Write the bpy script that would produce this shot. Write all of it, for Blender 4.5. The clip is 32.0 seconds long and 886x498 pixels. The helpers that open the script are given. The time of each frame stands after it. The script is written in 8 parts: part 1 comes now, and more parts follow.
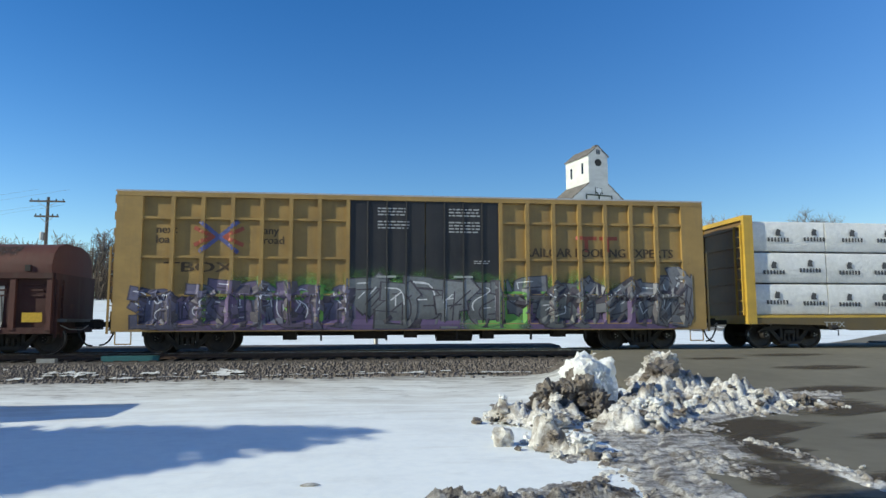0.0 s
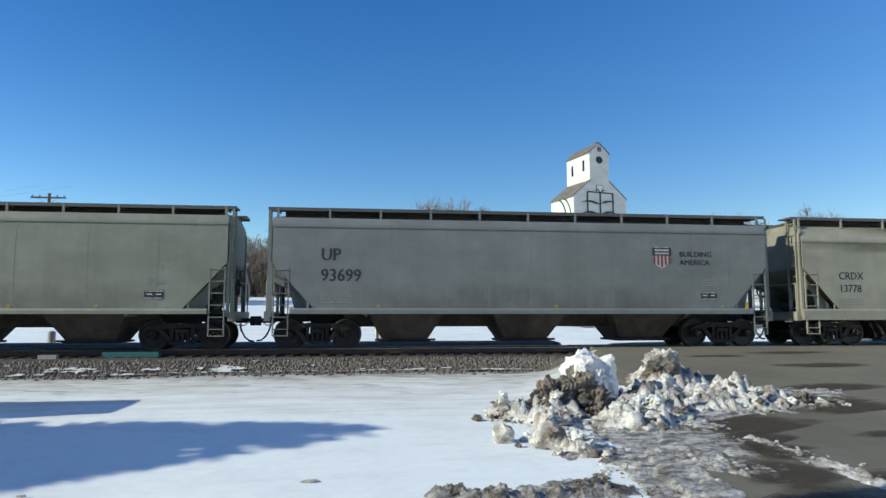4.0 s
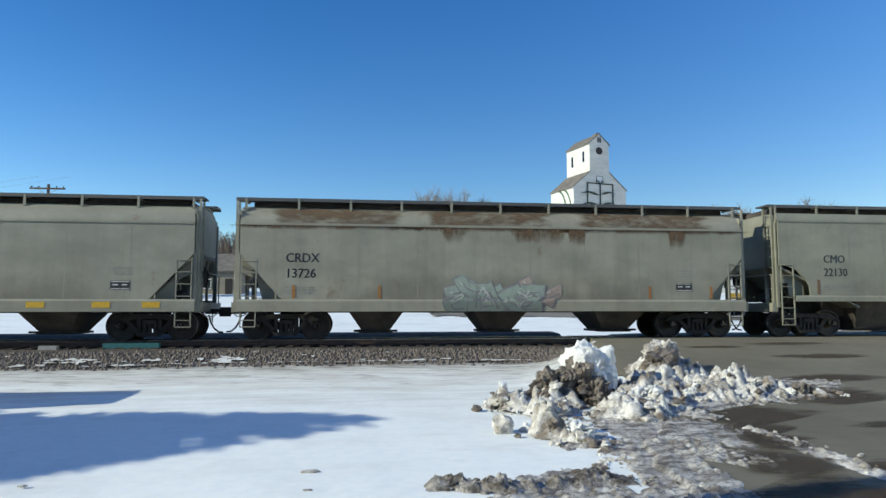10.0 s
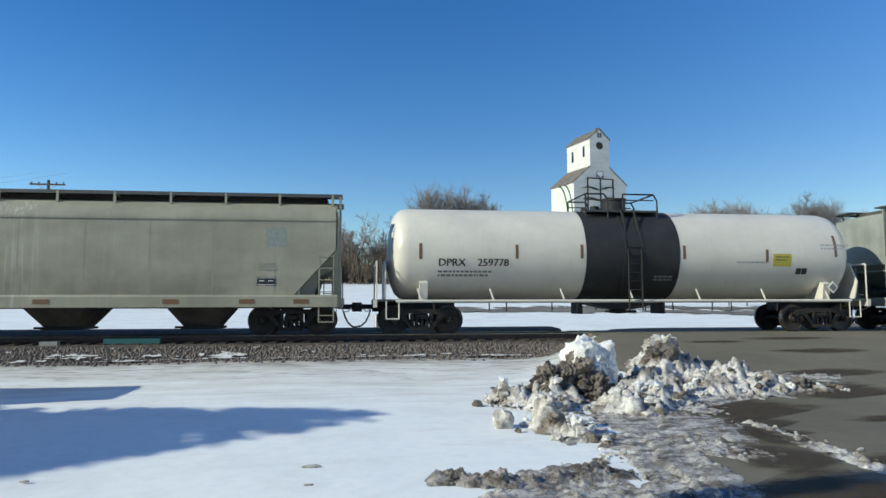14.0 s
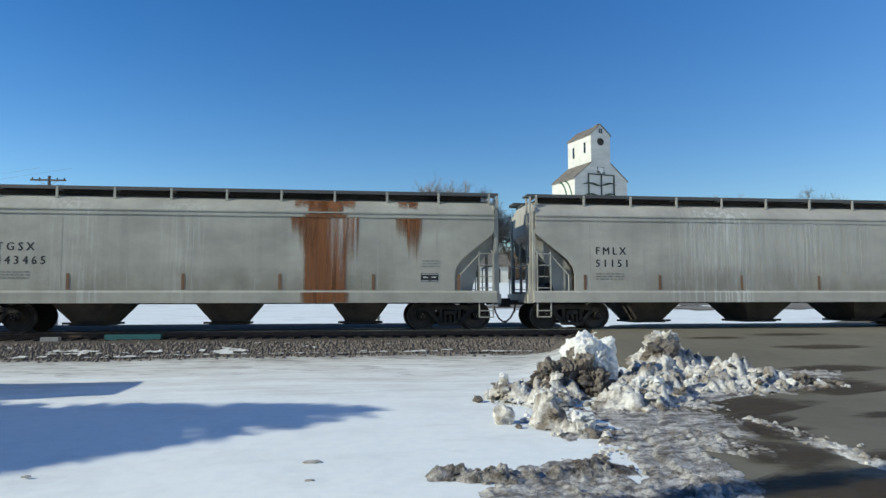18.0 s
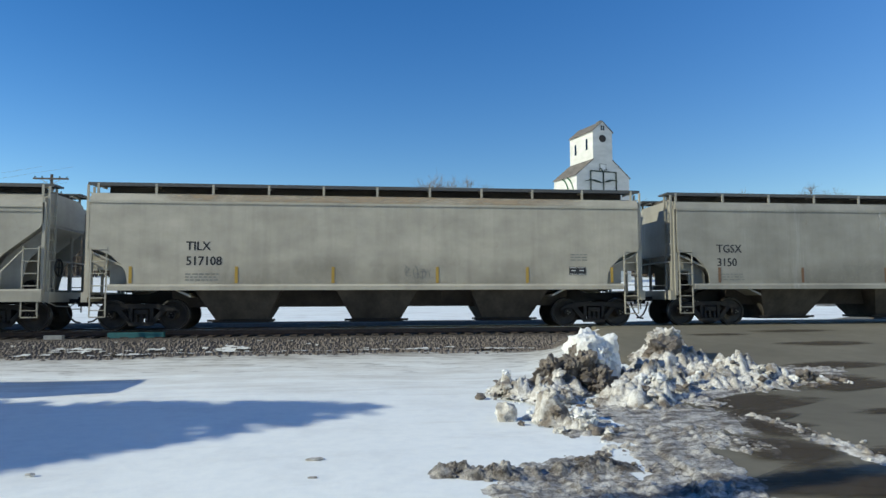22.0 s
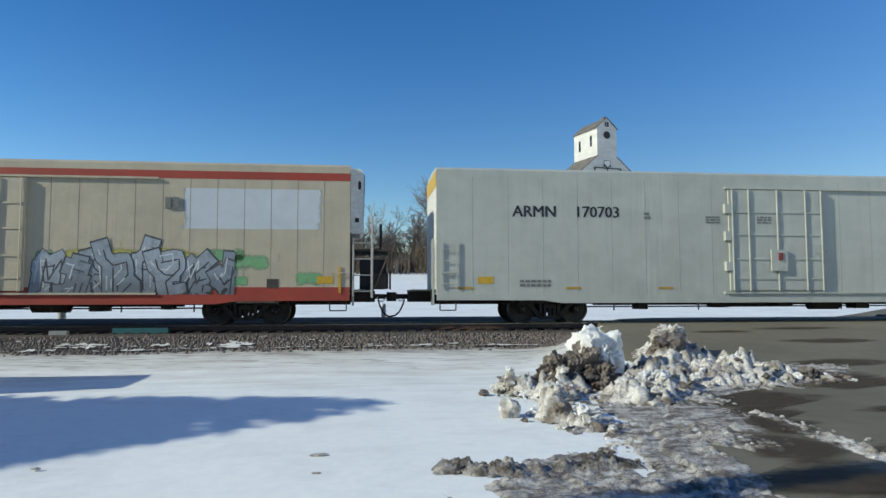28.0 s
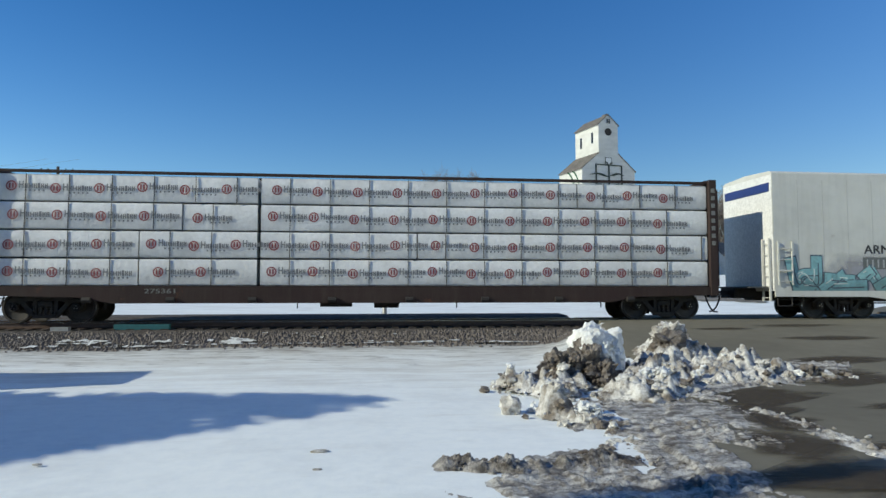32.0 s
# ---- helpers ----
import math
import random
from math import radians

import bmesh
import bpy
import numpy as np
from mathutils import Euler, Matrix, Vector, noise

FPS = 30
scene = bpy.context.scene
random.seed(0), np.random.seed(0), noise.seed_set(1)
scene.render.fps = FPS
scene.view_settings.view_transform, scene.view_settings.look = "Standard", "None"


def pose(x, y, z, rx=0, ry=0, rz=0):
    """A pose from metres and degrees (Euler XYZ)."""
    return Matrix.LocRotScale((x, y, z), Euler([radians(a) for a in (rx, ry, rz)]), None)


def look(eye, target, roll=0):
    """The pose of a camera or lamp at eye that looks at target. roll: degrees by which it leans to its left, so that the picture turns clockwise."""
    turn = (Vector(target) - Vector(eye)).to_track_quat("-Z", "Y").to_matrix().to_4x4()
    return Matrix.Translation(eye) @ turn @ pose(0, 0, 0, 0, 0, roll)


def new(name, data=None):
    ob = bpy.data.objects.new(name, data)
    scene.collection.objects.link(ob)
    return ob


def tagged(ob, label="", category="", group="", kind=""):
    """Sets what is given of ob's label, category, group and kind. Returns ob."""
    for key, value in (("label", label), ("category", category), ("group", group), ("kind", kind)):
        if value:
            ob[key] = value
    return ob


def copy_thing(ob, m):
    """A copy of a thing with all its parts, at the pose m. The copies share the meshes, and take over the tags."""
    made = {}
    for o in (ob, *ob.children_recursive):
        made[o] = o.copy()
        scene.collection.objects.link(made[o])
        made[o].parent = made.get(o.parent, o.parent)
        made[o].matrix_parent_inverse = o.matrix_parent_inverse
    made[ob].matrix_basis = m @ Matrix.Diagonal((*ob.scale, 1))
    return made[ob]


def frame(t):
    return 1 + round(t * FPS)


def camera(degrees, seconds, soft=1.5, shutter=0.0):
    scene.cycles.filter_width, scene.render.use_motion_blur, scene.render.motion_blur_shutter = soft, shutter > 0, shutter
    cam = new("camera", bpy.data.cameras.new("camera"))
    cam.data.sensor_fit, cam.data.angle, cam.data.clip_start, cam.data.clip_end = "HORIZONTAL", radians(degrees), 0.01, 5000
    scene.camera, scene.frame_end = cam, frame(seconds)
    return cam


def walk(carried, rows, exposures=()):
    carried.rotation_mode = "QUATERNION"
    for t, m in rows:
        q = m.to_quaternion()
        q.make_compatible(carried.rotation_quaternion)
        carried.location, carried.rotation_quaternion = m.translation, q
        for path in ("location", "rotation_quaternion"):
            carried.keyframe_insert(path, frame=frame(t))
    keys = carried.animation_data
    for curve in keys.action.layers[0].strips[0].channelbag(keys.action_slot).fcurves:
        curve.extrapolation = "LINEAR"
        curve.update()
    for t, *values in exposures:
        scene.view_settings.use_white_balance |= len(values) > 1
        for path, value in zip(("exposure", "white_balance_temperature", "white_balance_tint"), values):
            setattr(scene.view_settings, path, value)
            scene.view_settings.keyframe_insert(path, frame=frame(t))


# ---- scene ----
SECONDS = 32.0
EYE = 1.75          # camera height over the snow
TRACK_Y = 22.63     # centre line of the track
RAIL_Z = 0.813      # top of the rails
SPEED, GAIN = 14.30, 0.01375     # train speed in metres a second at the start, and its slow gain

cam = camera(66.36, SECONDS, 1.5)
# seconds, heading to the right of the track's normal, tilt up, roll
HEADINGS = [(0, 7.34, 6.11, -0.17), (0.5, 7.40, 6.13, -0.20), (1, 7.46, 6.13, -0.14), (1.5, 7.50, 6.12, -0.02), (2, 7.50, 6.12, 0.01), (2.5, 7.47, 6.09, -0.02), (3, 7.44, 6.01, -0.04), (3.5, 7.38, 5.92, -0.06), (5.5, 7.06, 5.71, 0.04), (6, 7.07, 5.60, 0.06), (6.5, 7.12, 5.50, 0.11), (7, 7.22, 5.41, 0.14), (7.5, 7.35, 5.36, 0.08), (8, 7.44, 5.33, 0.01), (8.5, 7.48, 5.29, -0.01), (9, 7.45, 5.23, -0.00), (9.5, 7.38, 5.17, -0.01), (10, 7.31, 5.11, -0.04), (10.5, 7.26, 5.06, -0.05), (11, 7.25, 5.00, -0.04), (11.5, 7.26, 4.94, 0.00), (12, 7.28, 4.88, 0.03), (12.5, 7.26, 4.83, -0.01), (13, 7.21, 4.79, -0.10), (13.5, 7.21, 4.76, -0.15), (14, 7.28, 4.71, -0.13), (14.5, 7.36, 4.65, -0.05), (16.5, 7.41, 4.54, -0.17), (17, 7.37, 4.48, -0.14), (17.5, 7.31, 4.42, -0.10), (18, 7.22, 4.37, -0.09), (18.5, 7.12, 4.33, -0.13), (19, 7.01, 4.30, -0.17), (19.5, 6.94, 4.27, -0.18), (20, 6.93, 4.23, -0.17), (20.5, 6.94, 4.19, -0.16), (21, 6.96, 4.16, -0.17), (21.5, 7.00, 4.14, -0.20), (22, 7.03, 4.15, -0.23), (22.5, 7.04, 4.14, -0.16), (23, 7.03, 4.13, -0.06), (23.5, 7.01, 4.09, -0.04), (24, 6.97, 4.06, -0.05), (24.5, 6.90, 4.03, -0.04), (25, 6.83, 4.01, -0.08), (25.5, 6.79, 3.98, -0.12), (27.5, 6.69, 3.85, -0.06), (28, 6.72, 3.85, -0.10), (28.5, 6.73, 3.83, -0.11), (29, 6.73, 3.80, -0.07), (29.5, 6.73, 3.77, -0.02), (30, 6.71, 3.76, 0.01), (30.5, 6.69, 3.76, -0.03), (31, 6.68, 3.72, -0.07), (31.5, 6.66, 3.65, -0.06), (32, 6.64, 3.58, -0.02)]
walk(cam, [(t, pose(0, 0, EYE, 90 + up, -roll, -yaw)) for t, yaw, up, roll in HEADINGS],
     exposures=[(t, stops, 6780, -2.5) for t, stops in ((0, 0.12), (4, 0.14), (9, 0.15), (13.3, 0.14), (14.2, 0.02), (21.5, 0.0), (24, 0.02), (25.5, 0.02),
                                                        (27.6, -0.09), (28.2, -0.09), (29, -0.05), (30.2, -0.06), (SECONDS, -0.13))])

# ---- light ----
SUN_UP = 26.0
SUN_WAY = Vector((0.965, 0.262, 0)).normalized()     # the way the light travels, over the ground
world = bpy.data.worlds.new("sky")
scene.world = world
world.use_nodes = True
wn = world.node_tree
sky = wn.nodes.new("ShaderNodeTexSky")
sky.sky_type = "NISHITA"
sky.sun_disc = False
sky.sun_elevation = radians(SUN_UP)
sky.sun_rotation = math.atan2(SUN_WAY.x, -SUN_WAY.y)
sky.air_density = 1.0
sky.dust_density = 0.7
sky.ozone_density = 2.5
sky.altitude = 300
clear = wn.nodes.new("ShaderNodeHueSaturation")      # a very clear, cold winter sky
clear.inputs["Saturation"].default_value = 1.37
clear.inputs["Hue"].default_value = 0.515
wn.links.new(sky.outputs[0], clear.inputs["Color"])
wn.links.new(clear.outputs[0], wn.nodes["Background"].inputs[0])
wn.nodes["Background"].inputs[1].default_value = 0.156
sun = new("sun", bpy.data.lights.new("sun", "SUN"))
sun.data.energy, sun.data.angle, sun.data.color = 4.9, radians(0.55), (1.0, 0.95, 0.87)
sun.matrix_world = look(tuple(-60 * SUN_WAY + Vector((0, 0, 60 * math.tan(radians(SUN_UP))))), (0, 0, 0))


# ---- materials ----
def nodes_of(name):
    m = bpy.data.materials.new(name)
    m.use_nodes = True
    return m, m.node_tree, m.node_tree.nodes["Principled BSDF"]


def coords(nt, scale=(1, 1, 1), shift=(0, 0, 0)):
    tc = nt.nodes.new("ShaderNodeTexCoord")
    mp = nt.nodes.new("ShaderNodeMapping")
    mp.inputs["Scale"].default_value = scale
    mp.inputs["Location"].default_value = shift
    nt.links.new(tc.outputs["Object"], mp.inputs[0])
    return mp.outputs[0]


def noisy(nt, vec, scale, detail=5.0, rough=0.6):
    n = nt.nodes.new("ShaderNodeTexNoise")
    n.inputs["Scale"].default_value, n.inputs["Detail"].default_value, n.inputs["Roughness"].default_value = scale, detail, rough
    nt.links.new(vec, n.inputs["Vector"])
    return n.outputs[0]


def ramp(nt, fac, stops):
    r = nt.nodes.new("ShaderNodeValToRGB")
    el = r.color_ramp.elements
    while len(el) < len(stops):
        el.new(0.5)
    for e, (p, c) in zip(el, stops):
        e.position, e.color = p, (*c, 1) if len(c) == 3 else c
    nt.links.new(fac, r.inputs[0])
    return r.outputs[0]


def mixed(nt, fac, a, b):
    m = nt.nodes.new("ShaderNodeMix")
    m.data_type = "RGBA"
    for sock, v in ((m.inputs[0], fac), (m.inputs[6], a), (m.inputs[7], b)):
        if isinstance(v, (int, float)):
            sock.default_value = v
        elif isinstance(v, tuple):
            sock.default_value = (*v, 1)
        else:
            nt.links.new(v, sock)
    return m.outputs[2]


def bumped(nt, bsdf, height, strength=0.3, distance=0.01):
    b = nt.nodes.new("ShaderNodeBump")
    b.inputs["Strength"].default_value, b.inputs["Distance"].default_value = strength, distance
    nt.links.new(height, b.inputs["Height"])
    nt.links.new(b.outputs[0], bsdf.inputs["Normal"])


def grey(v):
    return (v, v, v)


def two_tone(name, a, b, scale=4.0, rough=0.8, bump=0.3, dist=0.01, metal=0.0, stretch=(1, 1, 1), lo=0.35, hi=0.65, shift=(0, 0, 0)):
    """A surface that wanders between two colours at two scales."""
    m, nt, bs = nodes_of(name)
    v = coords(nt, stretch, shift)
    big, fine = noisy(nt, v, scale), noisy(nt, v, scale * 9, 3)
    mask = ramp(nt, big, [(lo, grey(0)), (hi, grey(1))])
    c = mixed(nt, mask, a, b)
    c2 = mixed(nt, ramp(nt, fine, [(0.3, grey(0)), (0.75, grey(0.35))]), c, tuple(x * 0.6 for x in a))
    nt.links.new(c2, bs.inputs["Base Color"])
    bs.inputs["Roughness"].default_value, bs.inputs["Metallic"].default_value = rough, metal
    bumped(nt, bs, fine, bump, dist)
    return m


def paint(name, col, seed=0, dirt=0.35, rust=0.15, streak=None, streak_amount=0.3, rough=0.55, dirt_col=(0.09, 0.075, 0.055), dent=0.35, even=False):
    """Weathered car paint: patchy fading, run-down streaks, rust spots, faint dents."""
    m, nt, bs = nodes_of(name)
    at = (seed * 13.7, seed * 5.1, seed * 3.3)
    fade = noisy(nt, coords(nt, (0.35, 0.35, 0.6), at), 2.0, 4)
    runs = noisy(nt, coords(nt, (2.6, 2.6, 0.2), at), 1.4, 6, 0.7)
    spots = noisy(nt, coords(nt, (1, 1, 0.7), at), 1.3, 8, 0.72)
    fine = noisy(nt, coords(nt, (1, 1, 1), at), 38, 2)
    c = mixed(nt, ramp(nt, fade, [(0.3, grey(0)), (0.7, grey(1))]), tuple(x * (0.92 if even else 0.80) for x in col), tuple(min(1, x * (1.05 if even else 1.14)) for x in col))
    tc = nt.nodes.new("ShaderNodeTexCoord")          # each plate of the side has faded in its own way
    sep = nt.nodes.new("ShaderNodeSeparateXYZ")
    nt.links.new(tc.outputs["Object"], sep.inputs[0])
    plate = nt.nodes.new("ShaderNodeMath")
    plate.operation = "SNAP"
    plate.inputs[1].default_value = 1.83
    nt.links.new(sep.outputs[0], plate.inputs[0])
    shade = nt.nodes.new("ShaderNodeTexWhiteNoise")
    shade.noise_dimensions = "1D"
    nt.links.new(plate.outputs[0], shade.inputs["W"])
    c = mixed(nt, ramp(nt, shade.outputs["Value"], [(0.0, grey(0)), (1.0, grey(0.05 if even else 0.16))]), c, tuple(x * 0.45 for x in col))
    c = mixed(nt, ramp(nt, runs, [(0.47, grey(0)), (0.76, grey(dirt * 0.8))]), c, dirt_col)
    blot_ = noisy(nt, coords(nt, (0.5, 0.5, 0.8), (at[1], at[2], at[0])), 1.5, 5, 0.62)
    c = mixed(nt, ramp(nt, blot_, [(0.46, grey(0)), (0.72, grey(min(0.6, dirt * 1.3)))]), c, tuple(0.5 * x + 0.3 * y for x, y in zip(col, dirt_col)))
    c = mixed(nt, ramp(nt, fine, [(0.45, grey(0)), (0.8, grey(dirt * 0.35))]), c, dirt_col)
    if streak:
        where = noisy(nt, coords(nt, (0.22, 0.22, 0.01), at), 1.7, 2)
        thin = noisy(nt, coords(nt, (7, 7, 0.28), at), 1.5, 5, 0.72)
        mul = nt.nodes.new("ShaderNodeMath")
        mul.operation = "MULTIPLY"
        nt.links.new(ramp(nt, where, [(0.53, grey(0)), (0.66, grey(1))]), mul.inputs[0])
        nt.links.new(ramp(nt, thin, [(0.48, grey(0)), (0.70, grey(streak_amount))]), mul.inputs[1])
        c = mixed(nt, mul.outputs[0], c, streak)
    if rust:
        c = mixed(nt, ramp(nt, spots, [(0.66 - 0.12 * rust, grey(0)), (0.8 - 0.1 * rust, grey(0.85))]), c, (0.13, 0.045, 0.018))
    nt.links.new(c, bs.inputs["Base Color"])
    bs.inputs["Roughness"].default_value = rough
    dents = noisy(nt, coords(nt, (0.8, 0.8, 0.8), at), 1.1 if dent < 0.5 else 2.1, 2)
    bumped(nt, bs, dents, dent, 0.035)
    return m


def plain(name, col, rough=0.6, metal=0.0, scale=12.0):
    return two_tone(name, tuple(x * 0.82 for x in col), tuple(min(1, x * 1.1) for x in col), scale, rough, 0.15, 0.004, metal)


def snow_material(name, clean, dirty, lo, hi, scale=1.2, bump=0.5, thaw=False, stretch=(1, 1, 1), grit=0.0):
    m, nt, bs = nodes_of(name)
    v = coords(nt)
    dirt = noisy(nt, coords(nt, stretch), scale, 9, 0.7)
    crust = noisy(nt, v, 5, 6, 0.65)
    fine = noisy(nt, v, 60, 3, 0.6)
    c = mixed(nt, ramp(nt, dirt, [(lo, grey(0)), (hi, grey(1))]), clean, dirty)
    c = mixed(nt, ramp(nt, crust, [(0.35, grey(0.16)), (0.6, grey(0))]), c, (0.5, 0.56, 0.63))
    if grit:
        c = mixed(nt, ramp(nt, noisy(nt, v, 14, 6, 0.75), [(0.47, grey(0)), (0.62, grey(grit))]), c, tuple(q * 1.3 for q in dirty))
    if thaw:      # dull, gritty snow along the foot of the ballast
        sep = nt.nodes.new("ShaderNodeSeparateXYZ")
        nt.links.new(v, sep.inputs[0])
        far = nt.nodes.new("ShaderNodeMapRange")
        for k, q in ((1, 11.5), (2, 22.0), (3, 0.0), (4, 1.0)):
            far.inputs[k].default_value = q
        nt.links.new(sep.outputs[1], far.inputs[0])
        band = ramp(nt, far.outputs[0], [(0.0, grey(0)), (0.25, grey(0.16)), (0.48, grey(0.27)), (0.62, grey(0.34)), (0.73, grey(0.47)), (0.97, grey(0.1))])
        for sc, st, a_, b_, tone in ((1.0, (0.35, 1.6, 1), 0.58, 0.92, (0.50, 0.48, 0.44)), (2.6, (0.5, 2.2, 1), 0.8, 0.98, (0.13, 0.11, 0.09))):
            add = nt.nodes.new("ShaderNodeMath")
            nt.links.new(band, add.inputs[0])
            nt.links.new(noisy(nt, coords(nt, st), sc, 9, 0.7), add.inputs[1])
            c = mixed(nt, ramp(nt, add.outputs[0], [(a_, grey(0)), (b_, grey(0.85))]), c, tone)
    nt.links.new(c, bs.inputs["Base Color"])
    bs.inputs["Roughness"].default_value = 0.62
    add = nt.nodes.new("ShaderNodeMath")
    add.operation = "MULTIPLY_ADD"
    add.inputs[1].default_value = 0.25 if not grit else 0.7
    nt.links.new(fine, add.inputs[0])
    nt.links.new(crust, add.inputs[2])
    bumped(nt, bs, add.outputs[0], bump, 0.03)
    return m


SNOW = snow_material("snow", (0.84, 0.86, 0.84), (0.66, 0.67, 0.66), 0.5, 0.8, 0.5, 0.22, True)
PILE_SNOW = snow_material("pile_snow", (0.72, 0.70, 0.66), (0.15, 0.118, 0.084), 0.43, 0.61, 2.0, 0.9, grit=0.6)
DIRTY_SNOW = snow_material("dirty_snow", (0.30, 0.25, 0.20), (0.055, 0.04, 0.029), 0.34, 0.6, 3.0, 1.0, grit=0.7)
SLUSH = snow_material("slush", (0.60, 0.57, 0.52), (0.085, 0.066, 0.048), 0.42, 0.60, 3.6, 0.9, stretch=(0.7, 1.5, 1), grit=0.7)
CLEAN_SNOW = snow_material("clean_snow", (0.80, 0.80, 0.785), (0.34, 0.30, 0.25), 0.56, 0.74, 2.2, 0.9, grit=0.3)
BANK_SNOW = snow_material("bank_snow", (0.42, 0.38, 0.33), (0.05, 0.038, 0.028), 0.40, 0.58, 6.0, 1.0, grit=0.75)
DULL_SNOW = snow_material("dull_snow", (0.68, 0.68, 0.66), (0.36, 0.34, 0.31), 0.48, 0.7, 1.2, 0.4)
GRAVEL = two_tone("gravel_lot", (0.13, 0.115, 0.095), (0.21, 0.19, 0.165), 0.3, 0.95, 0.4, 0.02)
ASPHALT = two_tone("asphalt", (0.12, 0.106, 0.074), (0.166, 0.148, 0.106), 0.35, 0.85, 0.35, 0.006)
BALLAST = two_tone("ballast", (0.05, 0.042, 0.036), (0.12, 0.10, 0.09), 7.0, 0.95, 0.6, 0.03)
STONE = two_tone("ballast_stone", (0.065, 0.053, 0.045), (0.20, 0.172, 0.152), 5.0, 0.9, 0.3, 0.01)
TIE = two_tone("tie_wood", (0.028, 0.022, 0.018), (0.07, 0.055, 0.045), 6.0, 0.9, 0.4, 0.01)
RAIL = two_tone("rail_steel", (0.055, 0.03, 0.02), (0.10, 0.06, 0.042), 9.0, 0.6, 0.2, 0.003)
RAILHEAD = plain("rail_head", (0.42, 0.41, 0.40), 0.25, 1.0)
IRON = two_tone("cast_iron", (0.011, 0.0095, 0.009), (0.029, 0.023, 0.019), 5.0, 0.75, 0.3, 0.006)
WHEEL = two_tone("wheel_steel", (0.018, 0.015, 0.013), (0.048, 0.036, 0.028), 4.0, 0.6, 0.2, 0.004)
TREAD = plain("wheel_tread", (0.35, 0.33, 0.31), 0.3, 1.0)
BLACK = two_tone("black_paint", (0.011, 0.012, 0.014), (0.024, 0.024, 0.026), 2.0, 0.75, 0.15, 0.004)
RUBBER = plain("hose_rubber", (0.02, 0.02, 0.02), 0.6)
ORANGE = plain("reflector_orange", (0.30, 0.13, 0.035), 0.5)
YELLOW = plain("yellow_paint", (0.55, 0.34, 0.03), 0.5)
WHITE = plain("white_paint", (0.75, 0.74, 0.71), 0.5)
INK = plain("black_lettering", (0.02, 0.021, 0.024), 0.55)
FADED = plain("faded_lettering", (0.17, 0.17, 0.16), 0.6)
FAINT = plain("worn_small_lettering", (0.235, 0.23, 0.205), 0.6)
RED = plain("red_paint", (0.42, 0.035, 0.03), 0.5)
NAVY = plain("navy_paint", (0.02, 0.04, 0.17), 0.5)
GRATE = plain("galvanised_grating", (0.10, 0.10, 0.10), 0.6, 0.4)
GALV = plain("galvanised_steel", (0.38, 0.38, 0.37), 0.5, 0.3)
BARK = two_tone("bark", (0.10, 0.082, 0.07), (0.18, 0.15, 0.13), 3.0, 0.95, 0.5, 0.02)
TWIG = two_tone("twigs", (0.18, 0.162, 0.15), (0.28, 0.255, 0.24), 1.0, 0.95, 0.2, 0.01)
NEEDLES = two_tone("needles", (0.015, 0.03, 0.014), (0.03, 0.055, 0.024), 2.0, 0.9, 0.3, 0.02)
CLAPBOARD = two_tone("white_cladding", (0.54, 0.53, 0.49), (0.66, 0.65, 0.61), 0.5, 0.7, 0.2, 0.01, stretch=(1, 1, 3))
SHINGLE = two_tone("grey_shingles", (0.10, 0.09, 0.08), (0.19, 0.17, 0.15), 1.5, 0.95, 0.4, 0.02)
GLASS = plain("dark_glass", (0.012, 0.014, 0.017), 0.12)
MURAL = plain("dark_green_iron", (0.012, 0.028, 0.018), 0.6)
MURAL_GREEN = plain("green_mural_paint", (0.03, 0.10, 0.05), 0.7)
POLE_WOOD = two_tone("pole_wood", (0.07, 0.055, 0.045), (0.13, 0.105, 0.085), 4.0, 0.9, 0.3, 0.01, stretch=(1, 1, 0.1))


SEAM = two_tone("seam_grime", (0.185, 0.18, 0.15), (0.26, 0.25, 0.21), 3.0, 0.7, 0.1, 0.003, stretch=(1, 1, 0.3))


def spray_paint(name, col, seed, low=None):
    """Sprayed colour: a soft vertical fade, cloudy overspray and worn spots."""
    m, nt, bs = nodes_of(name)
    v = coords(nt, (1, 1, 1), (seed * 7.3, seed * 2.9, seed * 4.7))
    sep = nt.nodes.new("ShaderNodeSeparateXYZ")
    tc = nt.nodes.new("ShaderNodeTexCoord")
    nt.links.new(tc.outputs["Generated"], sep.inputs[0])
    add = nt.nodes.new("ShaderNodeMath")
    add.operation = "MULTIPLY_ADD"
    add.inputs[1].default_value = 0.7
    nt.links.new(noisy(nt, v, 2.6, 3, 0.5), add.inputs[0])
    nt.links.new(sep.outputs[2], add.inputs[2])
    fade = (0.42, 0.72) if low else (0.5, 1.05)
    low = low or tuple(x * 0.62 for x in col)
    c = mixed(nt, ramp(nt, add.outputs[0], [(fade[0], grey(0)), (fade[1], grey(1))]), low, tuple(min(0.75, x * 1.22 + 0.015) for x in col))
    c = mixed(nt, ramp(nt, noisy(nt, v, 5.5, 2), [(0.5, grey(0)), (0.72, grey(0.55))]), c, tuple(x * 0.55 for x in col))
    c = mixed(nt, ramp(nt, noisy(nt, v, 15, 6, 0.75), [(0.5, grey(0)), (0.72, grey(0.6))]), c, (0.13, 0.12, 0.105))
    nt.links.new(c, bs.inputs["Base Color"])
    bs.inputs["Roughness"].default_value = 0.6
    return m


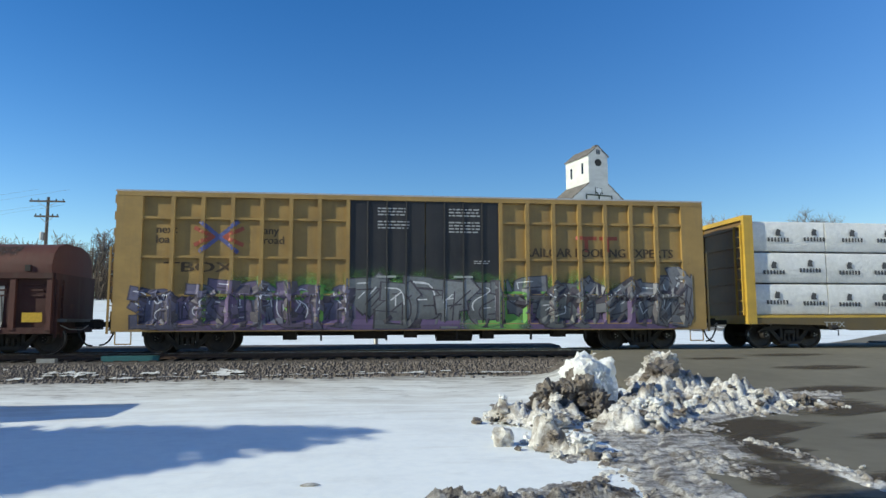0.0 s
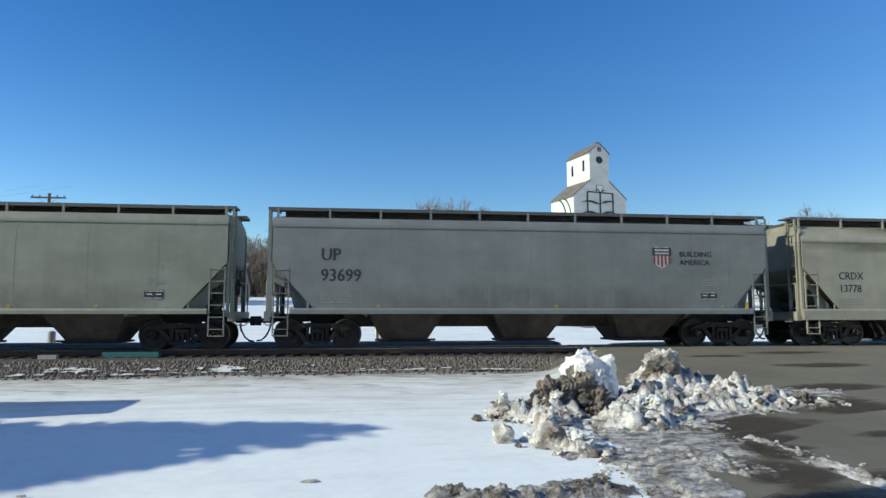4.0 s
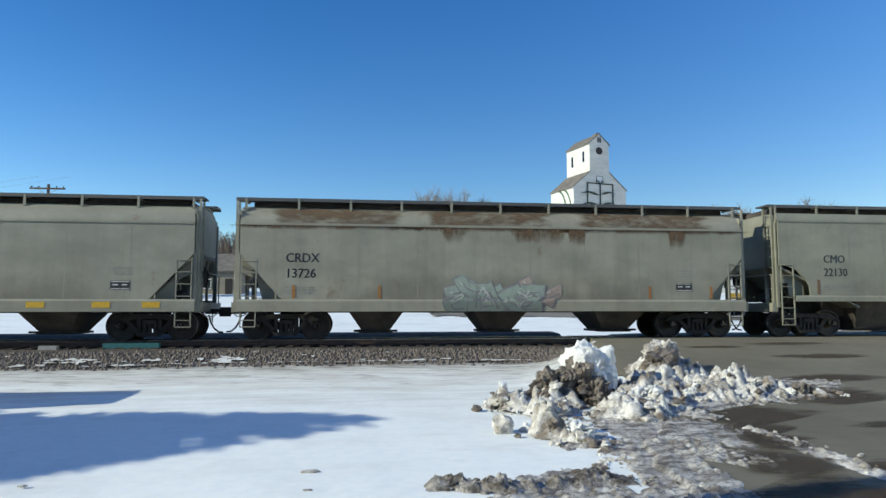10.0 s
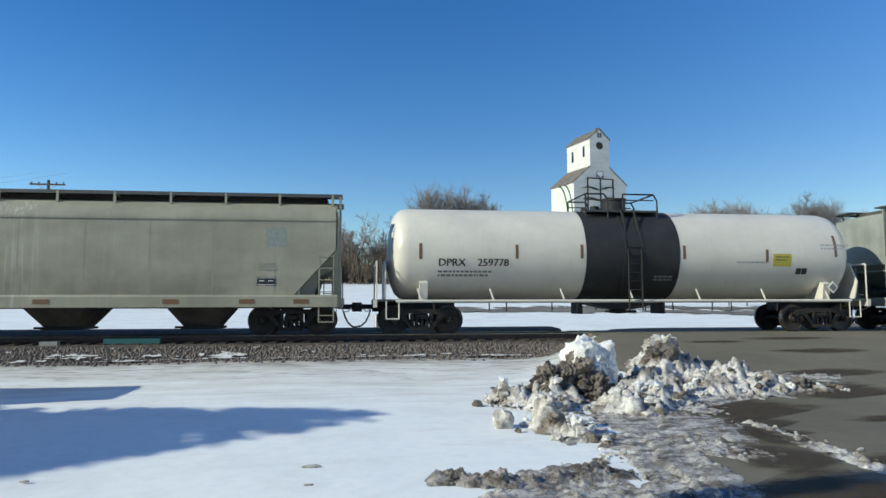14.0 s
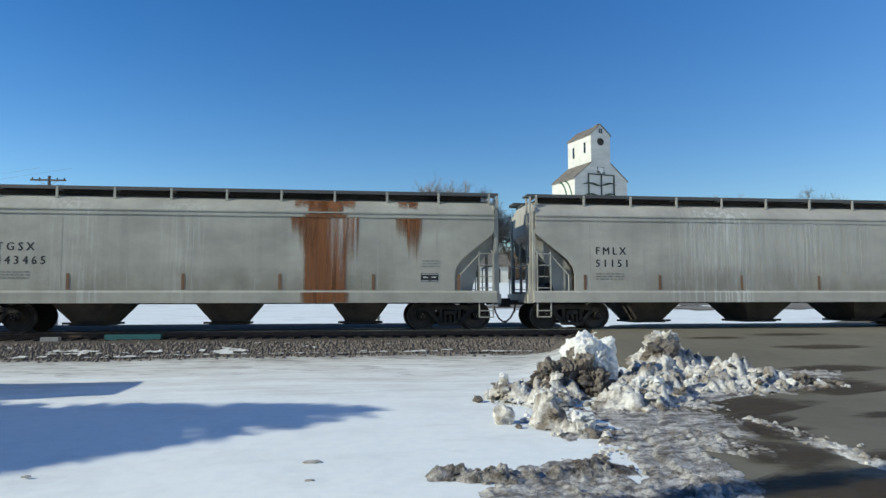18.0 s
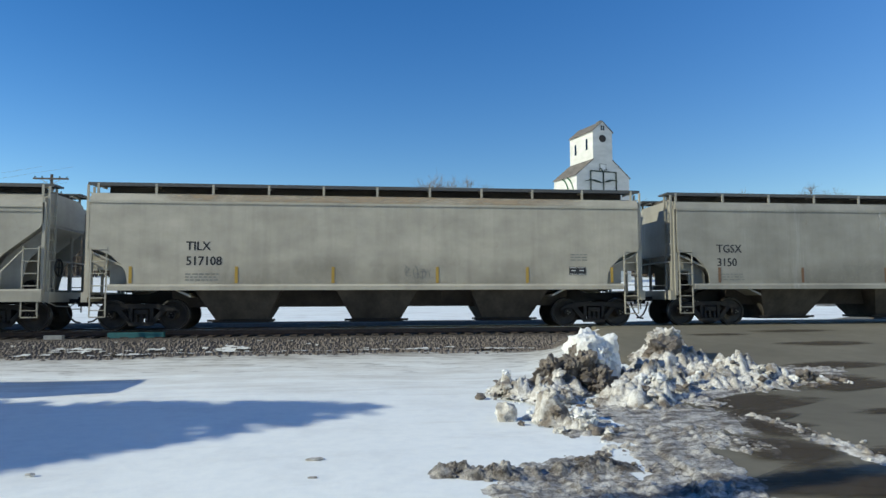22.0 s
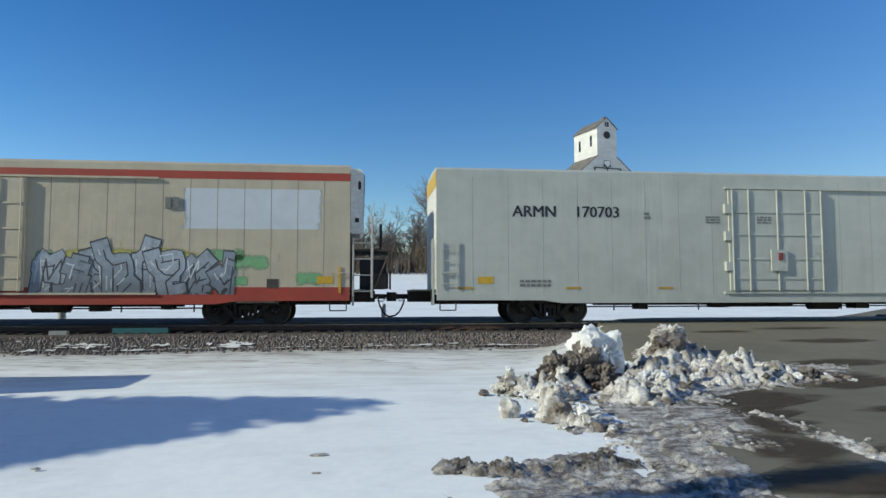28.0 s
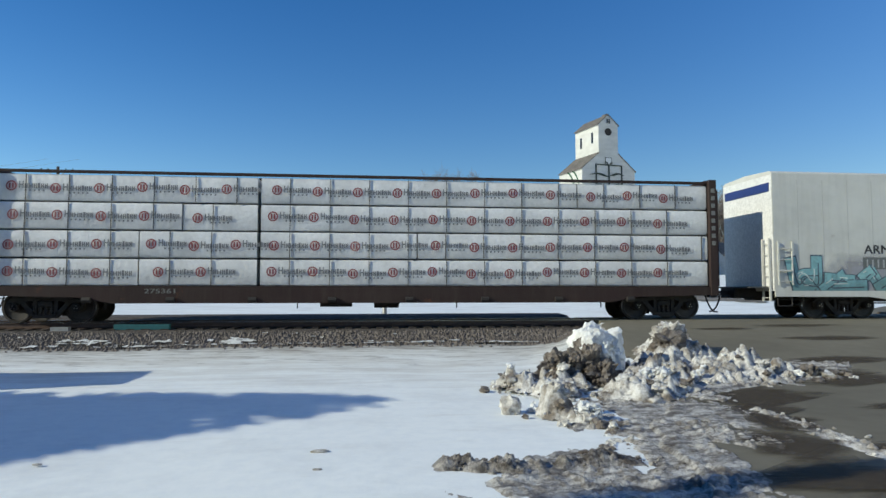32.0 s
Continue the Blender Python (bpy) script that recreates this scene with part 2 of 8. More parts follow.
def film(name, col, col2, stretch=(1, 1, 1), scale=3.0, cut=(0.2, 0.5), top=False, most=0.9, rough=0.75, hold=False):
    """A thin stain or spray mist with ragged, fading edges."""
    m, nt, bs = nodes_of(name)
    v = coords(nt, stretch)
    sep = nt.nodes.new("ShaderNodeSeparateXYZ")
    tc = nt.nodes.new("ShaderNodeTexCoord")
    nt.links.new(tc.outputs["Generated"], sep.inputs[0])
    ex = ramp(nt, sep.outputs[0], [(0.0, grey(0)), (0.2, grey(1)), (0.8, grey(1)), (1.0, grey(0))])
    ez = ramp(nt, sep.outputs[2], [(0.0, grey(0)), (0.75, grey(0.8)), (1.0, grey(1))] if not top else [(0.0, grey(1)), (0.45, grey(0.75)), (1.0, grey(0))])
    if hold:
        ez = ramp(nt, sep.outputs[2], {"soft": [(0.0, grey(0)), (0.4, grey(1)), (0.65, grey(1)), (1.0, grey(0))], "run": [(0.0, grey(0.68)), (0.5, grey(0.86)), (1.0, grey(0.97))]}.get(hold, [(0.0, grey(0.85)), (1.0, grey(1))]))
    out = noisy(nt, v, scale, 7, 0.68)
    for e in (ex, ez):
        mul = nt.nodes.new("ShaderNodeMath")
        mul.operation = "MULTIPLY"
        nt.links.new(out, mul.inputs[0])
        nt.links.new(e, mul.inputs[1])
        out = mul.outputs[0]
    nt.links.new(ramp(nt, out, [(cut[0], grey(0)), (cut[1], grey(most))]), bs.inputs["Alpha"])
    nt.links.new(mixed(nt, noisy(nt, v, scale * 2.3, 3), col, col2), bs.inputs["Base Color"])
    bs.inputs["Roughness"].default_value = rough
    return m


def wet_film():
    """Meltwater soaking into asphalt: dark, a little glossy, fading out at its edge."""
    m, nt, bs = nodes_of("wet_asphalt")
    v = coords(nt, (0.5, 1.4, 1))
    sep = nt.nodes.new("ShaderNodeSeparateXYZ")
    tc = nt.nodes.new("ShaderNodeTexCoord")
    nt.links.new(tc.outputs["Generated"], sep.inputs[0])
    out = noisy(nt, v, 2.6, 8, 0.7)
    for k in (0, 1):
        mul = nt.nodes.new("ShaderNodeMath")
        mul.operation = "MULTIPLY"
        nt.links.new(out, mul.inputs[0])
        nt.links.new(ramp(nt, sep.outputs[k], [(0.0, grey(0)), (0.42, grey(1)), (0.58, grey(1)), (1.0, grey(0))]), mul.inputs[1])
        out = mul.outputs[0]
    nt.links.new(ramp(nt, out, [(0.24, grey(0)), (0.4, grey(0.7))]), bs.inputs["Alpha"])
    nt.links.new(mixed(nt, noisy(nt, v, 9, 4), (0.046, 0.034, 0.021), (0.082, 0.063, 0.041)), bs.inputs["Base Color"])
    bs.inputs["Roughness"].default_value = 0.75
    bs.inputs["Specular IOR Level"].default_value = 0.2
    return m


WET = wet_film()
RUST = film("rust_stain", (0.085, 0.024, 0.007), (0.27, 0.105, 0.032), (7, 7, 0.16), 1.5, (0.2, 0.42), hold=True)
RUST_RUN = film("rust_run_stain", (0.085, 0.026, 0.008), (0.27, 0.11, 0.035), (7, 7, 0.1), 1.6, (0.2, 0.5))
SOOT_LOW = film("low_soot", (0.085, 0.075, 0.058), (0.13, 0.115, 0.09), (1.1, 1.1, 0.5), 1.2, (0.24, 0.7), True, 0.36)
RUST_BROWN = film("brown_rust_stain", (0.075, 0.043, 0.022), (0.15, 0.092, 0.048), (1.6, 1.6, 0.5), 2.2, (0.2, 0.5))
BROWN_HOLD = film("brown_roof_stain", (0.07, 0.042, 0.022), (0.14, 0.088, 0.048), (0.8, 2, 2), 1.6, (0.3, 0.55), most=0.85, hold=True)
WHITE_RUN = film("white_run", (0.60, 0.60, 0.58), (0.7, 0.7, 0.68), (8, 8, 0.07), 2.2, (0.37, 0.70), most=0.75, hold="run")


# ---- mesh helpers ----
class Shape:
    """Collects faces for one mesh."""

    def __init__(self):
        self.v, self.f, self.m = [], [], []

    def add(self, verts, faces, m=0):
        n = len(self.v)
        self.v += [tuple(p) for p in verts]
        self.f += [tuple(n + i for i in f) for f in faces]
        self.m += [m] * len(faces)
        return self

    def box(self, x0, x1, y0, y1, z0, z1, m=0):
        v = [(x, y, z) for z in (z0, z1) for y in (y0, y1) for x in (x0, x1)]
        return self.add(v, [(0, 2, 3, 1), (4, 5, 7, 6), (0, 1, 5, 4), (2, 6, 7, 3), (0, 4, 6, 2), (1, 3, 7, 5)], m)

    def prism(self, poly, axis, lo, hi, m=0):
        """A polygon pushed along an axis. poly: (y, z), (x, z) or (x, y)."""
        put = {"x": lambda a, b, h: (h, a, b), "y": lambda a, b, h: (a, h, b), "z": lambda a, b, h: (a, b, h)}[axis]
        n = len(poly)
        v = [put(a, b, lo) for a, b in poly] + [put(a, b, hi) for a, b in poly]
        f = [(i, (i + 1) % n, n + (i + 1) % n, n + i) for i in range(n)] + [tuple(range(n - 1, -1, -1)), tuple(range(n, 2 * n))]
        return self.add(v, f, m)

    def tube(self, p, q, r, n=6, r2=None, m=0, caps=True):
        p, q = Vector(p), Vector(q)
        d = (q - p)
        if d.length < 1e-6:
            return self
        d.normalize()
        a = d.orthogonal().normalized()
        b = d.cross(a)
        r2 = r if r2 is None else r2
        v = [c + (a * math.cos(k * 2 * math.pi / n) + b * math.sin(k * 2 * math.pi / n)) * s for c, s in ((p, r), (q, r2)) for k in range(n)]
        f = [(k, (k + 1) % n, n + (k + 1) % n, n + k) for k in range(n)]
        if caps:
            f += [tuple(range(n - 1, -1, -1)), tuple(range(n, 2 * n))]
        return self.add(v, f, m)

    def path(self, pts, r, n=6, m=0):
        for p, q in zip(pts, pts[1:]):
            self.tube(p, q, r, n, m=m)
        return self

    def lathe(self, prof, axis="y", n=24, m=0, at=(0, 0, 0)):
        """prof: (radius, along) pairs turned round an axis."""
        put = {"x": lambda r, h, a: (h, r * math.cos(a), r * math.sin(a)), "y": lambda r, h, a: (r * math.cos(a), h, r * math.sin(a)),
               "z": lambda r, h, a: (r * math.cos(a), r * math.sin(a), h)}[axis]
        v = [tuple(c + o for c, o in zip(put(r, h, 2 * math.pi * k / n), at)) for r, h in prof for k in range(n)]
        f = [(i * n + k, i * n + (k + 1) % n, (i + 1) * n + (k + 1) % n, (i + 1) * n + k) for i in range(len(prof) - 1) for k in range(n)]
        return self.add(v, f, m)

    def mesh(self, name, mats, smooth=False):
        me = bpy.data.meshes.new(name)
        me.from_pydata(self.v, [], self.f)
        for mt in mats if isinstance(mats, (list, tuple)) else [mats]:
            me.materials.append(mt)
        me.polygons.foreach_set("material_index", self.m)
        bm = bmesh.new()
        bm.from_mesh(me)
        bmesh.ops.recalc_face_normals(bm, faces=bm.faces)
        bm.to_mesh(me)
        bm.free()
        if smooth:
            me.polygons.foreach_set("use_smooth", [True] * len(me.polygons))
            me.set_sharp_from_angle(angle=radians(40))
        me.update()
        return me


def part(name, shape, mats, parent=None, label="", at=None, smooth=False):
    """One mesh object, under a thing or under a part. shape: a Shape or a finished mesh."""
    me = shape.mesh(name, mats, smooth) if isinstance(shape, Shape) else shape
    ob = new(name, me)
    if parent:
        ob.parent = parent
    if at is not None:
        ob.matrix_basis = at if isinstance(at, Matrix) else Matrix.Translation(at)
    if label:
        tagged(ob, label)
    return ob


def thing(name, label, category, group="", kind="", at=(0, 0, 0)):
    ob = new(name)
    ob.empty_display_size = 0.3
    ob.matrix_basis = at if isinstance(at, Matrix) else Matrix.Translation(at)
    return tagged(ob, label, category, group, kind)


def letters(text, size, x, z, y, mat, parent, name="lettering", align="LEFT", squeeze=1.0, tilt=0.0):
    """A line of letters as a mesh, standing on a side that faces the camera."""
    cu = bpy.data.curves.new("text", "FONT")
    cu.body, cu.size, cu.align_x = text, size, align
    cu.space_line = 0.85
    cu.resolution_u = 2
    ob = bpy.data.objects.new("text", cu)
    scene.collection.objects.link(ob)
    me = bpy.data.meshes.new_from_object(ob)
    bpy.data.objects.remove(ob)
    bpy.data.curves.remove(cu)
    v, f = [tuple(q.co) for q in me.vertices], [tuple(q.vertices) for q in me.polygons]
    bold = Shape()      # a second pass of the brush, slightly aside, thickens the strokes
    for k in (0, 1):
        bold.add([(a + 0.05 * size * k, b + 0.012 * size * k, 0.001 * k) for a, b, _ in v], f)
    bpy.data.meshes.remove(me)
    me = bpy.data.meshes.new(name)
    me.from_pydata(bold.v, [], bold.f)
    me.materials.clear()
    me.materials.append(mat)
    return part(name, me, mat, parent, at=pose(x, y, z, 90 + tilt) @ Matrix.Diagonal((squeeze, 1, 1, 1)))


def bars(x, z, y, w, h, lines, mat, parent, name="small_print", seed=1, fill=0.62):
    """Small print too fine to read, as rows of bars."""
    rnd = random.Random(seed)
    s = Shape()
    step = h / lines
    for i in range(lines):
        a = x
        while a < x + w - 0.03:
            b = min(x + w, a + rnd.uniform(0.06, 0.2))
            s.box(a, b, y - 0.004, y, z - i * step - step * fill, z - i * step)
            a = b + 0.04
    return part(name, s, mat, parent)


# ---- ground ----
def smooth(a):
    a = min(1.0, max(0.0, a))
    return a * a * (3 - 2 * a)


def road_edge(y):
    return 3.6 + (y - 5.8) * 0.31 + max(0.0, y - 25.0) * 1.1 - 0.8 * smooth((11.0 - y) / 4) - 0.8 * smooth((y - 12.5) / 3) * smooth((22.0 - y) / 2)


def ground_z(x, y, rough=True):
    """Height of the snow: a low rise to the track, the ramp of the crossing, a slope up behind."""
    near = 0.24 * smooth((y - 14.5) / 4.6)
    bed = 0.22 * smooth((y - 18.8) / 1.2) if y < TRACK_Y else 0.3 * (1 - smooth((y - 25.5) / 3))
    z = max(near if y < TRACK_Y else 0.24 * (1 - smooth((y - 26) / 6)), bed)
    on_road = smooth((x - road_edge(y) + 2.0) / 2.2)
    ramp_z = 0.785 * smooth((y - 9.5) / 11.0) if y < TRACK_Y else 0.785 * (1 - smooth((y - 25.0) / 16.0))
    z = z * (1 - on_road) + ramp_z * on_road
    if y > 34:
        z += 0.065 * (min(y, 125) - 34) + 0.03 * max(0, min(y, 900) - 125)
    if rough:
        d = math.hypot(x, y)
        k = (1 - on_road) * (1.0 if d < 60 else 0.3)
        z += k * (0.05 * noise.noise((x * 0.22, y * 0.35, 1.0)) + 0.014 * noise.noise((x * 1.1, y * 1.6, 4.0)))
    return z


def steps(*runs):
    out = []
    for a, b, d in runs:
        n = max(1, round((b - a) / d))
        out += [a + (b - a) * i / n for i in range(n)]
    return out + [runs[-1][1]]


def sheet(name, xs, ys, height, mats, parent=None, keep=None):
    s = Shape()
    s.v = [(x, y, height(x, y)) for y in ys for x in xs]
    n = len(xs)
    for j in range(len(ys) - 1):
        for i in range(n - 1):
            if keep is None or keep((xs[i] + xs[i + 1]) / 2, (ys[j] + ys[j + 1]) / 2):
                s.f.append((j * n + i, j * n + i + 1, j * n + n + i + 1, j * n + n + i))
                s.m.append(0)
    me = bpy.data.meshes.new(name)
    me.from_pydata(s.v, [], s.f)
    me.materials.append(mats)
    me.polygons.foreach_set("use_smooth", [True] * len(me.polygons))
    if keep:
        bm = bmesh.new()
        bm.from_mesh(me)
        bmesh.ops.delete(bm, geom=[v for v in bm.verts if not v.link_faces], context="VERTS")
        bm.to_mesh(me)
        bm.free()
    ob = new(name, me)
    if parent:
        ob.parent = parent
    return ob


gx = steps((-2600, -300, 230), (-300, -60, 12), (-60, -14, 2), (-14, 14, 0.4), (14, 40, 1.3), (40, 160, 8), (160, 2600, 240))
gy = steps((-2600, -60, 250), (-60, 2, 6), (2, 28, 0.4), (28, 60, 2), (60, 160, 6), (160, 2600, 160))
tagged(sheet("ground", gx, gy, ground_z, SNOW), "open ground under wind-packed snow, rising gently behind the track", "ground", kind="structure")


def road_side(y):
    return road_edge(y) + 0.3 * noise.noise((1.2, y * 0.4, 7.0)) + 0.15 * noise.noise((4.2, y * 1.6, 9.0))


def road_sheet():
    ys = steps((-90, -20, 5), (-20, 2, 0.6), (2, 27, 0.22), (27, 90, 1.2))
    us = [0, 0.15, 0.4, 0.8, 1.4, 2.2, 3.2, 4.4, 6, 8, 10, 11.5, 12.4, 13]
    s = Shape()
    s.v = [(road_side(y) + u, y, ground_z(road_side(y) + u, y, False) + (0.03 if 0 < u < 13 else 0.0)) for y in ys for u in us]
    n = len(us)
    s.f = [(j * n + i, j * n + i + 1, j * n + n + i + 1, j * n + n + i) for j in range(len(ys) - 1) for i in range(n - 1)]
    s.m = [0] * len(s.f)
    return part("road", s, ASPHALT, smooth=True)


tagged(road_sheet(), "worn grey-brown asphalt road climbing to the level crossing", "road", kind="structure")


def blot(name, x, y, rx_, ry_, turn, mat, lift):
    """A thin wet film on the road with a ragged, drying edge."""
    n, s = 10, Shape()
    c, sn = math.cos(turn), math.sin(turn)
    v = []
    for j in range(n + 1):
        for i in range(n + 1):
            u, w = rx_ * 1.5 * (2 * i / n - 1), ry_ * 1.5 * (2 * j / n - 1)
            px, py = x + u * c - w * sn, y + u * sn + w * c
            v.append((px, py, ground_z(px, py, False) + lift))
    s.add(v, [(j * (n + 1) + i, j * (n + 1) + i + 1, j * (n + 1) + n + 2 + i, j * (n + 1) + n + 1 + i) for j in range(n) for i in range(n)])
    return tagged(part(name, s, mat), "dark wet patch of meltwater on the asphalt", "wet patch", "wet patches on the road", "structure")


for i, (x, y, a, b, turn) in enumerate(((6.4, 10.4, 1.5, 0.5, 0.5), (5.4, 8.6, 0.8, 0.35, 0.2), (8.2, 9.4, 1.1, 0.3, 0.1), (10.2, 13.6, 1.4, 0.35, 0.2),
                                         (11.8, 16.2, 1.5, 0.3, 0.15), (9.9, 17.9, 1.1, 0.22, 0.1), (7.0, 6.8, 0.9, 0.4, 0.3), (12.9, 12.2, 1.3, 0.4, 0.1),
                                         (5.0, 5.6, 0.7, 0.4, 0.4), (5.7, 9.3, 0.9, 0.35, 0.6), (8.8, 12.2, 1.6, 0.3, 0.3), (9.0, 11.6, 1.6, 0.3, 0.3), (12.5, 18.5, 1.6, 0.25, 0.1), (14.5, 14.6, 1.4, 0.3, 0.1), (4.75, 7.2, 0.9, 0.5, 1.1), (4.3, 5.9, 0.9, 0.45, 0.6), (5.35, 8.3, 0.8, 0.35, 1.2), (5.9, 6.9, 0.6, 0.25, 0.3))):
    blot("wet_patch", x, y, a, b * 0.75, turn, WET, 0.034 + 0.0015 * i)

def chip(x, y, f, seed, keep=0.8):
    """Broken, tilted chips of about 1/f metres, some of them missing."""
    d, pts = noise.voronoi((x * f, y * f, seed))
    p = pts[0]
    a, b, c = (noise.cell((p[0] * 7.3 + k, p[1] * 7.3, p[2] * 7.3 + seed)) for k in (0.0, 31.7, 57.3))
    if a > 2 * keep - 1:
        return 0.0
    return smooth((d[1] - d[0]) * 2.6) * max(0.0, 0.5 + 0.3 * b + 0.75 * (b * (x * f - p[0]) + c * (y * f - p[1]))) / f


def puff(x, y, f, seed, keep=0.8):
    """Rounded crumbs of about 1/f metres, some of them missing."""
    d, pts = noise.voronoi((x * f, y * f, seed))
    p = pts[0]
    a, b = (noise.cell((p[0] * 7.3 + k, p[1] * 7.3, p[2] * 7.3 + seed)) for k in (0.0, 31.7))
    if a > 2 * keep - 1:
        return 0.0
    return (0.55 + 0.4 * b) * math.sqrt(max(0.0, 1 - (d[0] * 1.55) ** 2)) / f


SLUSH_EDGE = [(1.1, 6.9), (1.7, 6.95), (2.4, 7.2), (2.95, 7.5), (3.1, 8.1), (3.0, 8.9), (3.3, 10.0), (4.2, 11.0), (5.6, 12.2), (7.6, 13.4), (10.2, 13.4),
              (9.3, 12.0), (6.5, 11.0), (5.5, 10.0), (5.45, 8.9), (5.0, 7.5), (4.2, 6.3), (3.3, 5.5), (2.6, 4.0), (1.1, 4.0)]


def inside(x, y, poly):
    hit = False
    for (x0, y0), (x1, y1) in zip(poly, poly[1:] + poly[:1]):
        if (y0 > y) != (y1 > y) and x < (x1 - x0) * (y - y0) / (y1 - y0) + x0:
            hit = not hit
    return hit


def slush_share(x, y):
    """How deep inside the slushy ground a place lies, 0 to 1."""
    return sum(inside(x + dx, y + dy, SLUSH_EDGE) for dx, dy in ((0, 0), (0.45, 0), (-0.45, 0), (0, 0.45), (0, -0.45), (0.3, 0.3), (-0.3, -0.3), (0.7, 0.1))) / 8


def slush_depth(x, y):
    f = slush_share(x, y)
    return f + 0.8 * noise.noise((x * 1.6, y * 1.1, 1)) + 0.35 * noise.noise((x * 6, y * 4, 8)) - 0.5 if f > 0.2 else -1.0


def slush_z(x, y):
    u = x - 0.31 * y
    top = max(ground_z(x, y), ground_z(x, y, False) + (0.03 if x > road_side(y) else 0))
    tyre = 0.012 * abs(math.sin(u * 9.0)) * smooth(0.5 + noise.noise((x, y * 0.4, 2.0)))
    broken = smooth(0.45 + 1.6 * noise.noise((x * 1.1, y * 0.7, 3.0)))
    crumbs = tyre + broken * (0.35 * chip(x, y, 7, 3.0, 0.5) + 0.6 * puff(x, y, 13, 5.0, 0.6)) + 0.3 * puff(x * 0.8, y, 21, 6.0, 0.6) + 0.35 * chip(x, y * 0.6, 28, 7.0)
    return top - 0.015 + smooth(slush_depth(x, y) / 0.35 + 0.15) * (0.02 + crumbs)


def slush_keep(x, y):
    return slush_depth(x, y) > -0.06


tagged(sheet("slush", steps((0, 11, 0.024)), steps((4.6, 14, 0.024)), slush_z, SLUSH, keep=slush_keep),
       "trampled grey-brown slush between snow and road", "slush", kind="structure")


tagged(sheet("gravel_lot", steps((6, 40, 0.5)), steps((47, 62, 0.4)), lambda x, y: ground_z(x, y, False) + 0.06, GRAVEL,
             keep=lambda x, y: noise.noise((x * 0.12, y * 0.25, 31.0)) + 0.5 * noise.noise((x * 0.6, y * 0.9, 33.0)) > -0.25 + 0.25 * max(0, abs(y - 54) - 2.5) + 0.1 * max(0, 10 - x)),
       "brown gravel lot in front of the grain elevator", "gravel lot", kind="structure")

# ---- snow pile ----
def ball(detail):
    bm = bmesh.new()
    bmesh.ops.create_icosphere(bm, subdivisions=detail, radius=1)
    v, f = [tuple(p.co) for p in bm.verts], [tuple(x.index for x in p.verts) for p in bm.faces]
    bm.free()
    return v, f


BALLS = {1: ball(1), 2: ball(2), 3: ball(3), 4: ball(4), 5: ball(5)}


def lump(c, r, seed, detail=3, flat=0.8, rough=0.35, wide=1.0):
    """A broken block of packed snow."""
    v, f = BALLS[detail]
    out = []
    for p in v:
        q = Vector(p)
        o = q * 1.2 + Vector((seed * 3.1, seed * 1.7, seed * 5.3))
        k = 1 + rough * noise.noise(o) + rough * 0.55 * noise.noise(o * 2.7)
        if detail > 2:
            k += rough * 0.3 * noise.noise(o * 6.5)
        if detail > 3:
            k += rough * 0.25 * noise.noise(o * 14) + rough * 0.15 * noise.noise(o * 30)
        m = max(abs(q.x), abs(q.y), abs(q.z))
        k *= 1 + 0.35 * (1 / m - 1)
        out.append((c[0] + q.x * r * k * wide, c[1] + q.y * r * k, c[2] + q.z * r * k * flat))
    return Shape().add(out, f)


def rise(x, y):
    return ground_z(x, y, False)


pile = thing("snow_pile", "ploughed heap of white and muddy brown snow blocks beside the road", "snow pile")
rnd = random.Random(5)
part("block", lump((4.42, 12.6, 0.58), 0.47, 1, 5, 1.08, 0.30, 1.0), CLEAN_SNOW, pile, "large upright block of clean snow", smooth=True)
part("block", lump((4.08, 12.32, 0.40), 0.39, 12, 5, 1.1, 0.45, 0.85), DIRTY_SNOW, pile, "muddy brown block", smooth=True)
part("block", lump((3.6, 12.3, 0.32), 0.34, 3, 5, 0.95, 0.7), DIRTY_SNOW, pile, smooth=True)
part("block", lump((4.3, 12.05, 0.24), 0.28, 7, 5, 0.9, 0.7), DIRTY_SNOW, pile, smooth=True)
part("block", lump((6.72, 14.5, 0.70), 0.31, 4, 5, 0.95, 0.75, 1.1), PILE_SNOW, pile, "muddy grey-brown block", smooth=True)
part("block", lump((6.45, 14.0, 0.62), 0.25, 14, 4, 0.95, 0.75, 1.1), DIRTY_SNOW, pile, smooth=True)
MOUNDS = ((4.3, 12.6, 0.5, 0.45, 0.45), (3.55, 12.1, 0.3, 0.45, 0.45), (2.95, 11.8, 0.12, 0.42, 0.3), (3.25, 11.3, 0.17, 0.35, 0.35), (2.72, 9.5, 0.19, 0.22, 0.4), (2.92, 8.95, 0.13, 0.2, 0.25),
          (4.55, 10.9, 0.26, 0.5, 0.5), (5.1, 11.5, 0.34, 0.5, 0.55), (5.7, 12.6, 0.27, 0.6, 0.6), (6.3, 13.4, 0.3, 0.6, 0.5), (6.8, 14.4, 0.4, 0.6, 0.5), (6.6, 12.5, 0.22, 0.6, 0.55),
          (7.4, 12.7, 0.38, 0.5, 0.45), (7.95, 12.4, 0.27, 0.33, 0.33), (7.0, 11.8, 0.14, 0.8, 0.35), (8.45, 12.1, 0.07, 0.4, 0.22), (8.9, 11.9, 0.05, 0.35, 0.18), (2.62, 12.3, 0.14, 0.3, 0.28), (3.0, 12.15, 0.2, 0.35, 0.3))


def heap(x, y):
    return max(a * math.exp(-((x - cx) / sx) ** 2 - ((y - cy) / sy) ** 2) for cx, cy, a, sx, sy in MOUNDS)


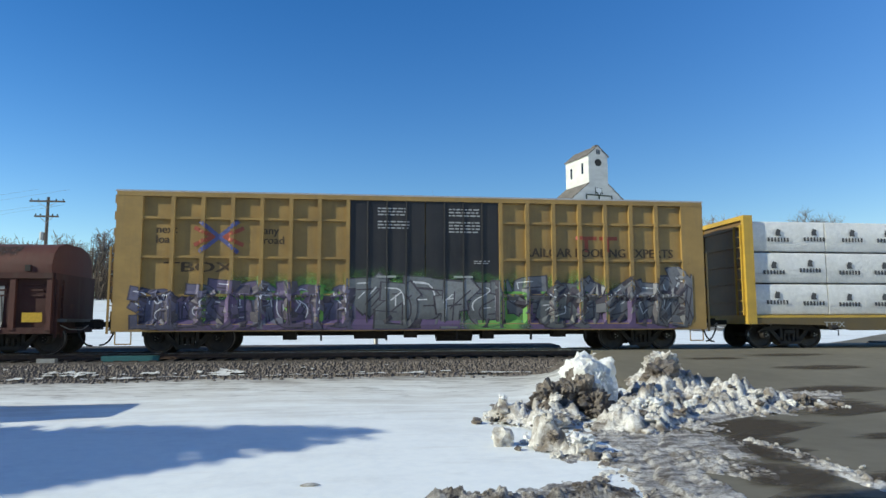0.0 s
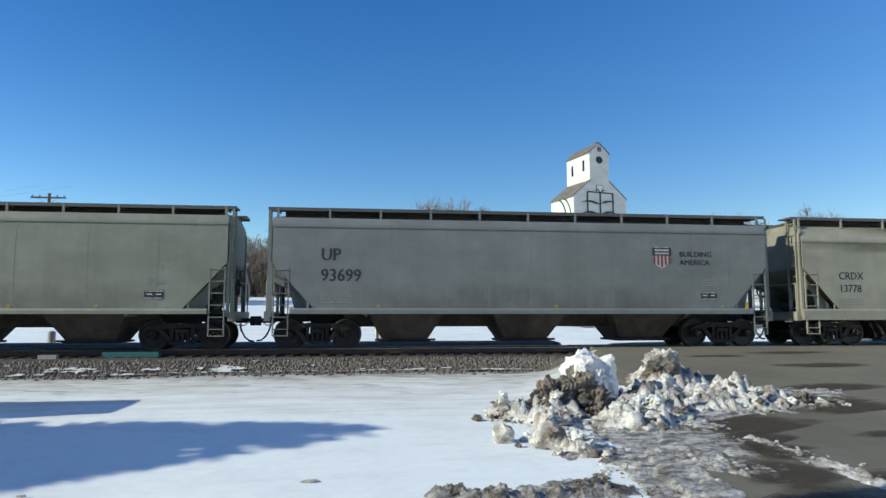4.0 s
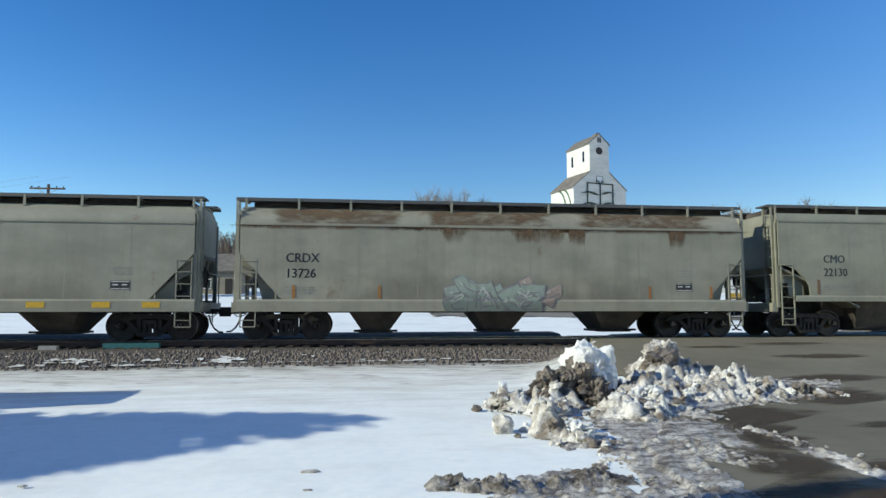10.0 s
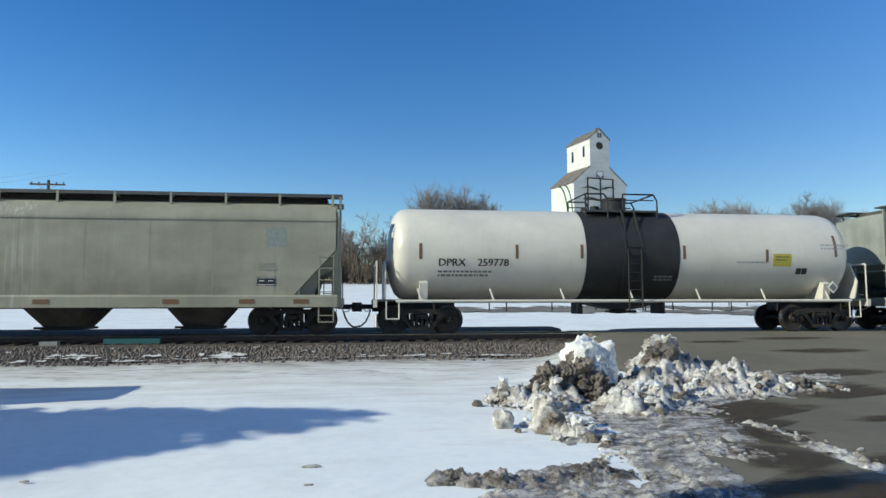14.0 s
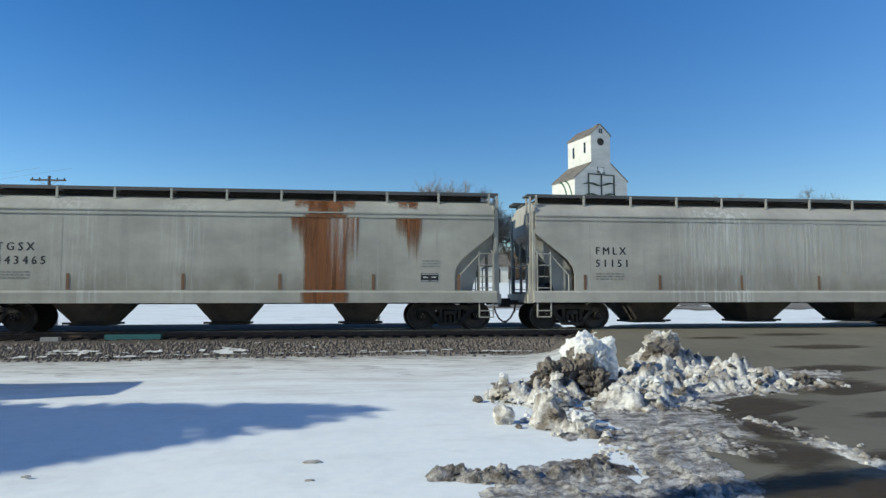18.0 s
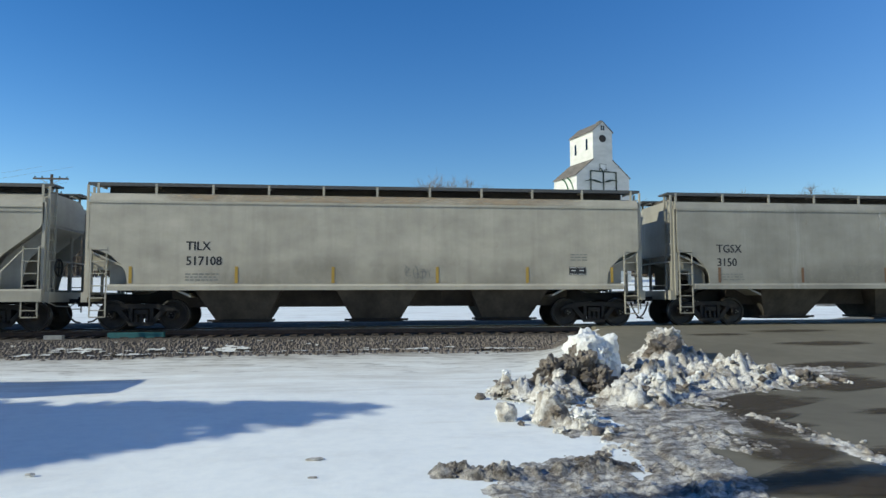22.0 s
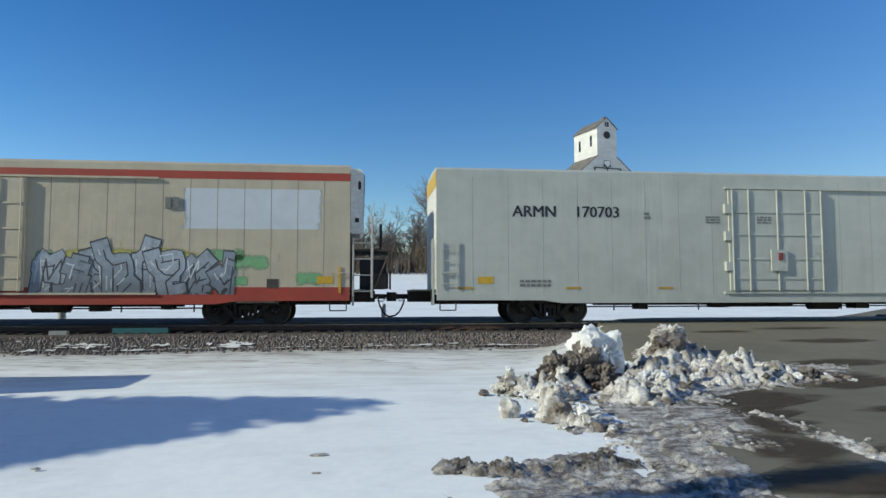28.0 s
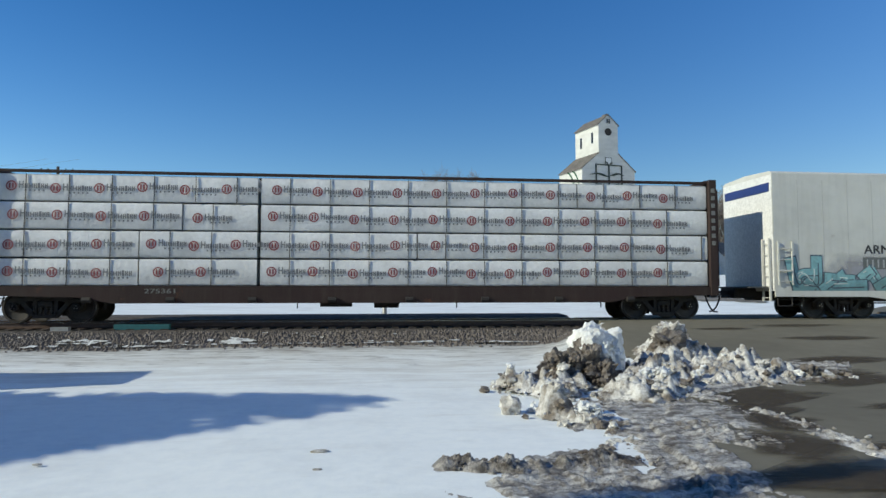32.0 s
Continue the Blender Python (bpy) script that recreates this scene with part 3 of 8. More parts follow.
def mound_z(x, y):
    """The heap as a whole: soft humps broken up by crumbs of several sizes."""
    h = heap(x, y)
    k = smooth(h / 0.1)
    wx, wy = x + 0.05 * noise.noise((x * 5, y * 5, 7)), y + 0.05 * noise.noise((x * 5, y * 5, 9))
    c = 0.35 * chip(wx, wy, 2.4, 1.5, 0.5) + 0.9 * puff(wx, wy, 4.6, 2.5, 0.55) + 1.0 * puff(wx, wy, 9, 3.5, 0.65) + 0.8 * puff(wx, wy, 18, 4.5) + 0.5 * chip(x, y, 26, 5.5)
    return ground_z(x, y, False) - 0.03 + h + k * c


sheet("mound", steps((1.8, 9.2, 0.028)), steps((8.0, 15.8, 0.028)), mound_z, PILE_SNOW, pile,
               keep=lambda x, y: heap(x, y) > 0.035 + 0.02 * noise.noise((x * 3, y * 3, 0)))
for i in range(280):
    cx, cy, a, sx, sy = MOUNDS[rnd.randrange(len(MOUNDS))] if i > 90 else MOUNDS[rnd.choice((2, 3, 4, 5, 6, 7, 14, 15, 16))]
    x, y = cx + rnd.gauss(0, 0.85) * sx, cy + rnd.gauss(0, 0.85) * sy
    r = 0.018 + 0.085 * rnd.random() ** 2.2
    mat = DIRTY_SNOW if rnd.random() < (0.28 if x < 8.1 else 0.7) else CLEAN_SNOW if rnd.random() < 0.25 else PILE_SNOW
    z = mound_z(x, y) if heap(x, y) > 0.035 else rise(x, y)
    part("chunk", lump((x, y, z + 0.35 * r), r, 20 + i, 2 if r < 0.06 else 3, rnd.uniform(0.6, 1.0), 0.8, rnd.uniform(0.8, 1.35)), mat, pile, smooth=r > 0.06)
part("block", lump((2.12, 9.75, 0.09), 0.15, 11, 3, 0.95, 0.4), PILE_SNOW, pile, "small grey block lying apart", smooth=True)

ridge = thing("snow_windrow", "low muddy windrow of frozen slush lumps", "snow windrow")


def bank_h(x, y):
    d = (y - 6.72 - 0.1 * math.sin(x * 3) - 0.06 * noise.noise((x * 5, 1, 2))) / (0.15 + 0.05 * noise.noise((x * 3, 4, 2)))
    gap = smooth(abs(x - 1.86) / 0.12) * smooth((x - 0.62) / 0.2) * smooth((2.95 - x) / 0.3)
    return math.exp(-d * d * d * d) * gap * (0.7 + 0.5 * noise.noise((x * 4, y * 3, 11)))


def row_h(x, y):
    u = (9.6 - y) / 3.6
    d = (x - 5.68 + 0.25 * u - 0.06 * noise.noise((y * 3, 1, 6))) / 0.16
    return math.exp(-d * d) * smooth(u * 9) * smooth((1 - u) * 5) * (0.75 + 0.6 * noise.noise((y * 4, x * 3, 17)))


sheet("bank", steps((0.4, 3.5, 0.014)), steps((6.3, 7.2, 0.014)),
      lambda x, y: ground_z(x, y) - 0.02 + bank_h(x, y) * (0.115 + 0.06 * noise.noise((x * 6, y * 5, 3)) + 0.5 * puff(x, y, 8, 15.0, 0.6) + 1.0 * chip(x, y, 16, 16.0, 0.7) + 1.0 * chip(x, y, 30, 17.0, 0.8)), BANK_SNOW, ridge, keep=lambda x, y: bank_h(x, y) > 0.06)
sheet("low_ridge", steps((4.9, 6.3, 0.02)), steps((5.8, 9.8, 0.02)),
      lambda x, y: ground_z(x, y, False) + 0.02 + row_h(x, y) * (0.03 + 0.8 * puff(x, y, 10, 25.0, 0.6) + 0.9 * chip(x, y, 22, 26.0, 0.7)), PILE_SNOW, ridge, keep=lambda x, y: row_h(x, y) > 0.12 + 0.25 * noise.noise((x * 4, y * 4, 5)))
for i in range(260):
    if i >= 120:      # crumbs along the edge of the slush
        (xa, ya), (xb, yb) = rnd.choice(list(zip(SLUSH_EDGE[2:9], SLUSH_EDGE[3:10])))
        k = rnd.random()
        x, y = xa + (xb - xa) * k + rnd.gauss(0, 0.12), ya + (yb - ya) * k + rnd.gauss(0, 0.1)
        z, mat = slush_z(x, y), PILE_SNOW if rnd.random() < 0.6 else DIRTY_SNOW
        r = 0.01 + 0.045 * rnd.random() ** 3
    elif i < 70:
        x = 0.9 + 2.3 * rnd.random()
        y = 6.72 + rnd.gauss(0, 0.16)
        z, mat = ground_z(x, y) + 0.1 * bank_h(x, y), BANK_SNOW
        r = 0.008 + 0.025 * rnd.random() ** 2.5
    else:
        k = rnd.random()
        x, y = 5.68 - 0.25 * k + rnd.gauss(0, 0.15), 9.6 - 3.6 * k
        z, mat = rise(x, y) + 0.03, PILE_SNOW
        r = 0.008 + 0.03 * rnd.random() ** 2
    part("lump", lump((x, y, z + 0.3 * r), r, 300 + i, 2, 0.85, 0.8, rnd.uniform(0.8, 1.4)), mat, ridge)

for i, (x, y, r) in enumerate(((-0.47, 7.57, 0.06), (-0.44, 6.81, 0.028), (-3.24, 7.33, 0.03))):
    tagged(part("ice_lump", lump((x, y, rise(x, y) + 0.02), r, 400 + i, 2, 0.35, 0.4, 1.6), PILE_SNOW, smooth=True),
           "small dirty lump of ice on the smooth snow", "ice lump", "ice lumps on the snow")

# ---- track ----
bed = thing("ballast_bed", "grey-brown crushed stone ballast bed under the rails", "ballast", kind="structure")
prof = [(18.9, 0.0), (19.3, 0.24), (20.7, 0.47), (21.2, 0.585), (24.4, 0.585), (25.2, 0.84), (26.4, 0.89), (27.8, 0.3), (28.4, -0.1)]
for a, b in ((-700, 7.7), (21.6, 420)):
    part("ballast", Shape().prism(prof, "x", a, b), BALLAST, bed)
stones = Shape()
OCT = [(0, 1, 2), (0, 2, 3), (0, 3, 4), (0, 4, 1), (5, 2, 1), (5, 3, 2), (5, 4, 3), (5, 1, 4)]
for i in range(9000):
    x, y = rnd.uniform(-17, 8.2), 21.0 - 2.6 * rnd.random() ** 1.15
    if y < 18.9 + 0.5 * noise.noise((x * 0.5, 0, 2)) and rnd.random() < 0.8:
        continue
    z = max(0.24 + (y - 19.3) / 1.4 * 0.23 if y > 19.3 else ground_z(x, y), ground_z(x, y))
    z = min(z, 0.56)
    r = rnd.uniform(0.03, 0.085)
    v = [(x + dx * r * rnd.uniform(0.7, 1.3), y + dy * r * rnd.uniform(0.7, 1.3), z + dz * r * rnd.uniform(0.6, 1.1))
         for dx, dy, dz in ((0, 0, 1), (1, 0.2, 0), (-0.2, 1, 0.1), (-1, -0.1, 0), (0.1, -1, 0), (0, 0, -1))]
    stones.add(v, OCT)
tagged(part("ballast_stones", stones, STONE, bed), kind="stuff")
sheet("snow_patch", steps((-17, 7, 0.08)), steps((18.9, 20.9, 0.07)), lambda x, y: max(ground_z(x, y), 0.24 + (y - 19.3) / 1.4 * 0.2) + 0.07 + 0.025 * noise.noise((x * 6, y * 6, 1)), DULL_SNOW, bed,
                  keep=lambda x, y: noise.noise((x * 0.7, y * 1.8, 41.0)) + 0.7 * noise.noise((x * 3.6, y * 5.0, 43.0)) > 0.14 + 0.34 * (y - 19.0) + 0.12 * smooth((x + 4) / 8))

track = thing("railway_track", "single line of steel rails on dark wooden ties", "railway track", kind="structure")
for side in (-1, 1):
    c = TRACK_Y + side * 0.7525
    web = [(c - 0.07, 0), (c + 0.07, 0), (c + 0.07, 0.012), (c + 0.012, 0.03), (c + 0.012, 0.125), (c + 0.036, 0.135), (c + 0.036, 0.16),
           (c - 0.036, 0.16), (c - 0.036, 0.135), (c - 0.012, 0.125), (c - 0.012, 0.03), (c - 0.07, 0.012)]
    part("rail", Shape().prism([(a, RAIL_Z - 0.172 + b) for a, b in web], "x", -700, 420), RAIL, track)
    part("rail_head", Shape().box(-700, 420, c - 0.03, c + 0.03, RAIL_Z - 0.012, RAIL_Z), RAILHEAD, track)
tie = Shape().box(-0.115, 0.115, TRACK_Y - 1.3, TRACK_Y + 1.3, RAIL_Z - 0.36, RAIL_Z - 0.19)
tie_mesh = tie.mesh("tie", TIE)
plate_mesh = Shape().box(-0.09, 0.09, TRACK_Y - 0.93, TRACK_Y - 0.58, RAIL_Z - 0.19, RAIL_Z - 0.172).box(-0.09, 0.09, TRACK_Y + 0.58, TRACK_Y + 0.93, RAIL_Z - 0.19, RAIL_Z - 0.172).mesh("tie_plates", RAIL)
for i in range(84):
    x = -32 + i * 0.5
    if x < 7.8:
        part("tie", tie_mesh, TIE, track, at=(x + rnd.uniform(-0.03, 0.03), rnd.uniform(-0.06, 0.06), 0))
        part("tie_plates", plate_mesh, RAIL, track, at=(x, 0, 0))
for y0, y1 in ((TRACK_Y - 1.35, TRACK_Y - 0.83), (TRACK_Y - 0.66, TRACK_Y + 0.66), (TRACK_Y + 0.83, TRACK_Y + 1.35)):
    part("crossing_panel", Shape().box(7.6, 21.7, y0, y1, 0.3, RAIL_Z - 0.005), ASPHALT, track, "dark timber and asphalt crossing panel")

TEAL = plain("teal_paint", (0.025, 0.13, 0.14), 0.6)
greaser = thing("track_greaser", "teal painted steel bar bolted beside the rail", "rail greaser")
part("bar", Shape().box(-7.45, -5.85, 21.42, 21.62, 0.60, 0.76), TEAL, greaser)
part("bracket", Shape().box(-7.3, -7.2, 21.62, 21.84, 0.62, 0.7).box(-6.1, -6.0, 21.62, 21.84, 0.62, 0.7), IRON, greaser)
jb = thing("junction_box", "small pale grey junction box beside the rail", "junction box")
part("case", Shape().box(-9.15, -8.65, 21.2, 21.4, 0.55, 0.70), GALV, jb)

for name, x, y, h, r in (("marker_post", 0.8, 26.6, 1.25, 0.09), ("marker_post", -11.2, 27.0, 1.15, 0.14)):
    p = thing(name, "weathered grey post standing behind the track", "post", at=(x, y, ground_z(x, y) - 0.1))
    part("shaft", Shape().lathe([(r, 0), (r, h), (r * 0.6, h + 0.05), (0.001, h + 0.06)], "z", 10), GALV, p, smooth=True)


# ---- grain elevator ----
def grain_elevator():
    at = pose(35.36, 94.5, 0, 0, 0, 14.5) @ Matrix.Diagonal((1.075, 0.82, 1, 1))
    e = thing("grain_elevator", "tall white wooden grain elevator with a narrow headhouse and grey roofs", "grain elevator", at=at)
    w, h, d = 4.23, 1.555, 7.6                # half widths of the house and its headhouse, depth
    base = ground_z(35, 96) - 0.3
    eave, knee, top, peak = 19.45, 21.85, 26.13, 27.56
    part("main_wall", Shape().prism([(-w, base), (w, base), (w, eave), (h, knee), (-h, knee), (-w, eave)], "y", 0, d), CLAPBOARD, e)
    part("headhouse_wall", Shape().prism([(-h, knee - 0.2), (h, knee - 0.2), (h, top), (0, peak), (-h, top)], "y", 0.02, d - 0.05), CLAPBOARD, e)
    for s, a, b in (("main_roof", (-w, eave), (-h, knee)), ("main_roof", (w, eave), (h, knee)), ("headhouse_roof", (-h, top), (0, peak)), ("headhouse_roof", (h, top), (0, peak))):
        k = Vector((a[0] - b[0], a[1] - b[1])).normalized() * 0.22
        part(s, Shape().prism([(a[0] + k.x, a[1] + k.y), b, (b[0], b[1] + 0.12), (a[0] + k.x, a[1] + k.y + 0.12)], "y", -0.14, d + 0.14), SHINGLE, e)
    part("ridge_vent", Shape().prism([(-0.3, peak - 0.1), (0.3, peak - 0.1), (0.3, peak + 0.16), (0, peak + 0.3), (-0.3, peak + 0.16)], "y", 0.35, 1.3), SHINGLE, e)
    win = part("attic_window", Shape().box(-0.3, 0.3, -0.05, 0.02, 26.3, 27.0), GLASS, e)
    part("frame", Shape().box(-0.37, -0.3, -0.07, 0, 26.25, 27.05).box(0.3, 0.37, -0.07, 0, 26.25, 27.05).box(-0.3, 0.3, -0.07, 0, 27.0, 27.06).box(-0.03, 0.03, -0.07, -0.052, 26.3, 27.0), CLAPBOARD, win)
    part("round_vent", Shape().lathe([(0.001, -0.06), (0.5, -0.06), (0.55, -0.02), (0.55, 0.02)], "y", 20, at=(0.0, 0, 25.05)), IRON, e)
    part("vent_hub", Shape().lathe([(0.001, -0.09), (0.12, -0.09), (0.14, -0.05)], "y", 12, at=(0.0, 0, 25.05)), IRON, e)
    for y, z in ((1.95, 24.35), (5.6, 24.1)):
        part("side_window", Shape().box(-h - 0.05, -h + 0.02, y - 0.27, y + 0.27, z - 0.8, z + 0.8), GLASS, e)
    hatch = part("upper_door", Shape().box(-0.5, 0.42, -0.06, 0.02, 20.25, 21.2), WHITE, e)
    part("frame", Shape().box(-0.56, -0.5, -0.08, 0, 20.25, 21.26).box(0.42, 0.48, -0.08, 0, 20.25, 21.26).box(-0.5, 0.42, -0.08, 0, 21.2, 21.26), MURAL, hatch)
    for z in np.arange(base + 0.5, 25.9, 0.3):          # clapboards
        k = min(1.0, max(0.0, (z - eave) / (knee - eave)))
        a = w + (h - w) * k
        part("clapboard", Shape().prism([(-0.010, z), (0, z), (0, z + 0.05)], "x", -a, a), CLAPBOARD, e)
    # the iron corn plant on the front and the painted leaves
    f = thing("iron_plant_artwork", "dark iron frame with a corn plant on the elevator wall", "wall artwork", at=at)
    fr = Shape()
    for x in (-2.05, 0.0, 2.05):
        fr.box(x - 0.085, x + 0.085, -0.14, -0.03, 9.0, 20.2)
    fr.box(-1.965, -0.085, -0.14, -0.03, 20.05, 20.2).box(0.085, 1.965, -0.14, -0.03, 20.05, 20.2)
    part("frame", fr, MURAL, f)
    for x, z, side, reach, fat in ((0, 18.35, -1, 3.1, 0.36), (0, 18.5, 1, 2.4, 0.36), (0, 16.75, -1, 3.0, 0.42), (0, 16.9, 1, 2.5, 0.4), (0, 15.4, -1, 1.3, 0.5), (0, 14.2, 1, 3.2, 0.34),
                                   (0, 14.0, -1, 2.4, 0.4), (0, 12.6, 1, 2.2, 0.4), (0, 12.2, -1, 2.5, 0.4), (0, 20.0, -1, 0.75, 0.28), (0, 20.0, 1, 0.55, 0.25)):
        pts, up = [], []
        for k in range(11):
            u = k / 10
            z_ = z + 0.42 * math.sin(u * 2.4) + (0.16 * reach * u if z > 19.9 else -0.12 * u * u)
            pts.append((x + side * reach * u, z_ - fat * 0.7 * math.sin(math.pi * u) * (0.6 + 0.4 * math.sin(u * 7))))
            up.append((x + side * reach * u, z_ + fat * 0.35 * math.sin(math.pi * u) + 0.03))
        part("leaf", Shape().prism(pts + up[::-1], "y", -0.2, -0.15), MURAL, f)
    for k in range(16):
        side, row = (-1, 1)[k % 2], k // 2
        x, z = side * (0.35 + 0.2 * (row % 2)), 11.2 + row * 0.5
        part("leaf", Shape().prism([(x, z), (x + side * 0.7, z + 0.34), (x + side * 1.55, z + 0.2), (x + side * 0.8, z + 0.56), (x, z + 0.3)], "y", -0.12, -0.05), MURAL_GREEN, f)
    for ya, wd in ((4.6, 0.42), (3.0, 0.36)):
        outer, inner = [], []
        for i in range(12):
            u = i / 11
            yy = ya - 2.7 * math.sin(u * 1.5)
            zz = 19.35 - 5.0 * (1 - math.cos(u * 1.5)) - 0.3 * u
            outer.append((yy, zz))
            inner.append((yy + wd * (1 - 0.4 * u), zz - 0.12))
        part("painted_stripe", Shape().prism(outer + inner[::-1], "x", -w - 0.03, -w - 0.006), MURAL_GREEN, f)


grain_elevator()


# ---- poles, houses, fences ----
def utility_pole(x, y, h):
    p = thing("utility_pole", "weathered wooden utility pole with two crossarms", "utility pole", "utility poles", at=(x, y, ground_z(x, y) - 0.3))
    part("shaft", Shape().tube((0, 0, 0), (0, 0, h), 0.17, 8, 0.11), POLE_WOOD, p, smooth=True)
    for z, w in ((h - 0.35, 1.25), (h - 1.5, 0.85)):
        part("crossarm", Shape().box(-w, w, -0.2, -0.09, z - 0.06, z + 0.06), POLE_WOOD, p)
        part("brace", Shape().tube((-w * 0.55, -0.16, z - 0.05), (0, -0.16, z - 0.5), 0.02, 5).tube((w * 0.55, -0.16, z - 0.05), (0, -0.16, z - 0.5), 0.02, 5), GALV, p)
        for k in (-0.9, -0.5, 0.5, 0.9):
            part("insulator", Shape().lathe([(0.03, z + 0.06), (0.05, z + 0.1), (0.05, z + 0.17), (0.001, z + 0.2)], "z", 8, at=(k * w, -0.145, 0)), GLASS, p)
    part("transformer", Shape().lathe([(0.001, h - 3.3), (0.16, h - 3.28), (0.16, h - 2.7), (0.001, h - 2.65)], "z", 12, at=(-0.3, 0, 0)), GALV, p, smooth=True)
    return p


utility_pole(-23.1, 53.9, 10.2)
wires = thing("power_lines", "thin dark power lines strung from the pole", "power line", kind="structure")
for k, (dx, z) in enumerate(((-1.1, 10.5), (1.1, 10.5), (-0.7, 9.3), (0.7, 9.3))):
    s = Shape()
    pts = [(-22.7 + dx * (1 - 0.2 * u) - 60 * u, 53.9 + 25 * u, ground_z(-22.7, 53.9) + z - 2.2 * math.sin(math.pi * u) + 2 * u) for u in [i / 10 for i in range(11)]]
    part("wire", s.path(pts, 0.007, 4), INK, wires)


def house(x, y, w, d, h, wall, label, turn=0.0, roof=SHINGLE):
    o = thing("house", label, "house", "houses behind the track", at=pose(x, y, ground_z(x, y) - 0.2, 0, 0, turn))
    part("wall", Shape().prism([(-w / 2, 0), (w / 2, 0), (w / 2, h), (-w / 2, h)], "y", 0, d), wall, o)
    part("gable", Shape().prism([(0.05, h), (d - 0.05, h), (d / 2, h + d * 0.3)], "x", -w / 2 + 0.02, w / 2 - 0.02), wall, o)
    for s in (-1, 1):
        y_e = -0.35 if s < 0 else d + 0.35
        part("roof", Shape().prism([(y_e, h - 0.1), (d / 2, h + d * 0.3 + 0.05), (d / 2, h + d * 0.3 + 0.25), (y_e, h + 0.1)], "x", -w / 2 - 0.4, w / 2 + 0.4), roof, o)
    part("chimney", Shape().box(w * 0.2, w * 0.2 + 0.6, d / 2 - 0.3, d / 2 + 0.3, h + d * 0.2, h + d * 0.3 + 0.9), SHINGLE, o)
    n = max(2, int(w / 2.6))
    for i in range(n):
        cx = -w / 2 + (i + 0.5) * w / n
        if i == n // 2:
            part("door", Shape().box(cx - 0.45, cx + 0.45, -0.05, 0.02, 0.2, 2.25), IRON, o)
        else:
            wd = part("window", Shape().box(cx - 0.5, cx + 0.5, -0.03, 0.02, 1.0, 2.1), GLASS, o)
            part("frame", Shape().box(cx - 0.58, cx - 0.5, -0.06, 0, 0.92, 2.18).box(cx + 0.5, cx + 0.58, -0.06, 0, 0.92, 2.18).box(cx - 0.5, cx + 0.5, -0.06, 0, 2.1, 2.18).box(cx - 0.5, cx + 0.5, -0.06, 0, 0.92, 1.0), WHITE, wd)
    return o


DRAB = two_tone("drab_siding", (0.20, 0.175, 0.135), (0.27, 0.235, 0.18), 1.0, 0.8, 0.2, 0.01)
house(-18.0, 92, 5.6, 8, 3.2, DRAB, "small grey-brown house with a shingled roof")
house(-30, 112, 11, 8, 3.0, CLAPBOARD, "low white house with a dark roof")
house(5.6, 121, 4.5, 5, 2.2, CLAPBOARD, "small white house at the edge of the wood")
house(20, 104, 7, 6, 2.8, CLAPBOARD, "white cottage beside the grain elevator")
house(61, 100, 10, 7, 3.2, CLAPBOARD, "white house beyond the crossing")
sg = thing("roadside_sign", "white and yellow sign board on two posts beyond the crossing", "sign", at=(34.5, 58, ground_z(34.5, 58)))
part("board", Shape().box(-1.1, 1.1, -0.06, 0.06, 1.1, 3.0), WHITE, sg)
part("panel", Shape().box(-1.05, 1.05, -0.09, -0.062, 1.15, 1.65), YELLOW, sg, "yellow lower panel")
part("post", Shape().box(-0.95, -0.8, -0.05, 0.05, -0.2, 1.1), GALV, sg)
part("post", Shape().box(0.8, 0.95, -0.05, 0.05, -0.2, 1.1), GALV, sg)


# ---- trees ----
def grow(seed, height, spread, n_main, kids, thin):
    """A bare tree: trunk with limbs, and a crown of fine twigs."""
    r = random.Random(seed)
    wood, fine = Shape(), Shape()

    def branch(p, d, length_, rad, level):
        q = p
        k = (3, 3, 2, 2, 1, 1)[level]
        for i in range(k):
            d2 = (d + Vector((r.gauss(0, 0.16), r.gauss(0, 0.16), r.gauss(0.05, 0.1)))).normalized()
            q2 = q + d2 * (length_ / k)
            (wood if level < 3 else fine).tube(q, q2, rad * (1 - 0.25 * i / k), 6 if level < 2 else 3, rad * (1 - 0.25 * (i + 1) / k), caps=False)
            if level < 5 and (level > 0 or i > 0):
                for _ in range(kids[level] if level else n_main // 2):
                    side = Vector((r.gauss(0, 1), r.gauss(0, 1), r.gauss(0.25, 0.5))).normalized()
                    dd = (d2 * r.uniform(0.5, 0.95) + side * spread * r.uniform(0.6, 1.1)).normalized()
                    branch(q + (q2 - q) * r.uniform(0.4, 1.0), dd, length_ * r.uniform(0.45, 0.72), max(thin, rad * 0.48), level + 1)
            q, d = q2, d2

    branch(Vector((0, 0, -0.3)), Vector((0, 0, 1)), height * 0.48, height * (0.016 if thin > 0.03 else 0.012), 0)
    return wood, fine


TREES, TALL = [], []
for seed, h, sp, n, kids, thin in ((1, 13, 0.75, 5, (0, 2, 2, 2, 2), 0.036), (2, 15, 0.62, 5, (0, 2, 2, 2, 2), 0.036), (3, 12, 0.9, 6, (0, 2, 2, 2, 2), 0.036)):
    wood, fine = grow(seed, h, sp, n, kids, thin)
    TREES.append((wood.mesh("trunk", BARK), fine.mesh("crown", TWIG)))
    TALL.append(max(p[2] for p in fine.v))


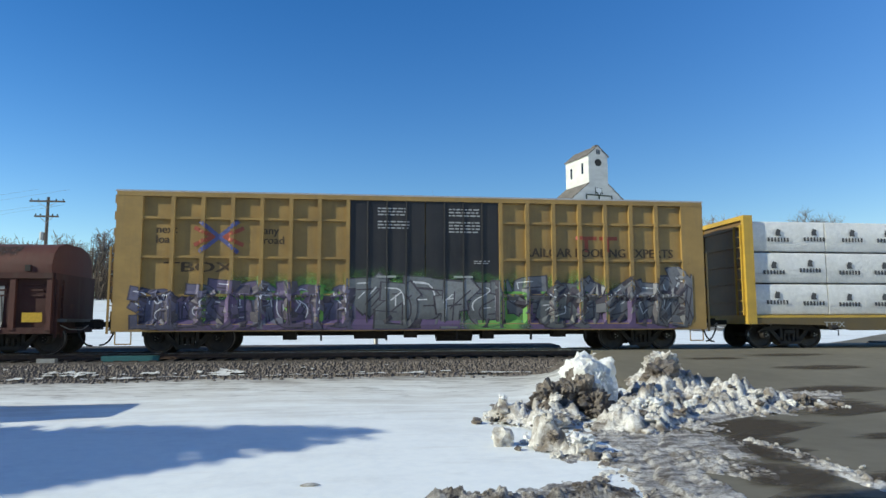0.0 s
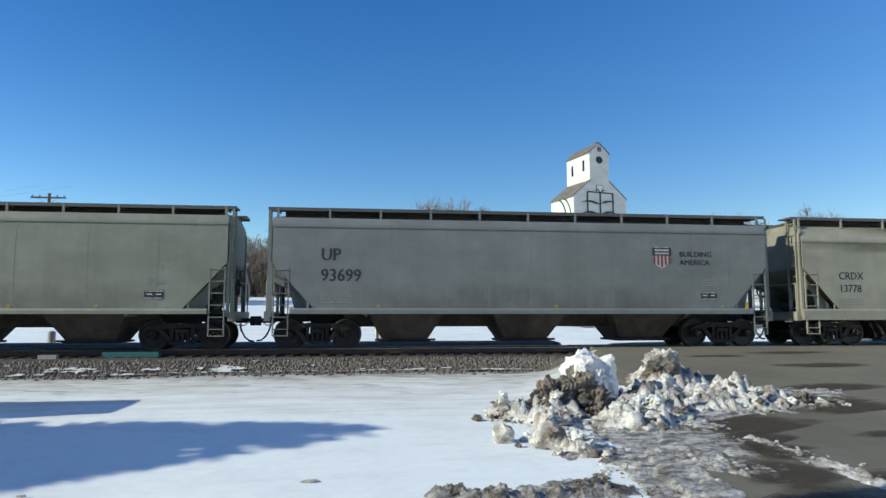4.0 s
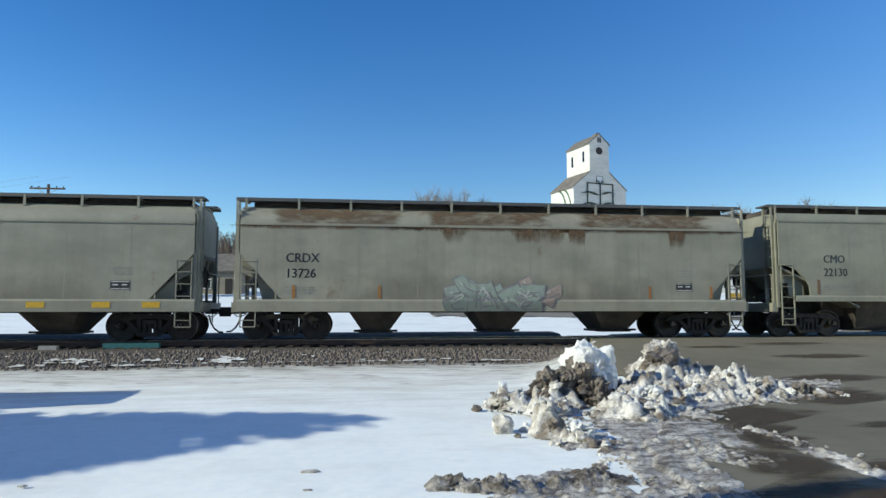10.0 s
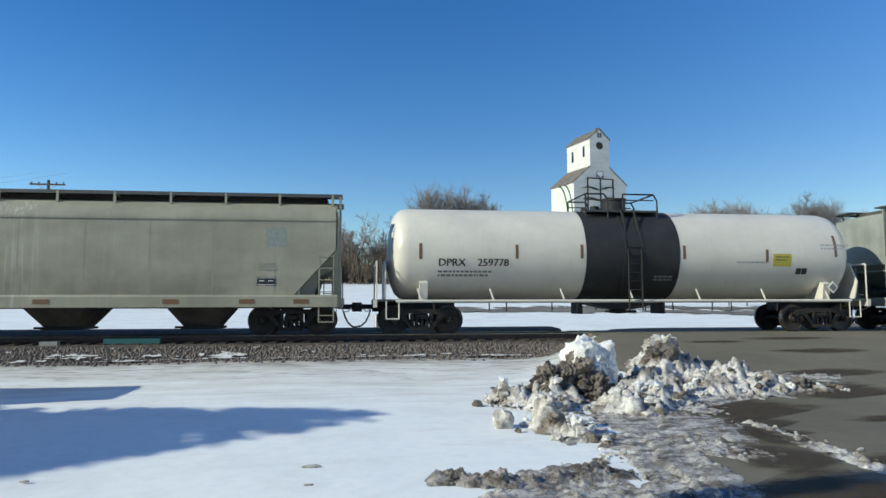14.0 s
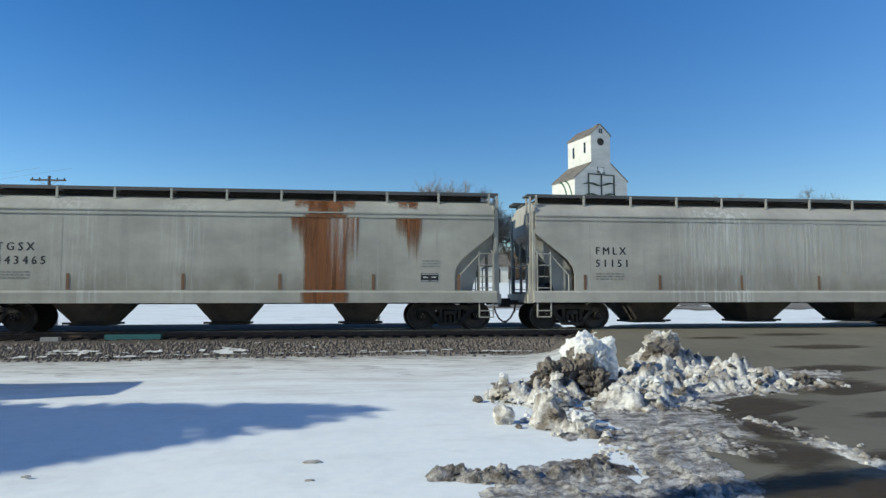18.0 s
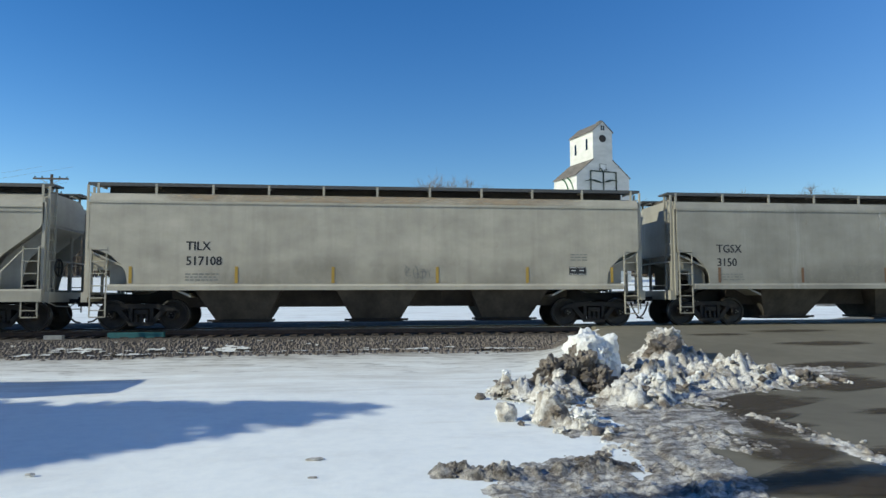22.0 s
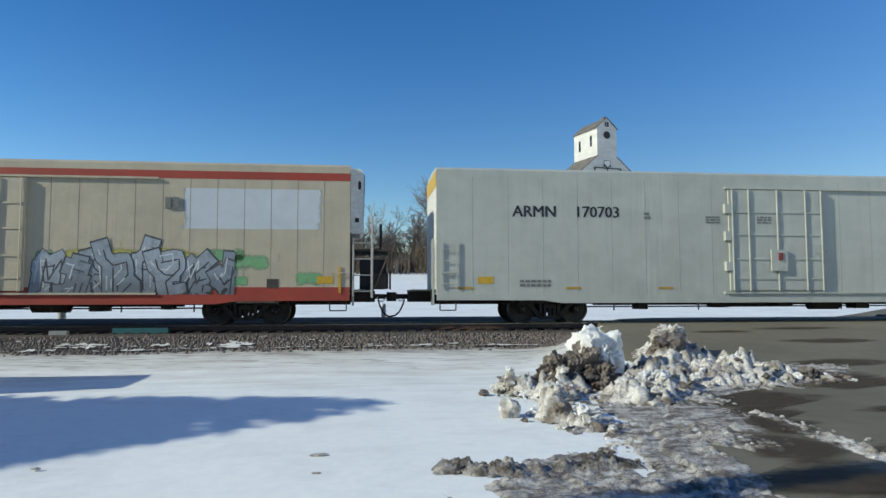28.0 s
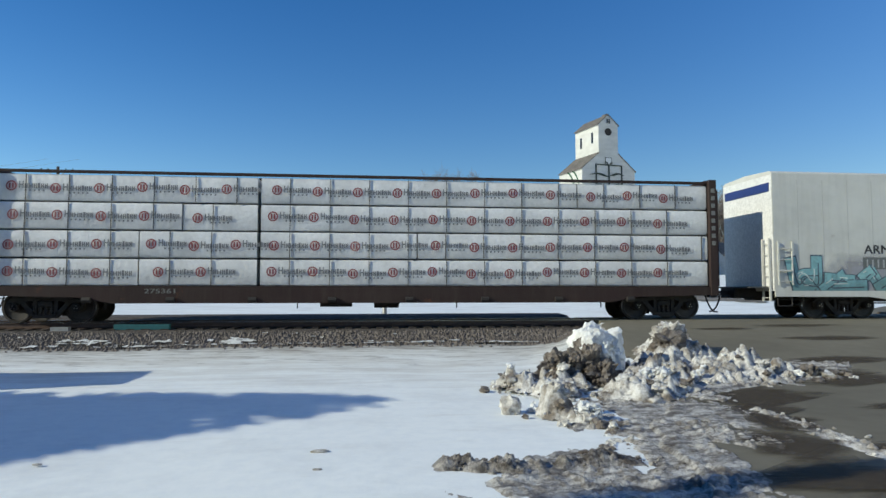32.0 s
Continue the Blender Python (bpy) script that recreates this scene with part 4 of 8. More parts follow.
def bare_tree(x, y, kind, turn, size, label="bare deciduous tree with a fine brown-grey crown of twigs", group="bare trees of the wood behind the track"):
    t = thing("tree", label, "tree", group, at=pose(x, y, ground_z(x, y) - 0.1, 0, 0, turn) @ Matrix.Diagonal((size, size, size, 1)))
    part("trunk", TREES[kind][0], BARK, t)
    part("crown", TREES[kind][1], TWIG, t)
    return t


rt = random.Random(11)


def wood_top(x):
    """Height of the wood's crowns along its edge."""
    return 11.3 + 1.9 * smooth((x + 75) / 40) - 1.6 * smooth((x + 6) / 34)


for i in range(86):        # the wood
    x = -84 + i * 2.6 + rt.uniform(-1.2, 1.2)
    y = rt.uniform(120, 138) + 0.05 * abs(x)
    k = rt.randrange(3)
    bare_tree(x, y, k, rt.uniform(0, 360), wood_top(x) * rt.uniform(0.8, 1.02) / TALL[k])
for i in range(26):        # its far rows
    x = -112 + i * 10.6 + rt.uniform(-2, 2)
    k = rt.randrange(3)
    bare_tree(x, rt.uniform(148, 175), k, rt.uniform(0, 360), wood_top(x) * rt.uniform(0.75, 0.95) / TALL[k])


def dome(seed, h, wide, low):
    """A bare tree with a dense rounded crown: limbs fan out from a short trunk and end in fine rising twigs."""
    r = random.Random(seed)
    wood, fine = Shape(), Shape()
    mid, up = low + (1 - low) * 0.42, (1 - low) * 0.58

    def shell(k, least=-0.45):
        """A place in the crown, k of the way from its middle to its outline."""
        while True:
            d = Vector((r.gauss(0, 1), r.gauss(0, 1), r.gauss(0.15, 1))).normalized()
            if d.z > least:
                break
        k *= 1 + 0.16 * noise.noise(d * 2.2 + Vector((seed, 0, 0)))
        return Vector((d.x * wide * k, d.y * wide * k, mid + d.z * up * k)) * h, d

    fork = Vector((0, 0, h * low * 0.75))
    wood.tube((0, 0, -0.3), fork, h * 0.017, 7, h * 0.013, caps=False)
    for _ in range(9):
        limb, d = shell(r.uniform(0.5, 0.7), -0.1)
        bend = fork.lerp(limb, 0.5) + Vector((0, 0, -0.05 * h * d.z)) + Vector((r.gauss(0, 0.2), r.gauss(0, 0.2), 0.3))
        wood.tube(fork, bend, h * 0.008, 5, h * 0.0055, caps=False).tube(bend, limb, h * 0.0055, 5, h * 0.003, caps=False)
        for _ in range(15):
            tip, d2 = shell(r.uniform(0.62, 0.9))
            tip = limb.lerp(tip, 0.62) if (tip - limb).length > 0.3 * h else tip
            start = bend.lerp(limb, r.uniform(0.1, 1.0))
            wood.tube(start, tip, 0.032, 3, 0.018, caps=False)
            out = (tip - Vector((0, 0, 0.35 * h))).normalized()
            for _ in range(34):
                p = start.lerp(tip, r.uniform(0.3, 1.0))
                q = p + (out * 0.8 + Vector((r.gauss(0, 0.65), r.gauss(0, 0.65), r.gauss(0.1, 0.5)))) * r.uniform(0.3, 1.0) * 0.062 * h
                fine.tube(p, q, 0.015, 3, 0.007, caps=False)
    return wood, fine


for seed, h, wide, low in ((4, 15, 0.36, 0.2), (5, 14, 0.42, 0.22), (6, 15, 0.30, 0.16)):
    wood, fine = dome(seed, h, wide, low)
    TREES.append((wood.mesh("trunk", BARK), fine.mesh("crown", TWIG)))
    TALL.append(max(p[2] for p in fine.v))
for x, y, k, h in ((14.2, 121, 3, 19.0), (18.6, 122, 4, 18.6), (21.6, 121, 4, 17.4), (25.0, 123, 5, 15.2), (28.5, 124, 3, 13.5),
                   (46.5, 121, 5, 13.5), (50.0, 118, 5, 15.0), (53.0, 120, 3, 13.5), (60.5, 120, 5, 14.0), (64.0, 118, 3, 16.0), (68.0, 119, 4, 16.6), (72.0, 120, 3, 17.0), (75.5, 118, 5, 15.5),
                   (84.6, 117, 4, 18.0), (89.0, 118, 3, 17.4), (99, 119, 4, 15.0), (104, 118, 3, 15.5), (109, 120, 4, 15.0)):
    bare_tree(x, y, k, rt.uniform(0, 360), h / TALL[k], "tall bare deciduous tree with a rounded crown above the wood")

UNDERWOOD = two_tone("underwood", (0.075, 0.056, 0.042), (0.14, 0.108, 0.082), 0.6, 0.95, 0.2, 0.01)
brush = Shape()
for i in range(7500):
    x = rt.uniform(-95, 140)
    y = rt.uniform(112, 150) + 0.06 * abs(x)
    z = ground_z(x, y, False) - 0.2
    h = rt.uniform(1.5, 10.5 - 4.0 * smooth((x + 10) / 15))
    brush.tube((x, y, z), (x + rt.gauss(0, 1.0), y + rt.gauss(0, 0.5), z + h), 0.1, 3, 0.04, caps=False)
    for _ in range(3):
        k = rt.uniform(0.3, 0.95)
        brush.tube((x, y, z + h * k * 0.8), (x + rt.gauss(0, 1.2), y, z + h * k + rt.uniform(0.5, 1.6)), 0.05, 3, 0.02, caps=False)
tagged(part("undergrowth", brush, UNDERWOOD), "dense brown leafless undergrowth of the wood", "undergrowth", kind="stuff")


def spruce(x, y, h, rad, seed, slope=1.0, blunt=0.0, label="broad dark green spruce beside the snowfield"):
    """An evergreen outside the view: boughs in whorls, each with its sprays of needles; its shadow lies on the snow."""
    r = random.Random(seed)
    t = thing("spruce", label, "tree", "evergreens", at=(x, y, ground_z(x, y)))
    part("trunk", Shape().tube((0, 0, 0), (0, 0, h * 0.96), 0.16, 8, 0.02), BARK, t)
    s = Shape()
    whorls = int(h * 4.2)
    for i in range(whorls):
        u = (i + 0.6) / whorls
        rr = min(rad, slope * h * u * 0.93 + blunt * min(1.0, u * h / 0.4))
        for _ in range(max(7, int(9 + rr * 12))):
            a, reach = r.uniform(0, 2 * math.pi), rr * r.uniform(0.8, 1.07)
            z = h * (1 - u * 0.93) + r.gauss(0, 0.08)
            n = max(2, int(reach / 0.24))
            for k in range(n):
                q = reach * (k + 1) / n
                c = Vector((q * math.cos(a), q * math.sin(a), z - 0.18 * q + 0.03 * q * q))
                w = (0.10 + 0.17 * u) * (1.3 - 0.7 * k / n)
                d = Vector((math.cos(a), math.sin(a), -0.2)) * (0.3 + 0.1 * u)
                sd = Vector((-math.sin(a), math.cos(a), 0)) * w
                s.add([c - d * 0.7 - sd, c - d * 0.7 + sd, c + d, c + Vector((0, 0, w * 0.5)), c - Vector((0, 0, w * 0.5))], [(0, 2, 3), (1, 3, 2), (0, 3, 1), (0, 4, 2), (1, 2, 4), (0, 1, 4)])
    part("crown", s, NEEDLES, t)
    return t


def shade_spot(tip, h):
    b = Vector((*tip, 0)) - SUN_WAY * (h / math.tan(radians(SUN_UP)))
    return b.x, b.y


spruce(*shade_spot((0.34, 11.3), 8.0), 8.0, 5.2, 1, 0.85, 0.5)
# Stand-in caster out of view; its narrow crown only shapes the shadow band by the road.
spruce(*shade_spot((5.5, 6.4), 7.0), 7.0, 0.45, 3, 0.11, 0.0, "slender spruce beside the road")
spruce(-24.2, 86, 8.9, 2.8, 7, 0.55, 1.1, "dark rounded evergreen tree behind the track")
# Added row behind the camera, never in view: it holds back skylight from the snow.
tall = spruce(-3.0, -9.5, 13.0, 4.0, 5, 0.5, 0.0, "tall dark spruce of an unseen row, added to block sky light")
for x, y, turn in ((-9.5, -11.0, 70), (-16.0, -12.5, 140), (-22.5, -14.5, 200), (-29.0, -16.5, 260)):
    copy_thing(tall, pose(x, y, ground_z(x, y), 0, 0, turn))
# Out of view: a plain block sized to throw the blunt-ended shadow at the left.
shed = thing("storage_shed", "low flat-roofed shed, unseen, added to cast the blunt shadow on the snow", "shed")
part("wall", Shape().box(-15.0, -10.0, 12.2, 14.02, 0.0, 2.62), POLE_WOOD, shed)
part("roof", Shape().box(-15.1, -9.9, 12.12, 14.1, 2.62, 2.72), SHINGLE, shed)
part("door", Shape().box(-13.0, -12.0, 12.16, 12.2, 0.15, 2.15), IRON, shed)


# ---- the train ----
GAPS = [35.28, 12.38, -8.05, -25.64, -43.07, -60.52, -77.82, -95.08, -113.44, -130.3, -147.85, -165.52, -183.6, -201.52, -219.3, -237.05,
        -254.65, -272.58, -290.05, -308.25, -326.5, -344.1, -361.38, -379.3, -404.85, -429.88, -452.45, -476.4]   # couplings at the start
CARS, WHEELS = [], []
GROUP = "wagons of the freight train"


def length(i):
    return GAPS[i] - GAPS[i + 1]


def wagon(i, name, label, category):
    x = (GAPS[i] + GAPS[i + 1]) / 2
    c = thing(name, label, category, GROUP, at=(x, TRACK_Y, RAIL_Z))
    CARS.append((c, x))
    return c


def wheelset_mesh():
    s = Shape()
    s.tube((0, -1.12, 0), (0, 1.12, 0), 0.075, 10)
    for k in (-1, 1):
        prof_ = [(0.10, k * 0.66), (0.14, k * 0.69), (0.36, k * 0.71), (0.39, k * 0.685), (0.485, k * 0.685), (0.485, k * 0.712), (0.457, k * 0.73)]
        s.lathe(prof_, "y", 32)
        s.lathe([(0.457, k * 0.73), (0.452, k * 0.825)], "y", 32, 1)
        s.lathe([(0.452, k * 0.825), (0.395, k * 0.828), (0.37, k * 0.79), (0.16, k * 0.76), (0.12, k * 0.80), (0.001, k * 0.80)], "y", 32)
        s.lathe([(0.095, k * 1.06), (0.095, k * 1.13), (0.001, k * 1.13)], "y", 12)
        for a in range(3):
            t = a * 2.094
            s.box(0.05 * math.cos(t) - 0.014, 0.05 * math.cos(t) + 0.014, k * 1.145 - 0.015, k * 1.145 + 0.015, 0.05 * math.sin(t) - 0.014, 0.05 * math.sin(t) + 0.014, 1)
    return s.mesh("wheelset", [WHEEL, TREAD], True)


def side_frame_mesh():
    s = Shape()
    y0, y1 = -0.07, 0.07
    s.prism([(-1.1, 0.60), (-0.98, 0.69), (-0.45, 0.80), (0.45, 0.80), (0.98, 0.69), (1.1, 0.60), (1.1, 0.54), (0.7, 0.57), (0.4, 0.66), (-0.4, 0.66), (-0.7, 0.57), (-1.1, 0.54)], "y", y0, y1)
    s.prism([(-0.72, 0.58), (-0.58, 0.62), (-0.22, 0.22), (-0.34, 0.16)], "y", y0, y1)
    s.prism([(0.72, 0.58), (0.58, 0.62), (0.22, 0.22), (0.34, 0.16)], "y", y0, y1)
    s.box(-0.34, 0.34, y0 - 0.02, y1 + 0.02, 0.14, 0.25)
    for x in (-0.3, 0.3):
        s.box(x - 0.05, x + 0.05, y0, y1, 0.25, 0.66)
    for x in (-0.889, 0.889):
        s.box(x - 0.13, x + 0.13, y0, y1, 0.46, 0.60)
        s.lathe([(0.001, -0.13), (0.12, -0.13), (0.135, -0.09), (0.135, 0.08)], "y", 14, at=(x, 0, 0.457))
    return s.mesh("side_frame", IRON)


def spring_mesh():
    s = Shape()
    s.lathe([(0.055 + 0.015 * (k % 2), 0.25 + k * 0.04) for k in range(10)], "z", 6)
    return s.mesh("spring", WHEEL)


WHEELSET, SIDE_FRAME, SPRINGS = wheelset_mesh(), side_frame_mesh(), spring_mesh()
BOLSTER = Shape().prism([(-1.1, 0.5), (-0.9, 0.42), (0.9, 0.42), (1.1, 0.5), (1.1, 0.62), (0.4, 0.72), (-0.4, 0.72), (-1.1, 0.62)], "x", -0.2, 0.2).mesh("bolster", IRON)
BRAKE = Shape().box(-0.5, -0.42, -0.85, 0.85, 0.36, 0.46).box(0.42, 0.5, -0.85, 0.85, 0.36, 0.46).tube((-0.46, 0, 0.45), (0.46, 0.1, 0.3), 0.03).mesh("brake_beam", IRON)


def truck(car, x):
    t = part("truck", BOLSTER, IRON, car, at=(x, 0, 0))
    for y in (-1.0, 1.0):
        part("side_frame", SIDE_FRAME, IRON, t, at=(0, y, 0) if y < 0 else pose(0, y, 0, 0, 0, 180))
        for dx in (-0.16, 0, 0.16):
            part("spring", SPRINGS, WHEEL, t, at=(dx, y, 0))
    part("brake_beam", BRAKE, IRON, t)
    for dx in (-0.889, 0.889):
        WHEELS.append((part("wheelset", WHEELSET, WHEEL, t, "dark steel wheels with bright worn treads", at=(dx, 0, 0.457)), car, x + dx, dx))


COUPLER = Shape().box(-0.62, -0.16, -0.07, 0.07, 0.80, 0.96).prism([(-0.16, -0.12), (-0.02, -0.17), (0.1, -0.1), (0.12, 0.06), (0.02, 0.14), (-0.16, 0.12)], "z", 0.72, 1.02).mesh("coupler", IRON)
HOSE = Shape().path([(-0.45, -0.32, 0.78), (-0.38, -0.34, 0.55), (-0.28, -0.33, 0.36), (-0.14, -0.3, 0.24), (0.0, -0.28, 0.22)], 0.028, 7).mesh("air_hose", RUBBER)
LEVER = Shape().path([(-0.5, -1.4, 0.86), (-0.42, -1.0, 0.74), (-0.3, -0.35, 0.72), (-0.18, -0.2, 0.85)], 0.018, 5).mesh("uncoupling_lever", GALV)


def running_gear(car, half, truck_x):
    for s in (-1, 1):
        m = pose(s * half, 0, 0, 0, 0, 0 if s > 0 else 180)
        part("coupler", COUPLER, IRON, car, at=m)
        part("air_hose", HOSE, RUBBER, car, at=m)
        part("uncoupling_lever", LEVER, GALV, car, at=m)
        truck(car, s * truck_x)


def ladder(car, x0, x1, y, z0, z1, mat, step=0.36, name="ladder"):
    s = Shape()
    for x in (x0, x1):
        s.box(x - 0.018, x + 0.018, y - 0.02, y + 0.02, z0, z1)
    z = z0 + 0.12
    while z < z1 - 0.05:
        s.tube((x0, y - 0.02, z), (x1, y - 0.02, z), 0.016, 5)
        z += step
    return part(name, s, mat, car)


def end_ladder(car, x, y0, y1, z0, z1, mat):
    s = Shape()
    for y in (y0, y1):
        s.box(x - 0.03, x + 0.03, y - 0.025, y + 0.025, z0, z1)
    z = z0 + 0.12
    while z < z1:
        s.tube((x, y0, z), (x, y1, z), 0.016, 5)
        z += 0.36
    return part("ladder", s, mat, car)


def reflectors(car, xs, z, y, h=0.45, w=0.09, mat=ORANGE):
    me = Shape().box(-w / 2, w / 2, -0.006, 0, 0, h).mesh("reflector", mat)
    for x in xs:
        part("reflector", me, mat, car, at=(x, y, z))


def placard(car, x, z, y, w=0.55, h=0.26):
    p = part("stencil_panel", Shape().box(x, x + w, y - 0.005, y, z, z + h), INK, car, "black stencil panel with white marks")
    s = Shape()
    for a in (x + 0.02, x + w / 2 + 0.01):
        e = a + w / 2 - 0.03
        s.box(a, e, y - 0.009, y - 0.005, z + 0.02, z + 0.035).box(a, e, y - 0.009, y - 0.005, z + h - 0.035, z + h - 0.02)
        s.box(a + 0.05, e - 0.05, y - 0.009, y - 0.005, z + h * 0.5, z + h * 0.5 + 0.025)
    part("marks", s, WHITE, p)


def spray(name, cols, low=None):
    return [spray_paint(name + "_" + str(k), c, k + len(name), low) for k, c in enumerate(cols)]


# skeletons of interlocking sprayed forms, in a unit square
FORMS = (
    (((0.1, 0), (0.18, 1)), ((0.15, 0.95), (0.8, 0.86), (0.72, 0.5), (0.2, 0.48)), ((0.45, 0.5), (0.98, 0.02))),
    (((0.5, 1), (0.12, 0.75), (0.1, 0.25), (0.5, 0.02), (0.88, 0.25), (0.9, 0.75), (0.5, 1)), ((0.4, 0.4), (0.6, 0.6))),
    (((0.05, 0), (0.2, 0.95), (0.5, 0.4), (0.8, 0.98), (0.95, 0.0)),),
    (((0.9, 0.9), (0.3, 0.98), (0.12, 0.7), (0.85, 0.4), (0.7, 0.04), (0.05, 0.1)),),
    (((0.15, 1), (0.1, 0)), ((0.1, 0.45), (0.9, 1.0)), ((0.3, 0.55), (1.0, 0.0))),
    (((0.9, 0.95), (0.15, 0.9), (0.1, 0.05), (0.95, 0.08)), ((0.15, 0.5), (0.7, 0.52))),
    (((0.02, 0), (0.5, 1.0), (0.98, 0.02)), ((0.25, 0.36), (0.75, 0.38))),
    (((0.05, 0.95), (0.95, 0.98)), ((0.5, 0.95), (0.45, 0.0))),
)


def mixed_form(r):
    """Strokes of several forms, turned and thrown together, so that no letter can be read."""
    out = []
    for _ in range(r.choice((2, 3, 3))):
        form = FORMS[r.randrange(len(FORMS))]
        poly = form[r.randrange(len(form))]
        fx, fz, dx, dz = r.random() < 0.5, r.random() < 0.35, r.uniform(-0.15, 0.15), r.uniform(-0.12, 0.12)
        out.append([((1 - a if fx else a) * r.uniform(0.8, 1.1) + dx, min(1.0, max(0.0, (1 - b if fz else b) + dz))) for a, b in poly])
    return out


def run_of(pts, soft, fine=0.07):
    """The polyline rounded off and cut into short steps."""
    for _ in range(soft):
        out = [pts[0]]
        for p, q in zip(pts, pts[1:]):
            out += [(p[0] * 0.75 + q[0] * 0.25, p[1] * 0.75 + q[1] * 0.25), (p[0] * 0.25 + q[0] * 0.75, p[1] * 0.25 + q[1] * 0.75)]
        pts = out + [pts[-1]]
    out = [pts[0]]
    for p, q in zip(pts, pts[1:]):
        n = max(1, int(math.hypot(q[0] - p[0], q[1] - p[1]) / fine))
        out += [(p[0] + (q[0] - p[0]) * k / n, p[1] + (q[1] - p[1]) * k / n) for k in range(1, n + 1)]
    return out


def stroke(s, pts, w, depth, lift, m, box=None, cap=0.5, cols=4):
    """A sprayed line of half width w, laid over whatever depth(x, z) gives."""
    rows = []
    n = len(pts)
    for k, p in enumerate(pts):
        a, b = pts[max(0, k - 1)], pts[min(n - 1, k + 1)]
        t = Vector((b[0] - a[0], b[1] - a[1]))
        t = t.normalized() if t.length > 1e-6 else Vector((1, 0))
        o = -cap * w if k == 0 else cap * w if k == n - 1 else 0
        row = []
        for j in range(cols + 1):
            e = w * (2 * j / cols - 1)
            x, z = p[0] + t.x * o - t.y * e, p[1] + t.y * o + t.x * e
            if box:
                x, z = min(max(x, box[0]), box[1]), min(max(z, box[2]), box[3])
            row.append((x, (depth(x, z) if callable(depth) else depth) - lift - 0.0018 * k / n, z))
        rows.append(row)
    c = cols + 1
    s.add([p for row in rows for p in row], [(k * c + j, k * c + j + 1, k * c + c + j + 1, k * c + c + j) for k in range(n - 1) for j in range(cols)], m)


def mist(car, x0, x1, z0, z1, depth, mat, name="spray_mist"):
    """Fuzzy overspray."""
    n = max(1, int((x1 - x0) / 0.12))
    nz = max(1, int((z1 - z0) / 0.15))
    s = Shape()
    v = []
    for j in range(nz + 1):
        for k in range(n + 1):
            x, z = x0 + (x1 - x0) * k / n, z0 + (z1 - z0) * j / nz
            v.append((x, (depth(x, z) if callable(depth) else depth) - 0.002, z))
    s.add(v, [(j * (n + 1) + k, j * (n + 1) + k + 1, j * (n + 1) + n + 2 + k, j * (n + 1) + n + 1 + k) for j in range(nz) for k in range(n)])
    part(name, s, mat, car)


def graffiti(car, x0, x1, z0, z1, depth, mats, seed, count, spikes=False, fat=0.15, under=None):
    """Sprayed interlocking forms too wild to read: dark outlines, fills, inner lines and shines. mats: fills, then shine, then outline."""
    r = random.Random(seed)
    step = (x1 - x0) / count
    hgt = z1 - z0
    soft = 0 if spikes else 2
    fat = fat * hgt
    line = 0.032
    out, shine = len(mats) - 1, len(mats) - 2
    box = (x0 - 0.15, x1 + 0.15, z0, z1 + 0.3 * hgt)
    for i in range(count):
        s = Shape()
        form = mixed_form(r)
        ox, oz = x0 + i * step - 0.06 * step, z0 + fat * 0.6 + r.uniform(-0.02, 0.06) * hgt
        w, h = step * r.uniform(1.15, 1.5), hgt * r.uniform(0.78, 0.95) - fat
        lean = r.uniform(-0.18, 0.18)
        c = r.randrange(max(1, len(mats) - 2))
        runs = []
        for poly in form:
            pts = []
            for a, b in poly:
                pts.append((ox + w * (0.12 + 0.76 * a + lean * (b - 0.5) + r.uniform(-0.06, 0.06)), oz + h * (b + r.uniform(-0.05, 0.05))))
            runs.append(run_of(pts, soft))
        if spikes:      # an arrow or a serif running out of the form
            p = runs[0][-1]
            d = r.choice((-1, 1))
            runs.append(run_of([p, (p[0] + d * 0.3 * step, p[1] + 0.12 * hgt), (p[0] + d * 0.42 * step, p[1] + 0.3 * hgt)], 0))
        lift = 0.003 + 0.011 * (i % 2)
        for pts in runs:
            lift += 0.0004
            if under is not None:
                stroke(s, pts, fat + 0.13, depth, lift - 0.0025, under, box, 1.0)
        for pts in runs:
            lift += 0.0004
            stroke(s, pts, fat + line, depth, lift, out, box, 1.0)
        for pts in runs:
            lift += 0.0004
            stroke(s, pts, fat, depth, lift, c, box, 0.9)
        for pts in runs:
            lift += 0.0004
            stroke(s, [(a + fat * 0.3, b - fat * 0.25) for a, b in pts], 0.022, depth, lift, out, box, 0, 1)
            lift += 0.0004
            k0 = r.randrange(max(1, len(pts) // 2))
            stroke(s, [(a - fat * 0.5, b + fat * 0.45) for a, b in pts[k0:k0 + max(4, len(pts) // 2)]], 0.018, depth, lift, shine, box, 0, 1)
        part("graffiti_letter", s, mats, car)


def scrawl(car, x0, x1, z0, z1, depth, mat, seed, n=5, w=0.02):
    """A thin sprayed tag, too hasty to read."""
    r = random.Random(seed)
    s = Shape()
    step = (x1 - x0) / n
    for i in range(n):
        for poly in mixed_form(r):
            pts = [(x0 + step * (i + 0.05 + 0.9 * a + r.uniform(-0.12, 0.12)), z0 + (z1 - z0) * min(1, max(0, b * r.uniform(0.8, 1.0) + r.uniform(-0.08, 0.12)))) for a, b in poly]
            stroke(s, run_of(pts, 2, 0.12), w * 0.6, depth, 0.004 + 0.0004 * i, 0, None, 1.0, 1)
    part("tag", s, mat, car)


SIDE = 1.58


